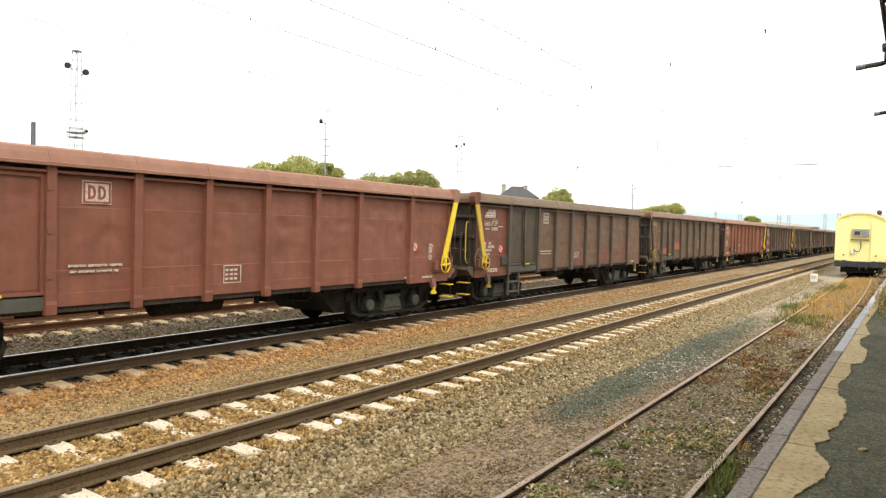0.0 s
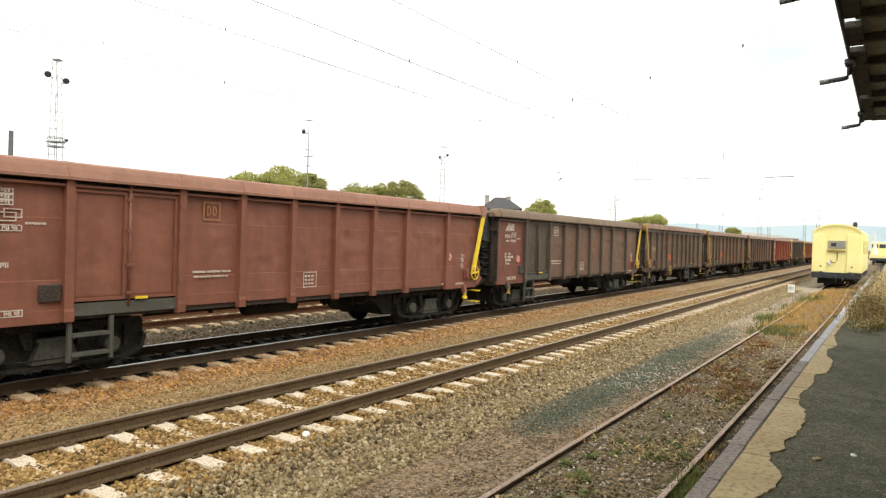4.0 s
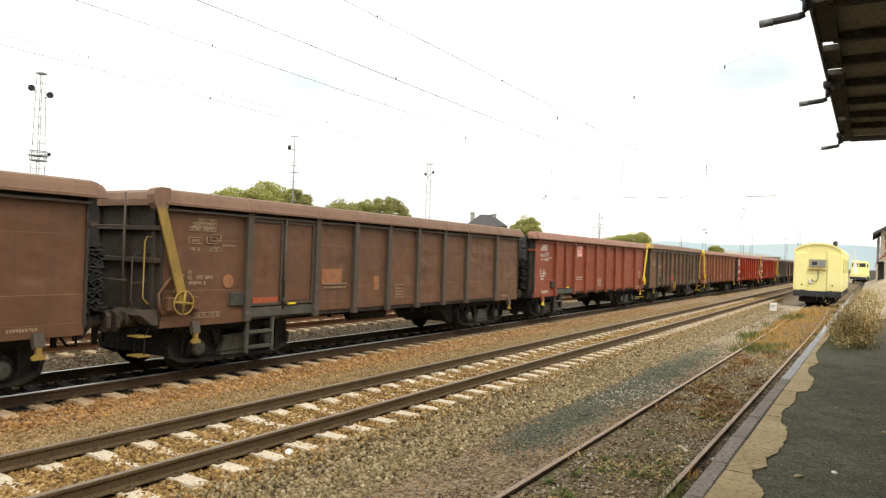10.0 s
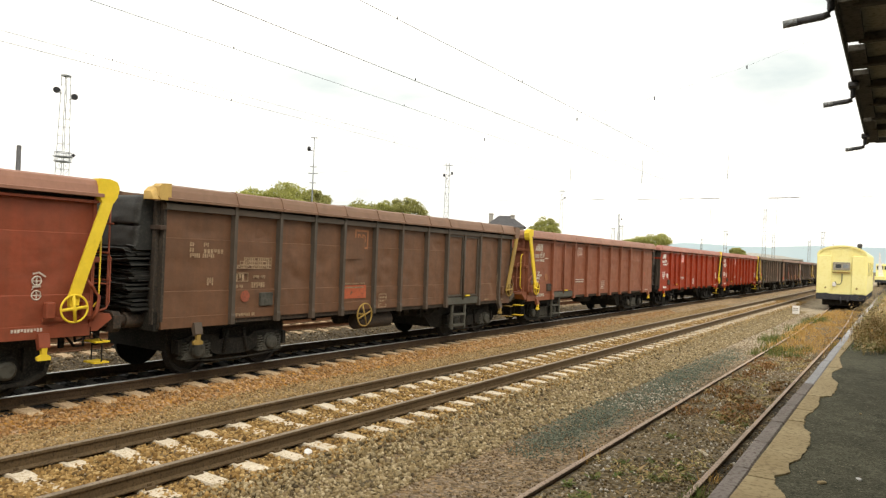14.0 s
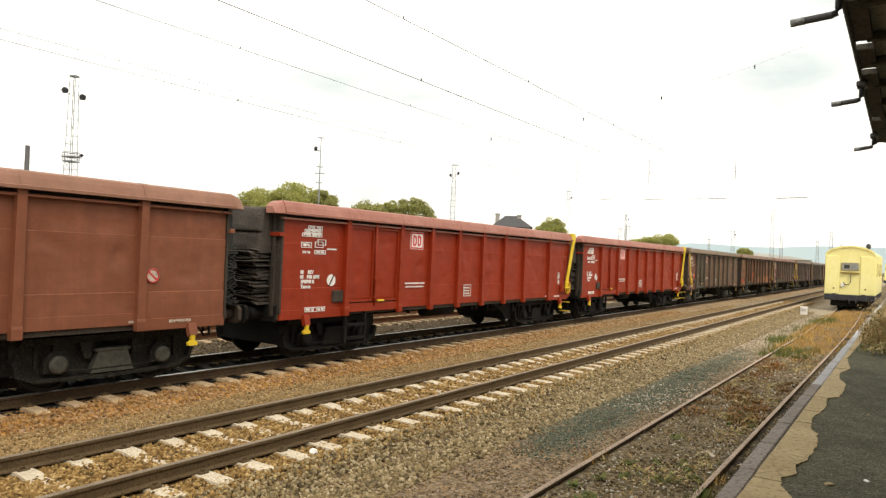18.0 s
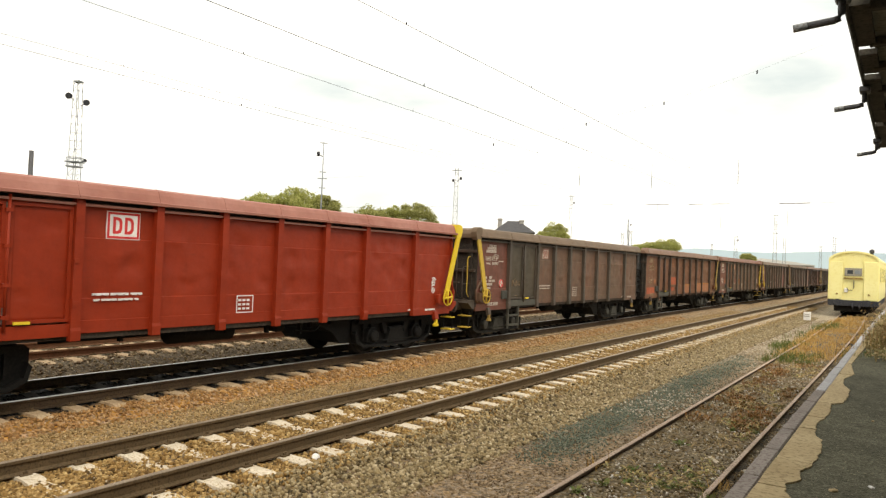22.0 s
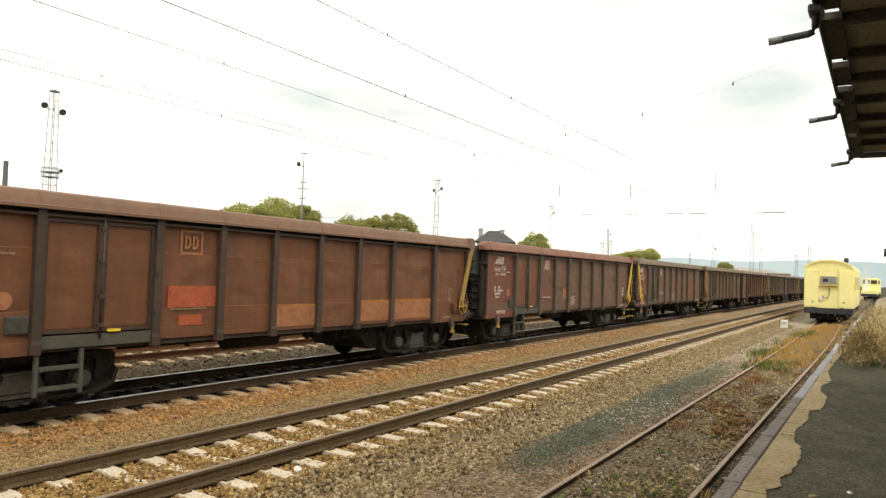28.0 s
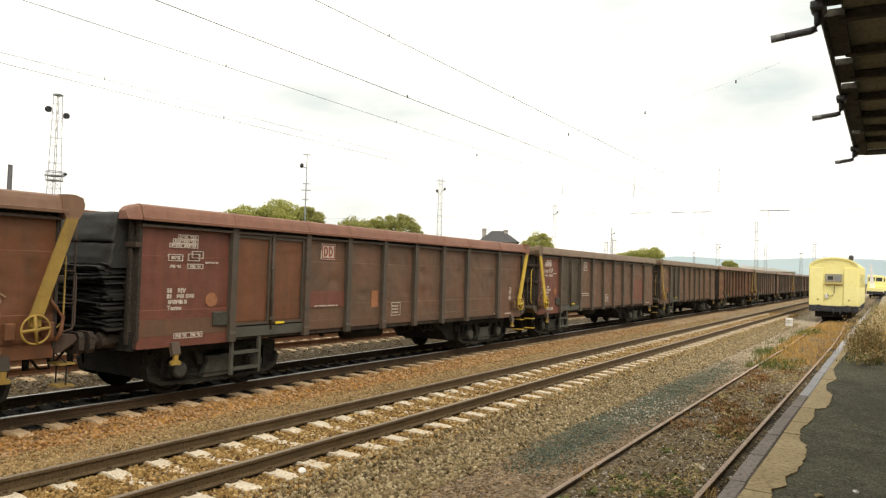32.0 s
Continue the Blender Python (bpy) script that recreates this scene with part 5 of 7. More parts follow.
def wagon(k, y, kind, paint, post, rim, textp, lever, lev_mat, letters, logo, patches=(), near=True, end_tarp=TARP, label=""):
    """One wagon at y, origin at its middle on the rail. lever: the end (-1 or 1) with the slanting lever and handwheel."""
    P = {"long": LONG, "short": SHORT, "midi": MIDI}[kind]
    rim = OLD_RIM if k == 15 else rim
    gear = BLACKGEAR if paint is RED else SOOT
    h = P["half"]
    w = thing("freight_wagon", label, "freight wagon", "freight train", at=pose(T1, y, 0))
    hm = h + (0.45 if kind == "midi" else 0)
    posts, (d0, d1) = P["posts"], P["door"]
    edges = [0.03] + list(posts) + [2 * h - 0.03]
    turn = pose(0, 0, 0, 0, 0, 180)
    fresh_paint = paint in (RED, RUST, OLDRED, DULLRED)
    tuck = 0.045 if kind == "long" else 0.028
    lift = 0.0 if kind == "long" else 0.05

    def both(name, me, label="", inner=None):
        for m2 in (Matrix(), turn) if near else (Matrix(),):
            ob = part(name, me, None, w, label)
            ob.matrix_basis = m2
            if inner:
                part(inner[0], inner[1], None, ob)

    for i, (a, b) in enumerate(zip(edges, edges[1:])):
        a1, b1 = a + tuck - h, b - tuck - h
        if abs(a - d0) < 0.01:
            mid = (a1 + b1) / 2
            for j, (p, q) in enumerate(((a1 + 0.03, mid - 0.03), (mid + 0.03, b1 - 0.03))):
                def leaf(p=p, q=q, j=j):
                    bm = panel_bm(p, q, 1.22, 2.95, 40 + j, WALL - 0.025, False)
                    return bm
                def casing(p=p, q=q):
                    bm = bmesh.new()
                    loops = []
                    for x, e in ((WALL - 0.03, 0), (WALL + 0.014, 0), (WALL + 0.014, 0.05), (WALL - 0.03, 0.05)):
                        loops.append([bm.verts.new((x, y, z)) for y, z in ((p + e, 1.22 + e), (q - e, 1.22 + e), (q - e, 2.95 - e), (p + e, 2.95 - e))])
                    for u, v in zip(loops, loops[1:] + loops[:1]):
                        for i2 in range(4):
                            bm.faces.new((u[i2], u[(i2 + 1) % 4], v[(i2 + 1) % 4], v[i2]))
                    return bm
                dp = (UMBER if k == 15 else DOOR_DARK) if paint is DARK else paint
                both("door", shared(("door", kind, j), dp, leaf), "", ("door_frame", shared(("door_frame", kind, j), post, casing)))
            def lock():
                bm = bmesh.new()
                tube(bm, [(WALL + 0.045, mid, 1.12), (WALL + 0.045, mid, 3.05)], 0.024, 6)
                for z in (1.3, 1.75, 2.3, 2.8):
                    box(bm, WALL, WALL + 0.07, mid - 0.05, mid + 0.05, z, z + 0.05)
                for z in (1.45, 2.1, 2.72):
                    box(bm, WALL, WALL + 0.09, b1 - 0.02, b1 + 0.05, z, z + 0.08)
                return bm
            both("door_lock", shared(("door_lock", kind), post, lock))
            def sill():
                bm = bmesh.new()
                box(bm, WALL - 0.04, WALL + 0.03, a1, b1, 1.0, 1.19)
                return bm
            both("door_sill", shared(("door_sill", kind), SILL if paint is not RED else RED, sill))
            def header():
                bm = bmesh.new()
                box(bm, WALL - 0.04, WALL + 0.0, a1, b1, 2.955, 2.99)
                return bm
            both("door_header", shared(("door_header", kind), paint, header))
            def latch():
                bm = bmesh.new()
                box(bm, WALL + 0.03, WALL + 0.07, mid + 0.12, mid + 0.34, 1.215, 1.255)
                return bm
            both("door_latch", shared(("door_latch", kind), YELLOW, latch), "yellow latch handle")
        else:
            first, last = i == 0, i == len(edges) - 2
            z0 = 0.92 if first or last else 1.03
            me = shared(("side_panel", kind, i), textp if first and kind == "long" else paint, lambda: panel_bm(a1 - (tuck if first else 0), b1 + (tuck if last else 0), z0, 2.99, i * 3.3 + (0 if kind == "long" else 50)))
            both("side_panel", me)
    for i, q in enumerate(posts):
        both("post", shared(("post", kind, i), post, lambda: post_bm(q - h, kind != "long")))
    both("rim", shared(("rim", kind), rim, lambda: rim_bm(h, posts, 0.06 if kind == "long" else 0.028, 0.005 if kind == "long" else 0.012, lift)), "rounded weathered top rim")
    def rail():
        bm = bmesh.new()
        box(bm, WALL - 0.055, WALL + 0.058, -h, h, 2.972, 3.010 if kind == "long" else 3.075)
        return bm
    # dark strip set behind the gap to deepen the shadow under the rim
    def inner_rail():
        bm = bmesh.new()
        box(bm, WALL - 0.13, WALL - 0.09, -h, h, 2.94, 3.068 + lift)
        return bm
    both("inner_rail", shared(("inner_rail", kind), UNDER, inner_rail))
    # on red wagons the pale rim paint stands for sky sheen on this rail
    both("top_rail", shared(("top_rail", kind), rim if paint is RED else post, rail))
    def solebar():
        bm = bmesh.new()
        box(bm, WALL - 0.14, WALL - 0.05, -h, h, 0.94, 1.2)
        return bm
    both("solebar", shared(("solebar", kind), UNDER, solebar))

    def floor():
        bm = bmesh.new()
        box(bm, -WALL + 0.05, WALL - 0.05, -h + 0.02, h - 0.02, 1.16, 1.22)
        return bm
    part("floor", shared(("floor", kind), UNDER, floor), None, w)

    def underframe():
        bm = bmesh.new()
        for x in (-0.3, 0.22):
            box(bm, x, x + 0.08, -h, h, 0.82, 1.15)
        for y1 in np.linspace(-h + 1, h - 1, 9):
            box(bm, -WALL + 0.1, WALL - 0.12, y1 - 0.05, y1 + 0.05, 0.95, 1.15)
        return bm
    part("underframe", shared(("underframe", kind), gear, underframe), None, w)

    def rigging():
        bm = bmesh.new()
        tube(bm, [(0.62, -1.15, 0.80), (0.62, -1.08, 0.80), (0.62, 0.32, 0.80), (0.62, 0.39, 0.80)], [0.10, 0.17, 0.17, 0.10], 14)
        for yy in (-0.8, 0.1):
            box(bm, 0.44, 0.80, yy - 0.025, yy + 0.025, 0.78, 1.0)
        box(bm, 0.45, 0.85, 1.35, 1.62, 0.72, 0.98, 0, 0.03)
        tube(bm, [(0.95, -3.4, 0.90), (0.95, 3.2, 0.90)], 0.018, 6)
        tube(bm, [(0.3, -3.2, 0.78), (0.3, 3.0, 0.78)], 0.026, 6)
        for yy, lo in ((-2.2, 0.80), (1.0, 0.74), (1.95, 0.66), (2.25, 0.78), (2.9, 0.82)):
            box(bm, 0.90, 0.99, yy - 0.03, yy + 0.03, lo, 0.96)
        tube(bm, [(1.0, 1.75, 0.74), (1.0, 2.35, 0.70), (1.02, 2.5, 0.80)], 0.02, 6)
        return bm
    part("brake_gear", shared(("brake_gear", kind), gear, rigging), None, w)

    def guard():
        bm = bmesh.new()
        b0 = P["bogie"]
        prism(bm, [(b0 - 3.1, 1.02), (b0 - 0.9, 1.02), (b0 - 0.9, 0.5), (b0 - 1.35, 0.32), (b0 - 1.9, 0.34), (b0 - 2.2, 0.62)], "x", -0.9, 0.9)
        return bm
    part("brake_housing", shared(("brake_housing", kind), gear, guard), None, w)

    for s in (-1, 1):
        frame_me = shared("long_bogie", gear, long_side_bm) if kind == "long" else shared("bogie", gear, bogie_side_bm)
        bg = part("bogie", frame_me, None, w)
        bg.location.y = s * P["bogie"]
        def bolster():
            bm = bmesh.new()
            box(bm, -0.95, 0.95, -0.22, 0.22, 0.5, 0.80)
            return bm
        # added box that keeps light from showing through the bogie
        def frame_box():
            bm = bmesh.new()
            box(bm, -0.66, 0.66, -1.34, 1.34, 0.60, 0.90)
            return bm
        def end_bar():
            bm = bmesh.new()
            box(bm, -0.885, 0.885, 1.46, 1.53, 0.34, 0.84, 0, 0.01)
            return bm
        # added plate outside the wheels, blocks light through the open bogie
        def inner_plate():
            bm = bmesh.new()
            box(bm, 0.845, 0.885, -1.36, 1.36, 0.60, 0.90)
            return bm
        part("bolster", shared("bolster", gear, bolster), None, bg)
        part("frame_box", shared("frame_box", gear, frame_box), None, bg)
        for m2 in (Matrix(), turn):
            part("end_bar", shared("end_bar", gear, end_bar), None, bg).matrix_basis = m2 if kind == "long" else m2 @ pose(0, -0.1, 0.1)
            if kind != "long":
                part("inner_plate", shared("inner_plate", gear, inner_plate), None, bg).matrix_basis = m2
        part("side_frame", frame_me, None, bg).matrix_basis = turn
        if kind == "long":
            part("spring_block", shared("spring_block", gear if paint is RED else GREYGREEN, spring_block_bm), None, bg)
        for yy in (-0.9, 0.9):
            ws = part("wheelset", shared("wheelset", TYRE, wheelset_bm), None, bg)
            ws.location = (0, yy, 0.46)
            WHEELS.append((ws, yy))
            for m2 in (Matrix(), turn) if near else (Matrix(),):
                part("axle_box", shared(("axle_box", kind == "long", yy), GREYGREEN if kind != "long" else gear, lambda: long_box_bm(yy) if kind == "long" else axle_box_bm(yy)), None, bg).matrix_basis = m2
                for sd in (-0.24, 0.24):
                    if near and kind != "long":
                        part("spring", shared("spring", GREYGREEN, spring_bm), None, bg).matrix_basis = m2 @ pose(1.0, yy + sd, 0.335)
                part("axle_cover", shared(("axle_cover", yy), gear if paint is RED else GREYGREEN, lambda: axle_cover_bm(yy)), None, bg).matrix_basis = m2
    for s in (-1, 1):
        e = pose(0, s * h, 0, 0, 0, 0 if s > 0 else 180)
        fresh = fresh_paint
        part("end_wall", shared("end_wall", paint if fresh and s == lever else END_DARK, end_wall_bm), None, w).matrix_basis = e
        for xx in (-WALL + 0.17, -0.4, 0.4, WALL - 0.17):
            part("end_post", shared("end_post", post if fresh and s == lever else END_DARK, end_post_bm), None, w).matrix_basis = e @ pose(xx, 0, 0)
        part("end_beam", shared("end_beam", post if fresh else POST_BLACK, end_beam_bm), None, w).matrix_basis = e
        part("headstock", shared("headstock", gear, headstock_bm), None, w).matrix_basis = e
        if s != lever:
            for x in (1, -1):
                part("rim_end", shared(("rim_end", lift), CAP_YELLOW if kind != "long" else rim, lambda: rim_end_bm(lift)), None, w, "rounded end of the rim").matrix_basis = pose(0, s * h, 0) @ Matrix.Diagonal((x, s, 1, 1))
        for x in (1, -1):
            b = part("buffer", shared("buffer", gear if paint is RED else UNDER, buffer_bm), None, w)
            b.matrix_basis = pose(0 if x > 0 else -1.75, s * h, 0) if s > 0 else pose(0 if x < 0 else 1.75, s * h, 0, 0, 0, 180)
        def coupling():
            bm = bmesh.new()
            prism(bm, [(-0.05, 0.98), (0.05, 0.98), (0.03, 0.55), (-0.03, 0.55)], "y", 0.25, 0.33)
            tube(bm, [(0, 0.0, 1.02), (0, 0.45, 1.0), (0, 0.58, 0.9)], 0.04, 6)
            tube(bm, [(0.45, 0.0, 0.95), (0.42, 0.28, 0.62), (0.3, 0.5, 0.60), (0.2, 0.58, 0.85)], 0.022, 6)
            return bm
        part("coupling", shared("coupling", gear, coupling), None, w).matrix_basis = e
        for x in (1, -1):
            fl = Matrix.Diagonal((x, 1, 1, 1))
            if s == lever:
                el = pose(0, s * h, 0) @ Matrix.Diagonal((x, s, 1, 1))
                part("end_lever", shared("end_lever", lev_mat, lever_bm), None, w, "slanting end lever").matrix_basis = el
                part("lever_cap", shared("lever_cap", lev_mat if k in (5, 8, 10, 11, 12) else PLUM if k == 1 else rim, lever_cap_bm), None, w).matrix_basis = el
                part("handwheel", shared("handwheel", lev_mat if lev_mat is not UNDER else OCHRE, handwheel_bm), None, w, "spoked brake handwheel").matrix_basis = el
                part("wheel_bracket", shared("wheel_bracket", paint, wheel_bracket_bm), None, w).matrix_basis = el
            ht = pose(0, s * h - s * 0.75, 0) @ Matrix.Diagonal((x, s, 1, 1))
            hk = part("tow_hook", shared("tow_hook", post, hook_bm), None, w)
            hk.matrix_basis = ht
            part("hook_tip", shared("hook_tip", YELLOW if paint in (RED, RUST, OLDRED, DULLRED) else OCHRE, hook_tip_bm), None, hk)
        if s == lever:
            part("handrail", shared("handrail", lev_mat, handrail_bm), None, w).matrix_basis = pose(0, s * h, 0) @ Matrix.Diagonal((1, s, 1, 1))
            part("end_frame", shared("end_frame", post, end_frame_bm), None, w).matrix_basis = e
            def end_rim():
                bm = bmesh.new()
                prism(bm, [(0.035, 3.05), (0.15, 3.05), (0.16, 3.16), (0.12, 3.28), (0.035, 3.33)], "x", -WALL + 0.06, WALL - 0.07)
                return bm
            def mid_beam():
                bm = bmesh.new()
                box(bm, -WALL + 0.02, WALL - 0.02, -0.01, 0.10, 2.05, 2.14, 0, 0.01)
                return bm
            def apron():
                bm = bmesh.new()
                prism(bm, [(0.0, 1.24), (0.30, 1.24), (0.34, 1.16), (0.10, 0.98), (0.0, 0.98)], "x", 0.55, WALL - 0.02)
                return bm
            part("end_rim", shared("end_rim", rim, end_rim), None, w).matrix_basis = e
            part("mid_beam", shared("mid_beam", post if fresh else POST_BLACK, mid_beam), None, w).matrix_basis = e
            for x in (1, -1):
                part("apron", shared("apron", post, apron), None, w).matrix_basis = pose(0, s * h, 0) @ Matrix.Diagonal((x, s, 1, 1))
            def grab_loop():
                bm = bmesh.new()
                tube(bm, [(1.16, 0.10, 1.24), (1.16, 0.36, 1.30), (1.16, 0.40, 1.40), (1.16, 0.40, 2.12), (1.16, 0.36, 2.20), (1.16, 0.05, 2.22)], 0.017, 6)
                tube(bm, [(1.16, 0.05, 1.72), (1.16, 0.40, 1.70)], 0.014, 6)
                return bm
            part("grab_loop", shared("grab_loop", post if fresh else POST_BLACK, grab_loop), None, w, "bent tube grab rail at the end step").matrix_basis = pose(0, s * h, 0) @ Matrix.Diagonal((1, s, 1, 1))
            def lever_link():
                bm = bmesh.new()
                tube(bm, [(WALL + 0.03, -0.02, 1.16), (WALL + 0.05, 0.04, 1.30), (WALL + 0.05, 0.07, 1.52), (WALL + 0.06, -0.05, 1.66), (WALL + 0.06, -0.16, 1.80)], [0.03, 0.034, 0.026, 0.03, 0.024], 7)
                return bm
            part("lever_link", shared("lever_link", paint, lever_link), None, w).matrix_basis = pose(0, s * h, 0) @ Matrix.Diagonal((1, s, 1, 1))
            def shunter_step():
                bm = bmesh.new()
                for z in (0.78, 0.45):
                    box(bm, 1.02, 1.34, 0.10, 0.34, z, z + 0.025)
                return bm
            def step_hanger():
                bm = bmesh.new()
                for x2 in (1.04, 1.32):
                    tube(bm, [(x2, 0.22, 0.46), (x2, 0.22, 0.80), (x2 - 0.06, 0.04, 1.0)], 0.012, 5)
                return bm
            part("step_hanger", shared("step_hanger", gear, step_hanger), None, w).matrix_basis = pose(0, s * h, 0) @ Matrix.Diagonal((1, s, 1, 1))
            part("shunter_step", shared("shunter_step", lev_mat if lev_mat is not UNDER else OCHRE, shunter_step), None, w).matrix_basis = pose(0, s * h, 0) @ Matrix.Diagonal((1, s, 1, 1))
        else:
            part("tarpaulin", shared("tarpaulin", end_tarp, tarp_bm), None, w, "folded tarpaulin stacked at the end").matrix_basis = e
    st = part("step", shared("step", gear if paint is RED else SILL, step_bm), None, w)
    st.location.y = (d0 if kind != "short" else 9.3) - h + 0.02
    # markings on the camera's side
    X, XL = skin(1.5) + 0.003, skin(2.6) + 0.004
    if kind == "long":
        blocks = {"load_table": [(0.64, 1.16, 2.665, 0.05, 6), (0.70, 1.16, 2.745, 0.05, 5), (0.80, 1.16, 2.825, 0.045, 4)], "load_sign": [(0.64, 0.82, 2.44, 0.06, 3), (1.04, 1.26, 2.30, 0.05, 4), (0.62, 0.84, 2.29, 0.055, 4), (1.36, 1.66, 2.38, 0.035, 5)],
                  "number_line": [(0.58, 0.68, 1.86, 0.075, 1), (0.58, 0.68, 1.76, 0.075, 1), (0.78, 1.15, 1.76, 0.075, 6), (0.58, 1.0, 1.66, 0.075, 7)],
                  "weight_mark": [(0.77, 1.0, 1.075, 0.06, 4), (1.08, 1.3, 1.075, 0.06, 4)]}
        outlines = ((0.60, 1.2, 2.645, 2.725), (0.67, 1.2, 2.725, 2.805), (0.77, 1.2, 2.805, 2.885), (0.58, 0.88, 2.41, 2.53), (0.99, 1.24, 2.42, 2.55), (1.07, 1.32, 2.47, 2.60), (0.98, 1.32, 2.28, 2.37), (0.73, 1.34, 1.055, 1.155))
        slogan, grid, tail = (4.25, 5.15, 1.60), (7.05, 7.45, 1.22), 2 * h - 0.95
        lg = (4.46, 2.55, 0.35) if paint in (DARK, OLDRED, DULLRED) else (4.44, 2.49, 0.44)
    else:
        blocks = {"number_line": [(0.55, 0.65, 2.36, 0.075, 1), (0.85, 1.0, 2.36, 0.075, 2), (0.55, 0.65, 2.26, 0.075, 1), (0.85, 1.3, 2.24, 0.08, 3), (0.56, 1.1, 2.16, 0.075, 6)], "load_table": [(1.62 + 0.1 * i, 2.45, 1.98 + 0.075 * i, 0.05, 8 - i) for i in range(3)],
                  "load_sign": [(1.6, 1.9, 1.74, 0.13, 2), (2.05, 2.35, 1.78, 0.06, 4), (1.56, 1.8, 1.6, 0.06, 4), (2.0, 2.35, 1.6, 0.1, 3), (0.95, 1.15, 1.66, 0.14, 2)], "weight_mark": [(1.55, 2.1, 1.06, 0.06, 7)]}
        outlines = ((1.60, 2.5, 1.965, 2.04), (1.70, 2.5, 2.04, 2.115), (1.80, 2.5, 2.115, 2.19), (1.58, 1.92, 1.72, 1.89))
        slogan, grid, tail = (4.72, 5.5, 1.62), (6.0, 6.3, 1.05), 2 * h - 0.7
        lg = (5.06, 2.45, 0.44)
    lm = letters
    def outline():
        bm = bmesh.new()
        for a, b, c, d in outlines:
            for u0, u1, v0, v1 in ((a, b, c, c + 0.014), (a, b, d - 0.014, d), (a, a + 0.014, c + 0.014, d - 0.014), (b - 0.014, b, c + 0.014, d - 0.014)):
                box(bm, skin(c) - 0.02, skin(c) + 0.006, u0 - hm, u1 - hm, v0, v1)
        return bm
    part("sign_outline", shared(("sign_outline", kind), lm, outline), None, w)["kind"] = "stuff"
    for nm, rows in blocks.items():
        part(nm, shared((nm, kind), lm, lambda: bars_bm(rows, hm)), None, w)["kind"] = "stuff"
    def slog():
        return bars_bm([(slogan[0], slogan[1] - 0.05, slogan[2], 0.038, 14), (slogan[0] + 0.02, slogan[1] - 0.12, slogan[2] - 0.085, 0.034, 15)], hm, 0.018)
    part("slogan_line", shared(("slogan_line", kind), lm, slog), None, w)["kind"] = "stuff"
    def grid_bm():
        bm = frame_bm(grid[0] - h, grid[1] - h, grid[2], grid[2] + 0.33, X)
        for i in range(1, 4):
            for j in range(3):
                box(bm, X, X + 0.004, grid[0] - h + 0.04 + 0.1 * j, grid[0] - h + 0.11 + 0.1 * j, grid[2] + 0.08 * i - 0.02, grid[2] + 0.08 * i + 0.02)
        return bm
    part("inspection_grid", shared(("inspection_grid", kind), lm, grid_bm), None, w)["kind"] = "stuff"
    def tails():
        bm = bars_bm([(tail - 1.0, tail - 0.72, 1.06, 0.035, 3), (tail - 0.25, tail + 0.2, 1.03, 0.05, 5)], h)
        yc = h - 0.86 if lever > 0 else 0.36 - h
        for z in (1.56, 1.77):
            ring(bm, (X + 0.002, yc, z), 0.066, 0.012, "x", 16, 4)
            box(bm, X - 0.012, X + 0.005, yc - 0.066, yc + 0.066, z - 0.008, z + 0.008)
            box(bm, X - 0.012, X + 0.004, yc - 0.008, yc + 0.008, z - 0.066, z + 0.066)
        prism(bm, [(yc - 0.07, 1.64), (yc - 0.05, 1.65), (yc - 0.06, 1.70), (yc + 0.06, 1.705), (yc + 0.06, 1.68), (yc - 0.04, 1.675)], "x", X - 0.012, X + 0.0055)
        prism(bm, [(yc - 0.06, 1.865), (yc + 0.03, 1.88), (yc + 0.12, 1.82), (yc + 0.135, 1.84), (yc + 0.035, 1.905), (yc - 0.06, 1.885)], "x", X - 0.012, X + 0.0055)
        return bm
    part("end_mark", shared(("end_marks", kind, lever), lm, tails), None, w)["kind"] = "stuff"
    y0, z0, sz = lg
    y0 -= hm
    gs = sz / 0.44
    if logo == "new":
        def plate():
            bm = bmesh.new()
            box(bm, XL - 0.02, XL + 0.003, y0, y0 + sz * 1.3, z0, z0 + sz)
            return bm
        lp = part("logo_plate", shared(("logo_plate", kind, sz), WHITE if paint in (DARK, OLDRED, DULLRED) else CLEAN_WHITE, plate), None, w, "white square sign")
        def glyph():
            bm = frame_bm(y0 + 0.012, y0 + sz * 1.3 - 0.012, z0 + 0.012, z0 + sz - 0.012, XL + 0.003, 0.036 * gs)
            for i in range(2):
                a = y0 + (0.105 + 0.20 * i) * gs
                bow_bm(bm, XL + 0.003, XL + 0.007, a, a + 0.155 * gs, z0 + 0.085 * gs, z0 + 0.355 * gs, 0.046 * gs)
            return bm
        part("logo_shape", shared(("logo_shape", kind, sz), LOGO_OLD if paint in (DARK, OLDRED, DULLRED) else LOGO_RED, glyph), None, lp, "red frame and strokes")
    elif logo:
        lc = {"pale": WHITE, "orange": PALE_ORANGE}[logo]
        def glyph():
            bm = frame_bm(y0, y0 + sz * 1.1, z0, z0 + sz, XL, 0.045 * gs)
            for i in range(2):
                a = y0 + (0.10 + 0.16 * i) * gs
                bow_bm(bm, XL, XL + 0.004, a, a + 0.125 * gs, z0 + 0.10 * gs, z0 + 0.34 * gs, 0.036 * gs)
            return bm
        part("logo_shape", shared(("faded_logo", kind, sz), lc, glyph), None, w, "faded square sign outline")
    def holder():
        bm = bmesh.new()
        a = (1.55 if kind == "long" else 2.2) - hm
        box(bm, WALL - 0.03, WALL + 0.04, a, a + 0.33, 1.24, 1.50, 0, 0.015)
        return bm
    part("label_holder", shared(("label_holder", kind), UNDER if fresh_paint else GREYGREEN, holder), None, w, "dark label holder box")
    def disc():
        bm = bmesh.new()
        a = (1.52 if kind == "long" else 1.85) - hm
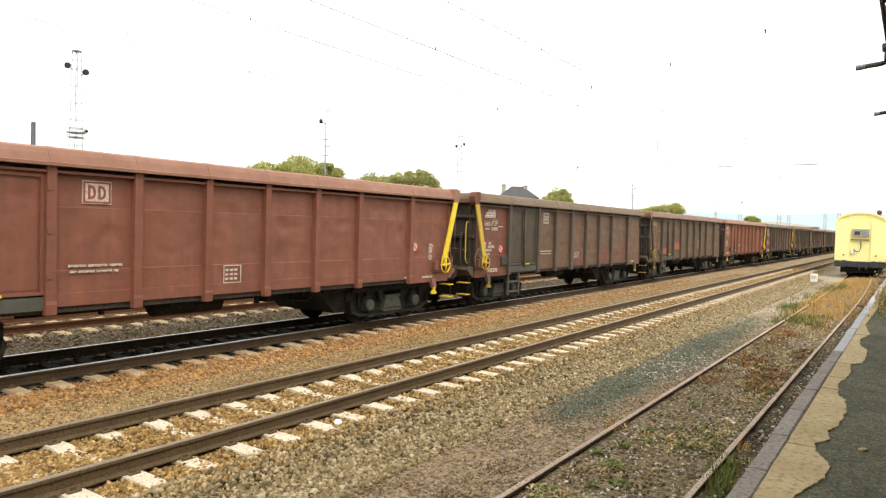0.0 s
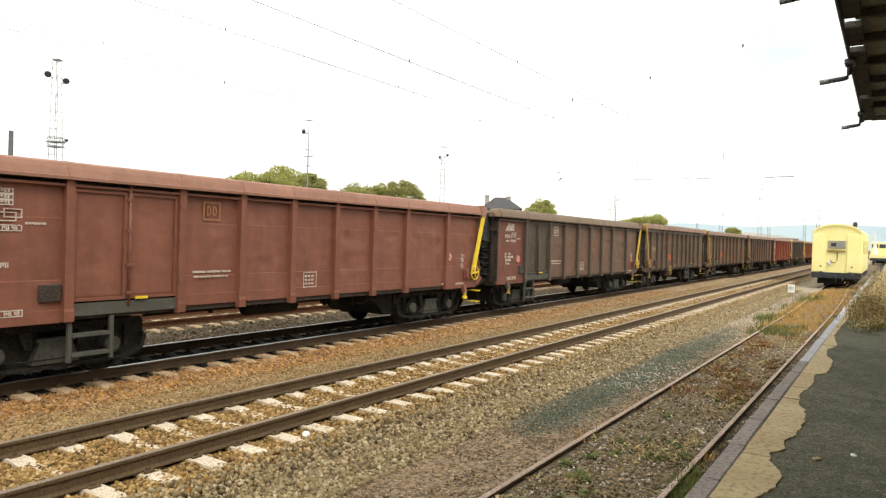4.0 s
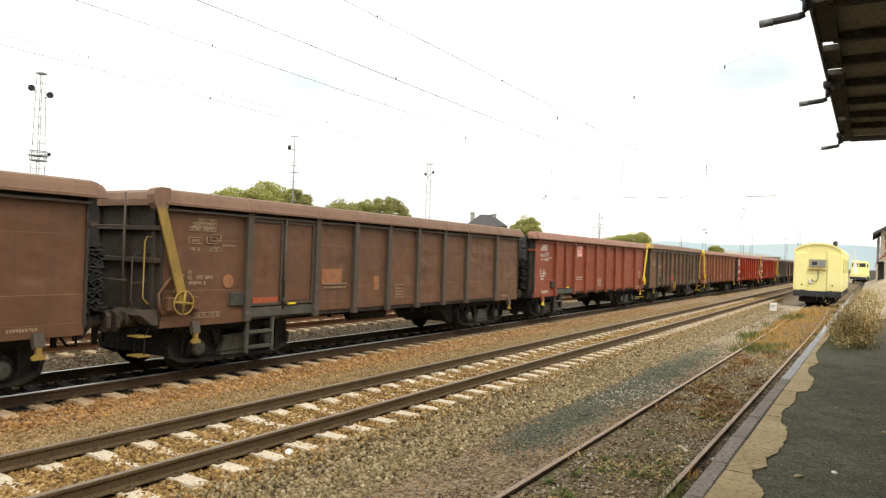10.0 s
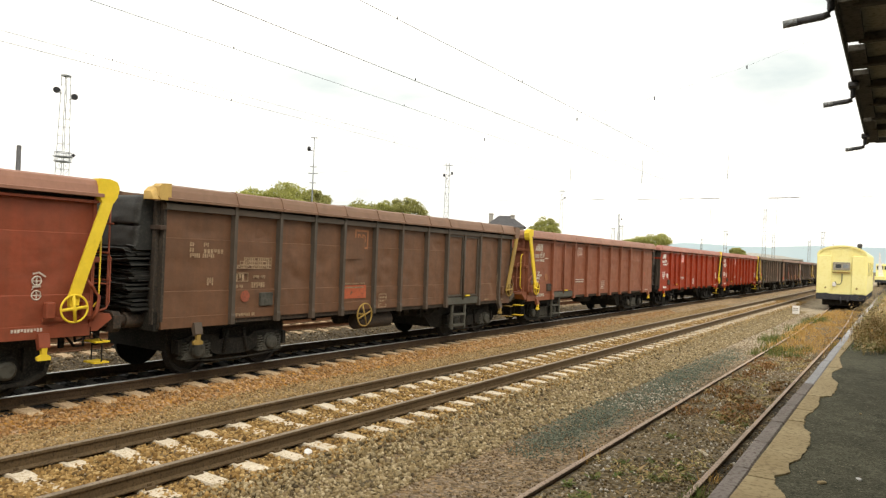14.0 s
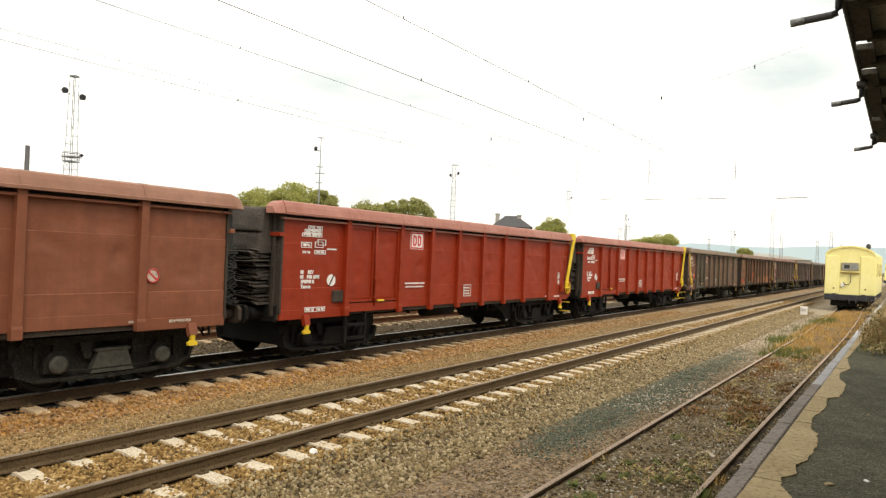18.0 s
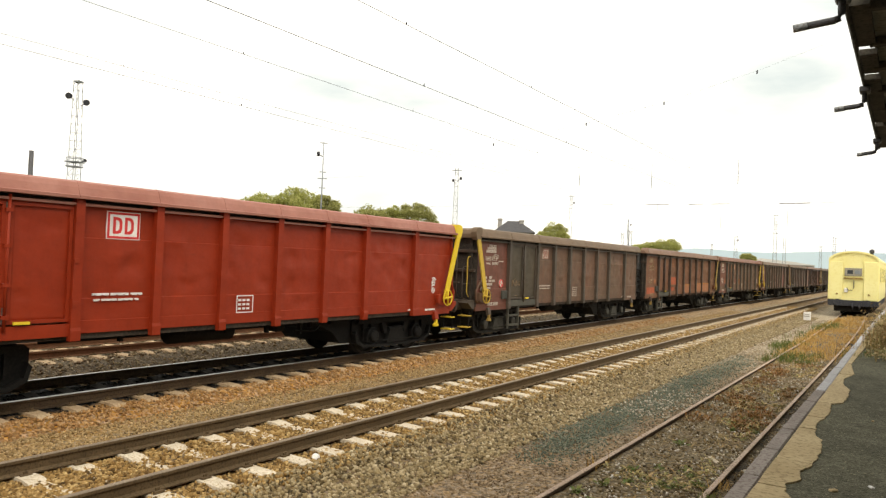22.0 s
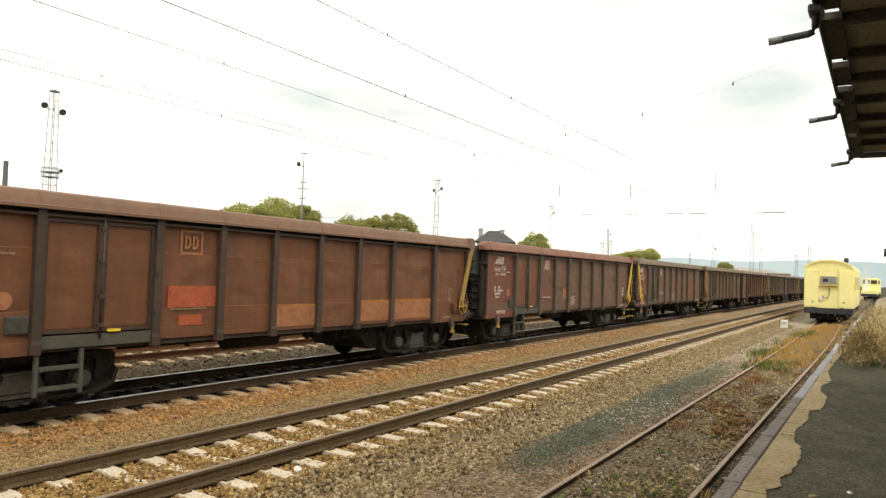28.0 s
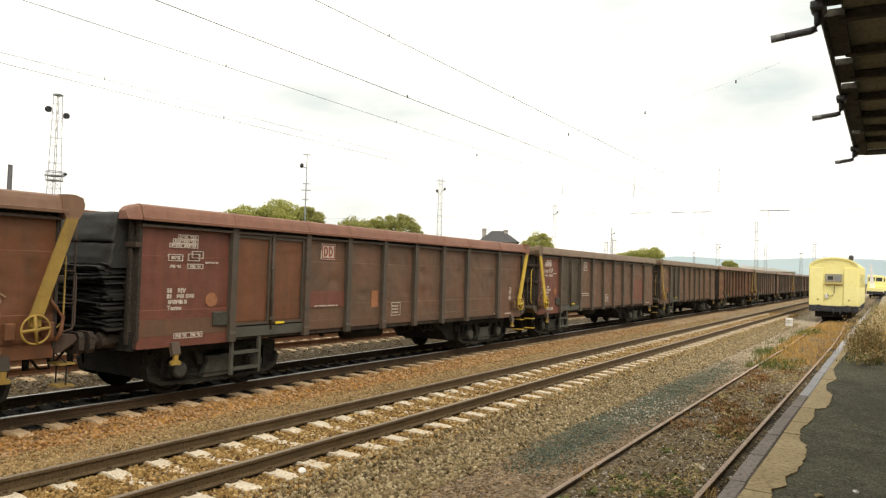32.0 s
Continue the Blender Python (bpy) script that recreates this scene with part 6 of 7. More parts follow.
        zc, rc = (1.72, 0.13) if kind == "long" else (1.44, 0.11)
        tube(bm, [(X - 0.02, a, zc), (X + 0.004, a, zc)], rc, 20)
        return bm
    if k not in (0, 3, 8):
        rs = part("round_sign", shared(("round_sign", kind), CLEAN_WHITE if paint is RED else WHITE if k in (1, 4, 13) else LOGO_OLD if kind != "long" else PALE_ORANGE, disc), None, w)
        if k in (1, 4, 13):
            def ban_ring():
                bm = bmesh.new()
                ring(bm, (X + 0.005, 1.52 - hm, 1.72), 0.115, 0.016, "x", 22, 4)
                prism(bm, [(1.44 - hm, 1.79), (1.46 - hm, 1.81), (1.60 - hm, 1.65), (1.58 - hm, 1.63)], "x", X + 0.004, X + 0.008)
                return bm
            part("red_ring", shared("ban_ring", LOGO_RED, ban_ring), None, rs)
    if paint is RED:
        def bar():
            bm = bmesh.new()
            prism(bm, [(1.44 - h, 1.62), (1.47 - h, 1.60), (1.60 - h, 1.82), (1.57 - h, 1.84)], "x", X + 0.004, X + 0.007)
            return bm
        part("sign_slash", shared("sign_slash", UNDER, bar), None, w)
    if paint in (RUST, OLDRED, DULLRED) or k == 1:
        def ban():
            bm = bmesh.new()
            tube(bm, [(X - 0.004, 12.88 - h, 1.83), (X + 0.004, 12.88 - h, 1.83)], 0.125, 22)
            return bm
        sg = part("warning_sign", shared(("warning_sign", kind), WHITE, ban), None, w, "round white sign with red ring")
        def slash():
            bm = bmesh.new()
            ring(bm, (X + 0.004, 12.88 - h, 1.83), 0.11, 0.013, "x", 22, 4)
            prism(bm, [(12.79 - h, 1.89), (12.81 - h, 1.91), (12.97 - h, 1.77), (12.95 - h, 1.75)], "x", X + 0.004, X + 0.008)
            return bm
        part("red_ring", shared(("red_ring", kind), LOGO_RED, slash), None, sg)
    if k == 13:
        bm = bmesh.new()
        for pts in (((2.22, 1.62), (2.26, 1.82), (2.30, 1.64), (2.36, 1.84)), ((2.42, 1.64), (2.43, 1.78)), ((2.50, 1.62), (2.51, 1.84), (2.50, 1.72), (2.60, 1.82)), ((2.51, 1.73), (2.60, 1.63)), ((2.66, 1.80), (2.66, 1.66), (2.74, 1.64), (2.75, 1.80)), ((2.40, 1.86), (2.46, 1.88)), ((2.44, 1.32), (2.60, 1.33), (2.62, 1.29))):
            tube(bm, [(WALL - 0.010, u - h, v) for u, v in pts], 0.008, 4)
        part("scrawl", bm, DULL_WHITE, w, "faded chalk scrawl")["kind"] = "stuff"
    if kind == "long" and letters is not DULL_WHITE:
        for text, y2, z2, s2 in (("RIV", 0.78, 1.86, 0.115), ("Tamns", 0.58, 1.56, 0.11)):
            part("lettering", WORDS.setdefault((text, lm.name), words(text, s2, lm)), None, w).matrix_basis = pose(X + 0.004, y2 - h, z2, 90, 0, 90)
    if kind != "long":
        def cap():
            bm = bmesh.new()
            prism(bm, [(-0.03, 3.07), (0.17, 3.07), (0.20, 3.12), (0.19, 3.30), (0.15, 3.345), (-0.03, 3.355)], "x", WALL - 0.08, WALL + 0.13)
            return bm
        part("corner_cap", shared("corner_cap", CAP_YELLOW, cap), None, w, "worn yellow corner cap").matrix_basis = pose(0, -lever * h, lift) @ Matrix.Diagonal((1, -lever, 1, 1))
    for a, b, z1, z2, m2 in patches:
        bm = bmesh.new()
        box(bm, WALL - 0.07, skin(z1) + 0.008, a - h, b - h, z1, z2)
        part("paint_patch", bm, m2, w, "patch of repainted steel")
        if m2 is PALE_ORANGE and b - a > 1:
            bm = bmesh.new()
            box(bm, WALL - 0.06, skin(z1) + 0.011, a - h, b - h, z2 - 0.045, z2 - 0.002)
            part("paint_line", bm, ORANGE_LINE, w, "orange line along the patch")
    if kind != "long":
        wy = -1.32 if kind == "midi" else -0.55
        def tank():
            bm = bmesh.new()
            tube(bm, [(1.0, -0.35, 0.72), (1.0, -0.3, 0.72), (1.0, 0.95, 0.72), (1.0, 1.0, 0.72)], [0.14, 0.2, 0.2, 0.14], 16)
            return bm
        part("air_tank", shared("air_tank", UNDER, tank), None, w).location.y = wy
        def side_wheel():
            bm = bmesh.new()
            ring(bm, (WALL + 0.12, -0.55, 0.92), 0.26, 0.018, "x", 26, 6)
            for k2 in range(2):
                a = math.radians(20 + 90 * k2)
                tube(bm, [(WALL + 0.12, -0.55 - 0.25 * math.cos(a), 0.92 - 0.25 * math.sin(a)), (WALL + 0.12, -0.55 + 0.25 * math.cos(a), 0.92 + 0.25 * math.sin(a))], 0.018, 6)
            tube(bm, [(WALL - 0.1, -0.55, 0.92), (WALL + 0.14, -0.55, 0.92)], 0.03, 8)
            return bm
        part("side_handwheel", shared("side_handwheel", OCHRE, side_wheel), None, w, "spoked handwheel under the side").location.y = wy
    return w


WHEELS, WAGONS, WORDS = [], [], {}
PITCH, SHORT_PITCH = 15.74, 14.89


def build_train():
    liv = {"red": (RED, RED, RED_RIM, RED), "rust": (RUST, RUST, RUST_RIM, RUST), "brown": (BROWN, POST_DARK, BROWN_RIM, BROWN), "umber": (UMBER, POST_BLACK, BROWN_RIM, UMBER), "oldred": (OLDRED, OLDRED, RUST_RIM, OLDRED), "dullred": (DULLRED, DULLRED, RUST_RIM, DULLRED), "greybrown": (GREYBROWN, POST_DARK, BROWN_RIM, GREYBROWN), "dark": (DARK, POST_DARK, DARK_RIM, PLUM), "darkplain": (DARK, POST_DARK, DARK_RIM, DARK)}
    say = {"red": "bright red open freight wagon, freshly painted, yellow end lever", "rust": "faded red-brown open freight wagon with weathered rim", "brown": "grimy brown open freight wagon with faded lettering", "oldred": "dull old red open freight wagon with dented panels", "dullred": "chalky old red open freight wagon with dented panels", "greybrown": "grimy grey-brown open freight wagon with faded lettering", "umber": "grimy reddish-brown open freight wagon with orange sign patches",
           "dark": "dark grimy open freight wagon with rust-red end panel", "darkplain": "dark brown grimy open freight wagon"}
    rows = [
        ("long", "dullred", 1, YELLOW, WHITE, "new", ()),
        ("long", "dark", -1, WORN_YELLOW, WHITE, "pale", ((6.75, 7.9, 1.06, 1.32, PLUM), (9.43, 10.66, 1.15, 1.53, PLUM), (10.78, 12.59, 1.15, 1.55, PLUM))),
        ("long", "greybrown", -1, UNDER, DULL_WHITE, "", ((4.2, 5.15, 1.48, 1.85, ORANGE), (2.12, 2.88, 1.30, 1.56, ORANGE), (8.9, 9.2, 1.5, 2.0, PALE_ORANGE))),
        ("long", "dullred", 1, YELLOW, WHITE, "orange", ()),
        ("long", "dark", 1, WORN_YELLOW, WHITE, "pale", ((12.85, 13.9, 1.12, 1.75, PLUM),)),
        ("midi", "greybrown", -1, OCHRE, DULL_WHITE, "orange", ((4.2, 5.05, 1.45, 1.82, ORANGE),)),
        ("long", "brown", -1, OCHRE, DULL_WHITE, "orange", ((4.22, 5.26, 1.52, 1.92, ORANGE), (5.45, 6.5, 1.12, 1.55, BROWN))),
        ("long", "brown", -1, OCHRE, DULL_WHITE, "", ((4.2, 4.9, 1.62, 1.96, PALE_ORANGE), (2.15, 2.85, 1.24, 1.38, ORANGE), (6.12, 6.34, 1.45, 1.78, PALE_ORANGE))),
        ("long", "rust", 1, YELLOW, WHITE, "new", ()),
        ("short", "brown", 1, OCHRE, DULL_WHITE, "orange", ((4.72, 5.5, 1.3, 1.6, ORANGE), (4.75, 5.4, 2.2, 2.7, BROWN))),
        ("long", "oldred", -1, YELLOW, WHITE, "new", ()),
        ("long", "red", 1, YELLOW, CLEAN_WHITE, "new", ()),
        ("long", "red", 1, YELLOW, CLEAN_WHITE, "new", ()),
        ("long", "dark", -1, WORN_YELLOW, WHITE, "new", ()),
        ("long", "umber", 1, OCHRE, DULL_WHITE, "orange", ((6.75, 7.95, 1.1, 1.55, PALE_ORANGE), (9.45, 10.65, 1.1, 1.6, PALE_ORANGE), (10.8, 12.55, 1.1, 1.6, PALE_ORANGE), (4.22, 5.24, 1.56, 1.94, ORANGE), (0.30, 1.45, 1.12, 1.44, ORANGE), (4.45, 4.95, 1.24, 1.42, ORANGE))),
        ("long", "dark", 1, WORN_YELLOW, WHITE, "new", ((6.25, 6.5, 1.45, 1.85, PALE_ORANGE), (4.1, 5.25, 1.5, 1.85, PLUM), (0.06, 1.9, 1.12, 1.40, DARK))),
        ("long", "dark", -1, WORN_YELLOW, WHITE, "pale", ((10.8, 12.5, 1.2, 2.2, PLUM),)),
        ("long", "darkplain", -1, OCHRE, DULL_WHITE, "", ()),
        ("long", "umber", 1, OCHRE, DULL_WHITE, "", ()),
    ]
    far = ["darkplain", "brown", "darkplain", "dark", "darkplain", "umber", "darkplain"]
    y, before = 8.375, "long"
    for k in range(len(rows) + len(far)):
        if k < len(rows):
            kind, lv, lever, lm, letters, logo, patches = rows[k]
        else:
            kind, lv, lever, lm, letters, logo, patches = "long", far[k - len(rows)], (-1 if k % 2 else 1), OCHRE, DULL_WHITE, "", ()
        if k:
            y += PITCH if kind == before else SHORT_PITCH
        before = kind
        w = wagon(k, 0, kind, *liv[lv], lever, lm, letters, logo, patches, k < 18, TARP_GREY if lv == "red" else TARP, say[lv])
        WAGONS.append((w, y + {3: 0.06, 8: 0.05}.get(k, 0.0)))


build_train()

# ---- yellow track machine on the siding ----
VYELLOW = mat("machine_yellow", (0.88, 0.80, 0.33), (0.92, 0.85, 0.40), (0.86, 0.77, 0.32), 0.8, 7, 0.5, 0, 0.05)
VDARK = mat("machine_black", (0.03, 0.033, 0.045), (0.05, 0.052, 0.06), (0.08, 0.075, 0.07), 3, 20, 0.7)
GLASS = mat("dark_window_glass", (0.03, 0.035, 0.04), (0.05, 0.055, 0.06), None, 3, 20, 0.15, 0, 0.02)
STEEL = mat("galvanised_steel", (0.21, 0.235, 0.25), (0.29, 0.315, 0.33), (0.17, 0.17, 0.17), 3, 30, 0.6, 0.2)
GREYBOX = mat("grey_fitting", (0.30, 0.28, 0.22), (0.40, 0.37, 0.30), (0.2, 0.18, 0.14), 3, 30, 0.7)
MX, MY = -3.25, 56.0


def track_machine():
    t = thing("track_machine", "yellow railway maintenance coach with black underframe, parked on the siding", "rail vehicle", at=pose(MX, MY, SIDE_Z))
    w, z0, z1, top = 1.52, 1.03, 3.75, 4.42
    L = 15.0
    arc = [(w * math.cos(a), z1 + (top - z1) * math.sin(a)) for a in (math.pi * k / 14 for k in range(15))]
    bm = bmesh.new(); prism(bm, [(-w, z0), (w, z0)] + arc, "y", 0.0, L)
    part("body", bm, VYELLOW, t)
    bm = bmesh.new()
    for a, b in ((-w + 0.02, -0.62), (0.62, w - 0.02)):
        box(bm, a, b, -0.09, 0.0, z0 + 0.02, z1 - 0.05, 0, 0.03)
    part("front_panel", bm, VYELLOW, t)
    bm = bmesh.new(); prism(bm, [(x * 1.01, z) for x, z in arc] + [(x * 0.96, z - 0.10) for x, z in arc[::-1]], "y", -0.12, L + 0.05)
    part("roof", bm, VYELLOW, t)
    for x in (-0.62, 0.0, 0.62):
        bm = bmesh.new(); box(bm, x - 0.025, x + 0.025, -0.13, -0.10, z1 - 0.1, top - 0.07 - abs(x) * 0.2)
        part("seam", bm, VYELLOW, t)
    bm = bmesh.new(); box(bm, -0.52, 0.52, -0.10, -0.02, 2.70, 3.25, 0, 0.02)
    win = part("front_window", bm, GREYBOX, t, "grey framed end window")
    bm = bmesh.new(); box(bm, -0.36, -0.02, -0.115, -0.10, 2.84, 3.10)
    part("pane", bm, GLASS, win)
    bm = bmesh.new(); box(bm, 0.08, 0.42, -0.112, -0.10, 2.84, 3.10)
    part("vent", bm, STEEL, win)
    bm = bmesh.new(); box(bm, -0.55, 0.55, -0.16, -0.02, 2.50, 2.58)
    part("ledge", bm, OCHRE, t)
    bm = bmesh.new(); tube(bm, [(0.05, -0.12, 2.45), (0.05, -0.14, 1.9), (-0.05, -0.14, 1.72), (-0.28, -0.14, 1.72), (-0.36, -0.12, 1.9)], 0.03, 6)
    part("hose", bm, VDARK, t)
    bm = bmesh.new(); box(bm, -0.52, -0.30, -0.13, -0.02, 1.55, 1.85, 0, 0.03)
    part("lamp_box", bm, CLEAN_WHITE, t)
    for x in (-0.95, 0.95):
        bm = bmesh.new(); tube(bm, [(x, -0.09, 1.45), (x, -0.13, 1.45)], 0.06, 14)
        part("marker_lamp", bm, OCHRE, t)
    bm = bmesh.new(); box(bm, -w + 0.02, w - 0.02, -0.10, L, 0.62, z0 - 0.005, 0, 0.02)
    part("buffer_beam", bm, VDARK, t, "black underframe beam")
    for x in (-0.875, 0.875):
        bm = bmesh.new(); tube(bm, [(x, -0.1, 0.86), (x, -0.5, 0.86), (x, -0.5, 0.86), (x, -0.58, 0.86)], [0.1, 0.1, 0.24, 0.22], 18)
        part("buffer", bm, VDARK, t)
    bm = bmesh.new(); tube(bm, [(0, -0.1, 0.8), (0, -0.35, 0.78), (0.05, -0.38, 0.4)], 0.04, 6); tube(bm, [(0.4, -0.1, 0.7), (0.42, -0.3, 0.45), (0.5, -0.2, 0.62)], 0.03, 6)
    part("coupling", bm, VDARK, t)
    # dark box added to stand for the shade beneath the machine
    bm = bmesh.new(); box(bm, -1.15, 1.15, 0.35, L - 0.4, 0.22, 0.615, 0, 0.03)
    part("underframe", bm, SOOT, t)
    for y in (2.6, 12.4):
        bg = part("bogie", shared("bogie", SOOT, bogie_side_bm), None, t); bg.location.y = y
        part("side_frame", shared("bogie", SOOT, bogie_side_bm), None, bg).matrix_basis = pose(0, 0, 0, 0, 0, 180)
        for q in (-0.9, 0.9):
            part("wheelset", shared("wheelset", TYRE, wheelset_bm), None, bg).location = (0, q, 0.46)
    for x in (-1, 1):
        for k in range(5):
            bm = bmesh.new(); a, b = sorted((x * w, x * (w + 0.015))); box(bm, a, b, 1.2 + 2.7 * k, 2.5 + 2.7 * k, 2.35, 3.3)
            wd = part("side_window", bm, GLASS, t)
            bm = bmesh.new(); a, b = sorted((x * (w + 0.001), x * (w + 0.03)))
            for u0, u1, v0, v1 in ((1.1, 2.6, 2.27, 2.35), (1.1, 2.6, 3.3, 3.38), (1.1, 1.2, 2.35, 3.3), (2.5, 2.6, 2.35, 3.3)):
                box(bm, a, b, u0 + 2.7 * k, u1 + 2.7 * k, v0, v1)
            part("window_frame", bm, VYELLOW, wd)
    bm = bmesh.new(); tube(bm, [(1.0, 1.2, 4.05), (1.0, 1.2, 4.45)], 0.12, 12); bmesh.ops.create_icosphere(bm, subdivisions=2, radius=0.17, matrix=Matrix.Translation((1.0, 1.2, 4.45)))
    part("roof_lamp", bm, VDARK, t)


track_machine()


def crane_wagon(x, y, jib_top):
    t = thing("crane_wagon", "yellow rail crane vehicle parked beyond the maintenance coach", "rail vehicle", "parked crane vehicles", at=pose(x, y, SIDE_Z))
    bm = bmesh.new(); box(bm, -1.35, 1.35, 0, 9, 0.9, 1.9, 0, 0.06); part("chassis", bm, VYELLOW, t)
    bm = bmesh.new(); box(bm, -1.3, 1.3, 4.5, 7.2, 1.9, 4.2, 0, 0.12); cb = part("cab", bm, VYELLOW, t)
    bm = bmesh.new(); box(bm, -1.1, -0.1, 4.44, 4.5, 3.1, 3.8); box(bm, 0.1, 1.1, 4.44, 4.5, 3.1, 3.8); part("windscreen", bm, GLASS, cb)
    bm = bmesh.new(); prism(bm, [(-0.85, 1.9), (0.05, 1.9), (-0.25, 3.4), (-0.6, jib_top), (-0.8, jib_top)], "y", 1.5, 2.2); part("jib", bm, CLEAN_WHITE, t, "pale upright jib")
    bm = bmesh.new(); box(bm, -1.3, 1.3, -0.15, 0.0, 0.75, 1.25, 0, 0.03); part("buffer_beam", bm, VDARK, t)
    for y in (1.6, 7.4):
        bg = part("bogie", shared("bogie", SOOT, bogie_side_bm), None, t); bg.location.y = y
        for q in (-0.9, 0.9):
            part("wheelset", shared("wheelset", TYRE, wheelset_bm), None, bg).location = (0, q, 0.46)


crane_wagon(-2.1, 150, 6.2)
crane_wagon(-1.75, 168, 4.6)


def marker_board():
    t = thing("marker_board", "small white trackside marker board on a stub post", "marker", at=pose(-5.2, 48.5, -0.43))
    bm = bmesh.new(); box(bm, -0.19, 0.19, -0.10, 0.10, 0.0, 0.52, 0, 0.02); part("block", bm, CLEAN_WHITE, t)
    bm = bmesh.new()
    for z in (0.24, 0.34):
        box(bm, -0.13, 0.13, -0.106, -0.101, z, z + 0.04)
    part("lettering", bm, GREYBOX, t)


marker_board()

# ---- masts and wires ----
def lattice(parent, z0, z1, w0, w1, panels, r=0.05, name="leg"):
    """Four legs that taper, with horizontal rungs and diagonals, each side its own brace."""
    for sx in (-1, 1):
        for sy in (-1, 1):
            bm = bmesh.new(); tube(bm, [(sx * w0, sy * w0, z0), (sx * w1, sy * w1, z1)], r, 5); part("leg", bm, STEEL, parent)
    for side in range(4):
        bm = bmesh.new()
        for k in range(panels):
            a, b = k / panels, (k + 1) / panels
            wa, wb, za, zb = w0 + (w1 - w0) * a, w0 + (w1 - w0) * b, z0 + (z1 - z0) * a, z0 + (z1 - z0) * b
            c = [(-wa, -wa), (wa, -wa), (wa, wa), (-wa, wa)]
            d = [(-wb, -wb), (wb, -wb), (wb, wb), (-wb, wb)]
            p, q = side, (side + 1) % 4
            tube(bm, [(*c[p], za), (*c[q], za)], r * 0.5, 4)
            tube(bm, [(*(c[p] if k % 2 else c[q]), za), (*(d[q] if k % 2 else d[p]), zb)], r * 0.5, 4)
        part("bracing", bm, STEEL, parent)["kind"] = "stuff"


def polar(az, r):
    return -r * math.sin(radians(az)), r * math.cos(radians(az))


def flood_tower():
    x, y = polar(61.55, 100)
    t = thing("floodlight_tower", "galvanised lattice floodlight tower with service platform", "tower", at=pose(x, y, -0.5, 0, 0, 25))
    lattice(t, 0, 23.2, 0.72, 0.36, 22, 0.04)
    for z, w in ((12.5, 0.72), (13.1, 0.82)):
        bm = bmesh.new(); box(bm, -w, w, -w, w, z, z + 0.12); part("service_platform", bm, STEEL, t)
    bm = bmesh.new(); ring(bm, (0, 0, 13.7), 0.98, 0.03, "z", 16, 4)
    rl = part("railing", bm, STEEL, t)
    for k in range(12):
        a = 2 * math.pi * k / 12
        bm = bmesh.new(); tube(bm, [(0.95 * math.cos(a), 0.95 * math.sin(a), 12.6), (0.98 * math.cos(a), 0.98 * math.sin(a), 13.7)], 0.025, 4)
        part("railing_post", bm, STEEL, rl)
    bm = bmesh.new(); box(bm, -0.42, 0.42, -0.42, 0.42, 23.2, 23.4); part("head_frame", bm, STEEL, t)
    ca, sa = math.cos(radians(61.65 - 25)), math.sin(radians(61.65 - 25))
    for s, dz in ((-1, 0.35), (1, -0.25)):
        bm = bmesh.new(); tube(bm, [(0.4 * s * ca, 0.4 * s * sa, 20.6 + dz), (0.95 * s * ca, 0.95 * s * sa, 20.9 + dz)], 0.05, 5); arm = part("lamp_arm", bm, VDARK, t)
        bm = bmesh.new(); tube(bm, [(1.0 * s * ca + 0.35 * sa, 1.0 * s * sa - 0.35 * ca, 21.0 + dz), (1.0 * s * ca, 1.0 * s * sa, 21.1 + dz)], [0.40, 0.30], 16); part("floodlight", bm, VDARK, arm, "dark round floodlight")
    bm = bmesh.new(); tube(bm, [(0.7, 0.3, 13.2), (1.1, 0.4, 13.4)], 0.05, 5); tube(bm, [(1.05, 0.35, 13.3), (1.2, 0.5, 13.55)], 0.2, 10); part("side_lamp", bm, VDARK, t)


flood_tower()


def lamp_pole():
    x, y = polar(43.62, 76)
    t = thing("lamp_pole", "slim steel mast with cross arms and a lamp", "mast", at=pose(x, y, -0.5, 0, 0, 43.6))
    bm = bmesh.new(); tube(bm, [(0, 0, 0), (0, 0, 8), (0, 0, 14.8)], [0.11, 0.08, 0.04], 8); part("pole", bm, STEEL, t)
    for z, w in ((14.7, 0.40), (11.6, 0.35), (10.9, 0.5), (9.9, 0.35)):
        bm = bmesh.new(); box(bm, -w, w, -0.05, 0.05, z, z + 0.08); part("cross_arm", bm, STEEL, t)
    bm = bmesh.new(); tube(bm, [(0, 0, 13.3), (-0.5, 0, 13.45)], 0.04, 5); tube(bm, [(-0.52, -0.1, 13.4), (-0.52, 0.1, 13.7)], 0.18, 10); part("lamp", bm, VDARK, t)


lamp_pole()


def light_mast(az, r, elev_top, w, panels, arms, lamps=1, z_eye=2.39):
    x, y = polar(az, r)
    h = z_eye + r * math.tan(radians(elev_top)) + 0.5
    t = thing("lattice_mast", "slender galvanised lattice mast beyond the tracks", "mast", "lattice masts", at=pose(x, y, -0.5, 0, 0, az))
    lattice(t, 0, h, w, w * 0.55, panels, 0.036 if r < 160 else 0.055)
    for k in range(arms):
        z = h - 0.4 - k * h * 0.13
        a = w * (1.7 if k % 2 == 0 else 1.3)
        bm = bmesh.new(); box(bm, -a, a, -0.05, 0.05, z, z + 0.1); part("cross_arm", bm, STEEL, t)
    for k in range(lamps):
        z = h * (0.9 - 0.02 * k)
        bm = bmesh.new(); tube(bm, [(0, 0, z - 0.4), (0.6 - 1.1 * k, -0.2, z)], 0.04, 5); tube(bm, [(0.6 - 1.1 * k, -0.4, z), (0.6 - 1.1 * k, 0.0, z + 0.2)], 0.17, 10); part("lamp", bm, VDARK, t)


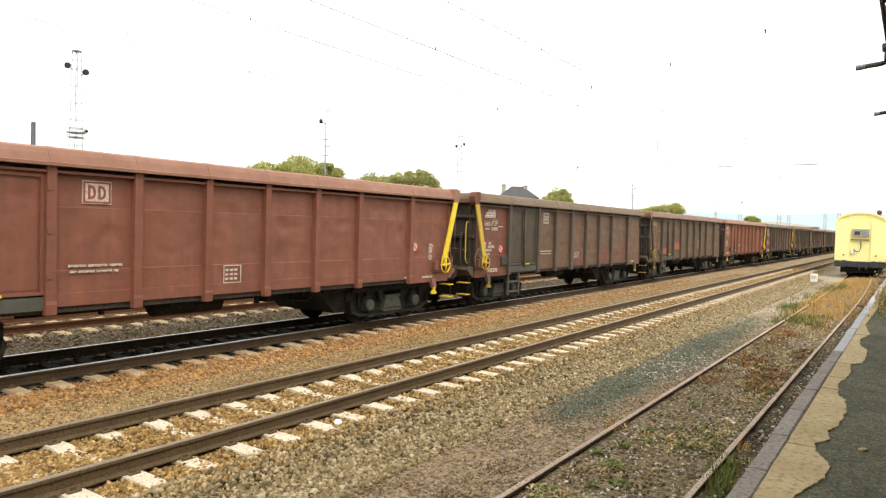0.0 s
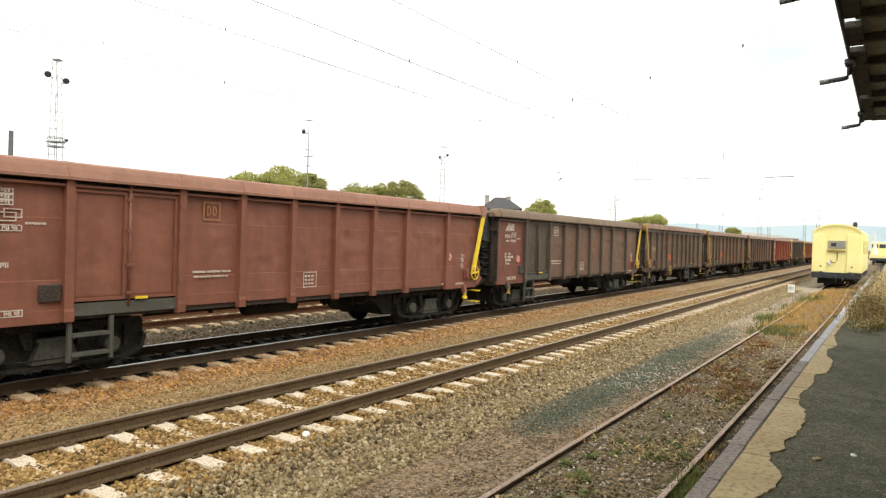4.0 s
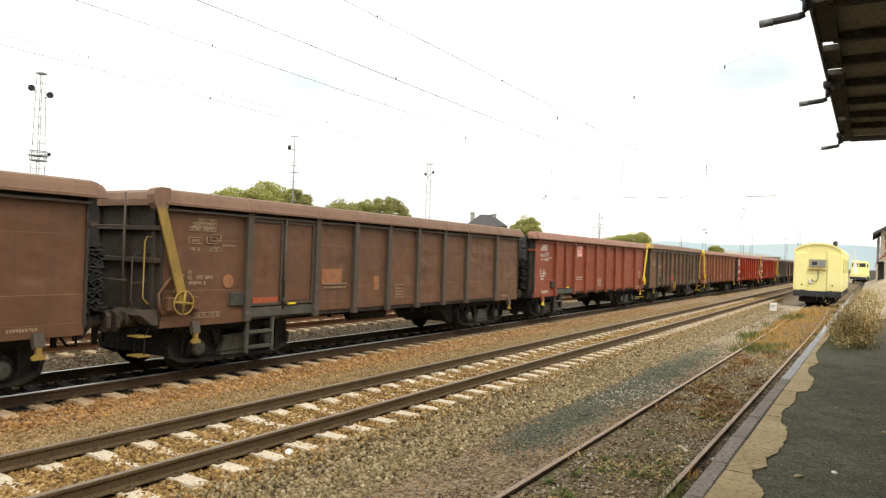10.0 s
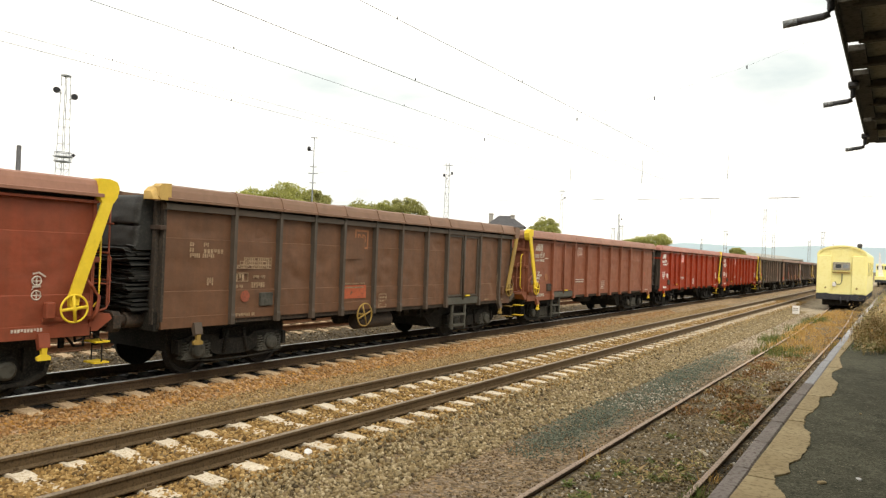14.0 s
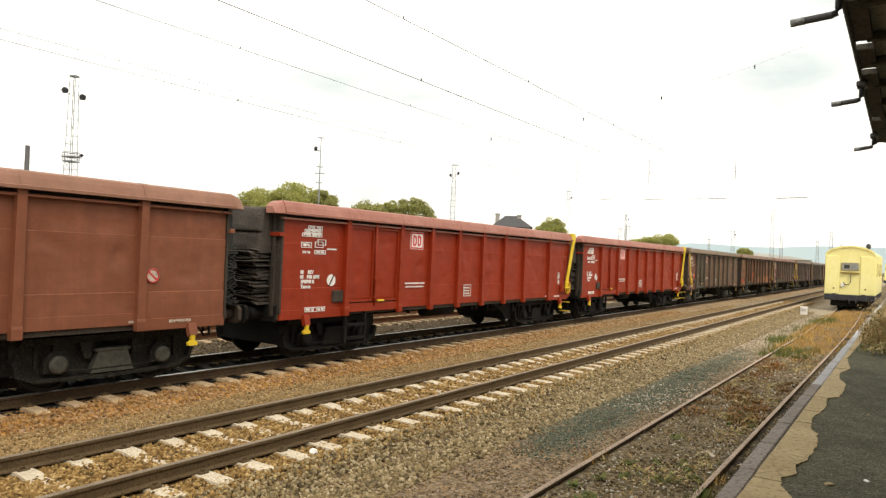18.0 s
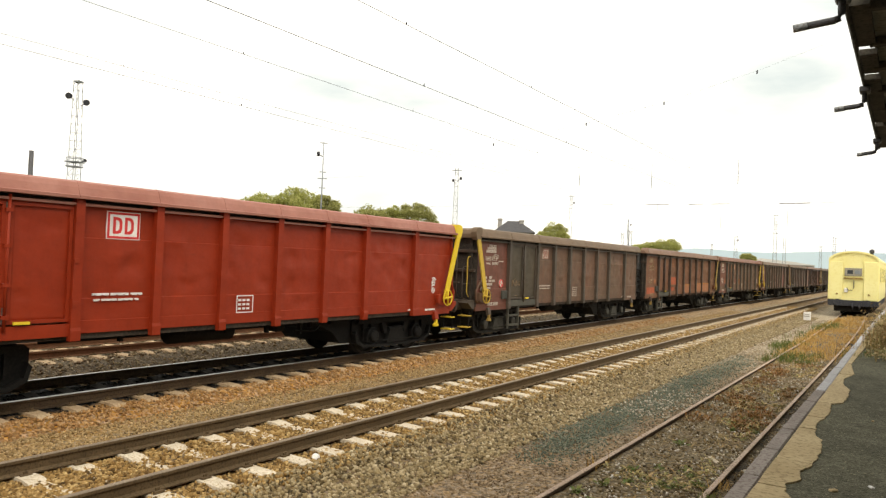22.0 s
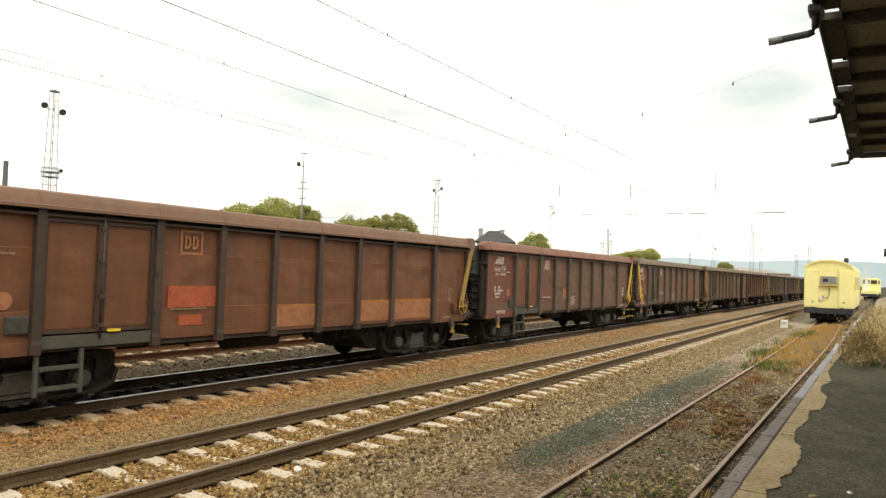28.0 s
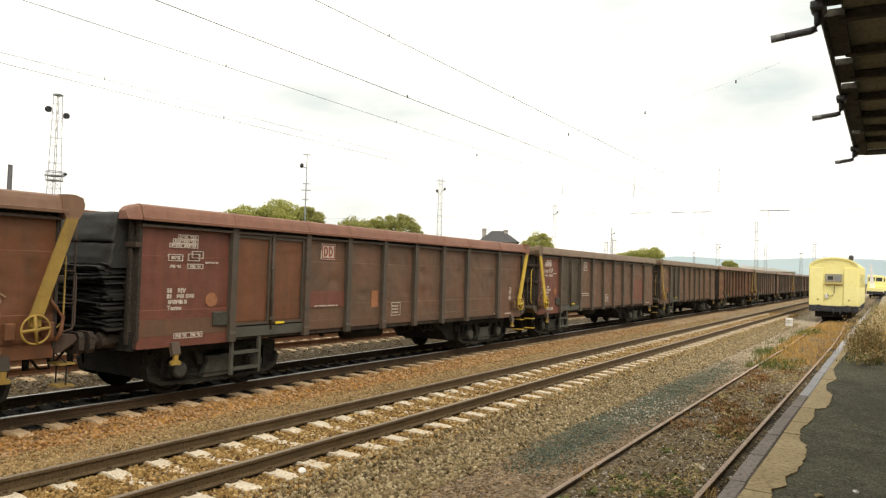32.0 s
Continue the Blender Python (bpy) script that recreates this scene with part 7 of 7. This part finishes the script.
for row in ((32.77, 100, 7.45, 0.42, 18, 1, 2), (23.46, 150, 5.57, 0.42, 18, 1, 1), (18.75, 170, 2.9, 0.5, 10, 1, 0), (19.35, 172, 2.7, 0.5, 10, 1, 0), (18.95, 171, 3.78, 0.22, 14, 0, 1), (12.74, 230, 2.05, 0.35, 9, 2, 0), (11.05, 220, 2.69, 0.6, 10, 1, 1),
            (8.38, 230, 4.33, 0.6, 18, 3, 0), (7.75, 235, 2.6, 0.5, 9, 0, 0), (5.4, 260, 2.1, 0.5, 8, 1, 0), (4.55, 250, 2.75, 0.6, 10, 2, 0), (3.9, 280, 1.9, 0.5, 8, 0, 0)):
    light_mast(*row)

bm = bmesh.new(); tube(bm, [(0, 0, 0), (0, 0, 9.6)], [0.22, 0.16], 10)
px, py = polar(64.26, 60)
solid("post", bm, PIPE, "plain grey post beyond the train", "post").matrix_basis = pose(px, py, -0.5)


def overhead_lines():
    WIRE = plain("wire_grey", (0.09, 0.095, 0.10), 0.5, 0.3)
    for x, z, r, nm, marks in ((T2, 5.48, 0.0054, "contact_wire", (10.2, 16.5, 26.0, 38.0)), (T1, 6.55, 0.0051, "messenger_wire", (9.9, 16.0, 24.0)), (T1, 5.45, 0.0048, "contact_wire", (9.9, 15.6, 22.5, 31.0)), (T3, 6.9, 0.0055, "messenger_wire", (10.1, 19.0)), (T2, 6.41, 0.0055, "messenger_wire", (9.6, 14.4, 20.0))):
        t = thing(nm, "thin overhead line wire strung along the track", "overhead wire", "overhead line wires")
        bm = bmesh.new(); tube(bm, [(x, -30, z), (x, 25, z), (x, 55, z), (x, 130, z), (x, 220, z)], [r, r, r * 0.8, r * 0.4, r * 0.3], 5); part("wire", bm, WIRE, t)
        for y in marks:
            bm = bmesh.new(); box(bm, x - 0.007, x + 0.007, y - 0.008, y + 0.008, z - 0.005, z + 0.045); part("dropper_clamp", bm, VDARK, t)
    D = 55.0
    t = thing("head_span", "cross-track span wire with dark insulators hung between masts", "overhead wire")
    xl, xr = -52.4, 4.4
    for z0, z1, r in ((7.35, 7.45, 0.007), (10.5, 10.6, 0.005)):
        bm = bmesh.new(); tube(bm, [(xl, D, z0), (T1, D, (z0 + z1) / 2), (xr, D, z1)], r, 5); part("span_wire", bm, WIRE, t)
    sag = ((-52.4, 12.4), (-31.6, 13.0), (-22.8, 14.2), (-16.4, 15.4), (-9.7, 17.1), (4.4, 21.6))
    bm = bmesh.new(); tube(bm, [(x, D, z) for x, z in sag], 0.0045, 5); part("carrier_wire", bm, WIRE, t)
    for x, z in sag[1:5]:
        bm = bmesh.new(); tube(bm, [(x, D, z - 0.22), (x, D, z - 0.18), (x, D, z + 0.02), (x, D, z + 0.06)], [0.02, 0.05, 0.05, 0.02], 8); part("clamp", bm, VDARK, t)
    for x, z0, z1 in ((T1, 5.45, 7.4), (T2, 5.48, 7.42), (T3, 6.9, 7.38)):
        bm = bmesh.new(); tube(bm, [(x, D, z0 - 0.01), (x, D, z1)], 0.012, 5); part("steady_rod", bm, WIRE, t)
    for az0, az1 in ((20.2, 21.1), (16.0, 17.6), (13.4, 14.5), (11.6, 12.9), (6.2, 8.2)):
        xa, xb = -D * math.tan(radians(az0)), -D * math.tan(radians(az1))
        bm = bmesh.new(); tube(bm, [(xb, D, 7.37), (xa, D, 7.39)], 0.026, 6); part("insulator", bm, PIPE, t)
    for x, a, b in ((-17.15, 8.65, 10.5), (-10.75, 8.85, 10.6), (-23.2, 9.0, 10.45)):
        bm = bmesh.new(); tube(bm, [(x, D, a), (x, D, (a + b) / 2), (x, D, b)], 0.016, 6)
        for k in range(4):
            tube(bm, [(x, D, a + 0.25 * k), (x, D, a + 0.25 * k + 0.08)], 0.038, 8)
        part("hanger", bm, VDARK, t)
    for x, h in ((4.4, 22.2),):
        m = thing("span_mast", "lattice mast that carries the cross-track wires", "mast", "span masts", at=pose(x, D, -0.5))
        lattice(m, 0, h, 0.45, 0.18, 22, 0.02)
        bm = bmesh.new(); tube(bm, [(0, 0, 7.0), (0.9, -0.3, 7.6)], 0.04, 5); tube(bm, [(0.8, -0.35, 7.5), (1.1, -0.35, 7.75)], 0.14, 8); part("lamp", bm, VDARK, m)


overhead_lines()

# ---- trees ----
BARK = mat("bark", (0.07, 0.05, 0.035), (0.10, 0.075, 0.05), (0.05, 0.04, 0.03), 3, 20, 0.9)
def tree_leaf(name, cols):
    """Leaves that let part of the light through."""
    m = leaf_mat(name, cols)
    nt = m.node_tree
    bs = nt.nodes["Principled BSDF"]
    col = bs.inputs["Base Color"].links[0].from_socket
    tr = nt.nodes.new("ShaderNodeBsdfTranslucent"); nt.links.new(col, tr.inputs[0])
    mx = nt.nodes.new("ShaderNodeMixShader"); mx.inputs[0].default_value = 0.5
    nt.links.new(bs.outputs[0], mx.inputs[1]); nt.links.new(tr.outputs[0], mx.inputs[2])
    nt.links.new(mx.outputs[0], nt.nodes["Material Output"].inputs[0])
    return m


LEAF_BRIGHT = tree_leaf("bright_leaves", [(0.32, 0.33, 0.09), (0.44, 0.44, 0.15), (0.37, 0.38, 0.12), (0.50, 0.48, 0.21)])
LEAF_DARK = tree_leaf("dark_leaves", [(0.28, 0.275, 0.09), (0.39, 0.38, 0.14), (0.32, 0.32, 0.115), (0.45, 0.43, 0.19)])


def tree(az, r, top, width, material, seed, label):
    """A broad tree: tapered trunk, limbs, and a crown of leaves in many uneven clumps."""
    x, y = polar(az, r)
    R = np.random.default_rng(seed)
    t = thing("tree", label, "tree", "trees beyond the yard", at=pose(x, y, -0.5))
    H = top + 0.5
    bm = bmesh.new(); tube(bm, [(0, 0, 0), (0.1, 0, H * 0.25), (0.0, 0.1, H * 0.5), (0.1, 0, H * 0.75)], [0.35, 0.28, 0.18, 0.06], 8)
    part("trunk", bm, BARK, t)
    clumps = []
    for k in range(44):
        a, q = R.uniform(0, 6.283), math.sqrt(R.uniform(0, 1)) * width * 0.42
        dome = math.sqrt(max(0.02, 1 - (q / (width * 0.5)) ** 2))
        z = H * (0.42 + 0.48 * dome * (R.uniform(0.75, 1.0) if k % 3 else R.uniform(0.1, 0.8)))
        clumps.append((q * math.cos(a), q * math.sin(a), z, R.uniform(0.09, 0.15) * width))
    for cx, cy, cz, cr in clumps[:7]:
        bm = bmesh.new(); tube(bm, [(0, 0, H * 0.32), (cx * 0.5, cy * 0.5, (H * 0.32 + cz) * 0.5), (cx, cy, cz)], [0.14, 0.09, 0.03], 6); part("limb", bm, BARK, t)
    n = 11000
    pick = R.integers(0, len(clumps), n)
    C = np.array(clumps)[pick]
    d = R.normal(size=(n, 3)); d /= np.linalg.norm(d, axis=1, keepdims=True)
    rad = C[:, 3] * R.uniform(0.35, 1.0, n) ** 0.5 * (1 + 0.25 * R.normal(size=n) * 0.5)
    p = C[:, :3] + d * rad[:, None] * [1, 1, 0.75]
    p[:, 2] *= H / np.quantile(p[:, 2], 0.998)
    p[:, :2] *= width * 0.52 / np.quantile(np.hypot(p[:, 0], p[:, 1]), 0.98)
    a = R.normal(size=(n, 3)); a /= np.linalg.norm(a, axis=1, keepdims=True)
    b = np.cross(a, R.normal(size=(n, 3))); b /= np.linalg.norm(b, axis=1, keepdims=True)
    s = R.uniform(0.09, 0.20, (n, 1))
    quad = np.stack([p - a * s, p + b * s * 0.6, p + a * s, p - b * s * 0.6], 1).reshape(-1, 3)
    part("crown", soup("crown", quad, [tuple(range(4 * i, 4 * i + 4)) for i in range(n)], material), None, t)


for row in ((47.7, 95, 10.0, 8.5, LEAF_BRIGHT, 1, "bright green broad tree behind the yard"), (45.7, 95, 10.9, 8.5, LEAF_BRIGHT, 2, "bright green broad tree"), (43.4, 97, 10.3, 5.2, LEAF_DARK, 3, "dark green tree beside a lamp mast"),
            (39.5, 110, 10.2, 7.5, LEAF_DARK, 4, "mid-green tree beyond the yard"), (37.9, 112, 10.4, 5.5, LEAF_BRIGHT, 14, "mid-green tree beyond the yard"), (36.0, 112, 11.0, 7.2, LEAF_DARK, 5, "dark rounded tree beyond the yard"),
            (24.85, 135, 10.2, 6.6, LEAF_BRIGHT, 6, "rounded tree beside a house"), (17.5, 190, 9.0, 9.0, LEAF_BRIGHT, 7, "broad yellow-green tree beyond the masts"), (16.2, 190, 10.0, 9.5, LEAF_BRIGHT, 8, "broad yellow-green tree beyond the masts"), (10.2, 210, 7.4, 4.2, LEAF_BRIGHT, 9, "small dark distant tree")):
    tree(*row)

# ---- houses and distance ----
ROOF = mat("dark_roof_tiles", (0.055, 0.055, 0.06), (0.08, 0.08, 0.085), (0.11, 0.10, 0.10), 2, 14, 0.8)
PLASTER = mat("grey_plaster", (0.35, 0.33, 0.30), (0.42, 0.40, 0.37), (0.28, 0.26, 0.24), 0.6, 12, 0.9)
BRICK = mat("brick_infill", (0.23, 0.115, 0.075), (0.29, 0.15, 0.10), (0.18, 0.09, 0.06), 1.2, 9, 0.9)
FRAMEC = mat("concrete_frame", (0.42, 0.35, 0.27), (0.50, 0.42, 0.33), (0.3, 0.25, 0.2), 1, 12, 0.9)
WHITEROOF = mat("pale_sheet_roof", (0.62, 0.61, 0.58), (0.72, 0.71, 0.68), (0.5, 0.48, 0.46), 0.4, 6, 0.7)


def hipped_house():
    x, y = polar(27.9, 135)
    t = thing("house", "house with dark hipped roof and two chimneys", "house", at=pose(x, y, -0.5, 0, 0, 27.9))
    bm = bmesh.new(); box(bm, -3.4, 3.4, -3.4, 3.4, 0, 8.5); part("wall", bm, PLASTER, t)
    bm = bmesh.new()
    b = [bm.verts.new(p) for p in ((-3.9, -3.9, 8.5), (3.9, -3.9, 8.5), (3.9, 3.9, 8.5), (-3.9, 3.9, 8.5))]
    q = [bm.verts.new(p) for p in ((-1.3, 0, 10.75), (0.9, 0, 10.75))]
    for f in ((b[0], b[1], q[1], q[0]), (b[1], b[2], q[1]), (b[2], b[3], q[0], q[1]), (b[3], b[0], q[0]), (b[3], b[2], b[1], b[0])):
        bm.faces.new(f)
    rf = part("roof", bm, ROOF, t)
    for cx, z in ((-2.8, 11.1), (1.3, 10.95)):
        bm = bmesh.new(); box(bm, cx - 0.4, cx + 0.4, -0.9, -0.2, 9.2, z); box(bm, cx - 0.5, cx + 0.5, -1.0, -0.1, z - 0.25, z - 0.1); part("chimney", bm, PLASTER, rf)
    for k in range(3):
        bm = bmesh.new(); box(bm, -3.0 + 2.3 * k, -1.8 + 2.3 * k, -3.43, -3.3, 5.2, 6.8); wd = part("window", bm, GLASS, t)


hipped_house()


def warehouse():
    x, y = polar(8.0, 255)
    t = thing("warehouse", "long low warehouse with a pale sheet roof", "building", at=pose(x, y, -0.5, 0, 0, 8))
    bm = bmesh.new(); box(bm, -10, 10, 0, 20, 0, 6.0); part("wall", bm, PLASTER, t)
    bm = bmesh.new(); prism(bm, [(-10.5, 6.0), (10.5, 5.8), (4, 6.8), (-6, 7.6)], "y", -0.5, 20.5); part("roof", bm, WHITEROOF, t)
    for k in range(5):
        bm = bmesh.new(); box(bm, -9 + 3.8 * k, -7 + 3.8 * k, -0.05, 0.05, 2.5, 4.5); part("window", bm, GLASS, t)


warehouse()


def brick_depot():
    """Concrete frame with brick infill, gable towards the tracks, and a vaulted lean-to before it."""
    t = thing("depot_building", "concrete-framed brick building with dark pitched roof", "building", at=pose(0.75, 88.0, PLAT - 0.2))
    bm = bmesh.new(); box(bm, 0.1, 12, 0.1, 14, 0, 5.9); part("wall", bm, BRICK, t)
    for k in range(7):
        bm = bmesh.new(); box(bm, 1.92 * k, 1.92 * k + 0.36, -0.05, 0.3, 0, 6.0); part("column", bm, FRAMEC, t)
    for z in (1.3, 2.6, 3.7, 4.75, 5.68):
        bm = bmesh.new(); box(bm, 0.0, 12, -0.02, 0.2, z, z + 0.26); part("beam", bm, FRAMEC, t)
    bm = bmesh.new(); prism(bm, [(-0.75, 5.42), (6.0, 9.6), (12.75, 5.42), (12.75, 5.70), (6.0, 9.95), (-0.75, 5.70)], "y", -0.8, 14.5); part("roof", bm, ROOF, t)
    bm = bmesh.new(); prism(bm, [(0.3, 5.95), (6.0, 9.4), (11.7, 5.95)], "y", 0.1, 0.35); part("gable", bm, ROOF, t)
    for k in range(6):
        for q in (0.42, 1.22):
            bm = bmesh.new(); box(bm, 1.92 * k + q, 1.92 * k + q + 0.66, 0.02, 0.12, 5.06, 5.62); part("window", bm, GLASS, t)
    bm = bmesh.new(); box(bm, -0.30, -0.08, 1.5, 13.5, 0, 5.3); part("side_wall", bm, PLASTER, t)
    s = thing("lean_to_shed", "vaulted lean-to on posts with a whitewashed wall panel", "shed", at=pose(-0.1, 74, PLAT - 0.2))
    arc = [(0.30 + 4.2 * (1 - math.cos(a)), 1.85 + 2.05 * math.sin(a)) for a in (math.pi / 2 * k / 12 for k in range(13))]
    bm = bmesh.new(); prism(bm, arc + [(u + 0.05, v + 0.20) for u, v in arc[::-1]], "y", 0, 6); part("roof", bm, BRICK, s)
    bm = bmesh.new(); box(bm, 1.18, 2.12, 0.05, 0.2, 0, 2.08, 0, 0.01); part("wall", bm, CLEAN_WHITE, s, "whitewashed wall panel")
    for x, top in ((0.45, 2.3), (1.05, 3.0), (2.16, 3.55), (3.6, 3.8)):
        bm = bmesh.new(); box(bm, x, x + 0.12, 0.0, 0.16, 0, top); part("post", bm, FRAMEC, s)
    # dark panel stands in for the shade behind the arch
    bm = bmesh.new(); box(bm, 0.5, 4.4, 5.6, 5.8, 0, 2.6); part("back_wall", bm, ROOF, s)
    for z in (2.1, 2.75):
        bm = bmesh.new(); box(bm, 1.17, 4.4, 0.03, 0.12, z, z + 0.12); part("rail", bm, BARK, s)


brick_depot()


def waste_ground():
    m = mat("sandy_rubble", (0.34, 0.28, 0.20), (0.45, 0.38, 0.28), (0.26, 0.21, 0.14), 0.5, 9, 0.95, 0, 0.5, 0.03)
    xs, ys = np.linspace(-0.6, 16, 24), np.linspace(26.8, 100, 60)
    v = [(x, y, PLAT + 0.02 + min(1, (x + 0.6) / 1.5) * min(1, (y - 26.8) / 12) * (0.62 + 0.28 * noise.noise(Vector((x * 0.6, y * 0.25, 2))))) for y in ys for x in xs]
    f = [(j * 24 + i, j * 24 + i + 1, (j + 1) * 24 + i + 1, (j + 1) * 24 + i) for j in range(59) for i in range(23)]
    tagged(new("waste_ground", soup("waste_ground", v, f, m)), "sandy rubble ground behind the platform", "ground", kind="structure")
    stones("rubble_heap", "pale rubble lumps on the waste ground", 500, lambda n: np.stack([rng.uniform(0.5, 7, n), rng.uniform(28, 52, n), rng.uniform(PLAT + 0.10, PLAT + 0.55, n)], 1), (0.05, 0.22), [(0.4, 0.35, 0.28), (0.55, 0.5, 0.42), (0.3, 0.26, 0.2)])["kind"] = "stuff"


waste_ground()


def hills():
    # distance haze is painted into the colour of the hills
    m = mat("haze_blue_hills", (0.57, 0.71, 0.80), (0.63, 0.77, 0.85), None, 0.002, 0.02, 1.0, 0, 0.0, 0.001, False)
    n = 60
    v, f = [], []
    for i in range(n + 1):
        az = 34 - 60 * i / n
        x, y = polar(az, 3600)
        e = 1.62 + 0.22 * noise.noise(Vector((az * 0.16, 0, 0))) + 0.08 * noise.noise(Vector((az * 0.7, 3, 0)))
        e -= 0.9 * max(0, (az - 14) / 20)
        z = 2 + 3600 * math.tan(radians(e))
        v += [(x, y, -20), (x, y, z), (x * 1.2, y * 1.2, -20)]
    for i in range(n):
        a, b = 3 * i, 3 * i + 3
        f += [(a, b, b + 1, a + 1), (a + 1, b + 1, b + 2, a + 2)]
    tagged(new("backdrop_hills", soup("backdrop_hills", v, f, m)), "range of distant hills with pale blue haze painted in", "hills", kind="structure")


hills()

# ---- what moves ----
def motions():
    """The train slows as it rolls by; every wheelset turns with the way it has gone."""
    times = [0.5 * i for i in range(len(RUN))]
    for w, y in WAGONS:
        walk(w, [(t, pose(T1, y - s, 0)) for t, s in zip(times, RUN)])
    fine = [i / 30 for i in range(961)]
    way = np.interp(fine, times, RUN)
    keep, last = [], None
    for t, s in zip(fine, way):
        if last is None or (s - last) / 0.46 > radians(38) or t == fine[-1]:
            keep.append((t, s)); last = s
    for ws, yy in WHEELS:
        walk(ws, [(t, pose(0, yy, 0.46, math.degrees(s / 0.46), 0, 0)) for t, s in keep])


motions()
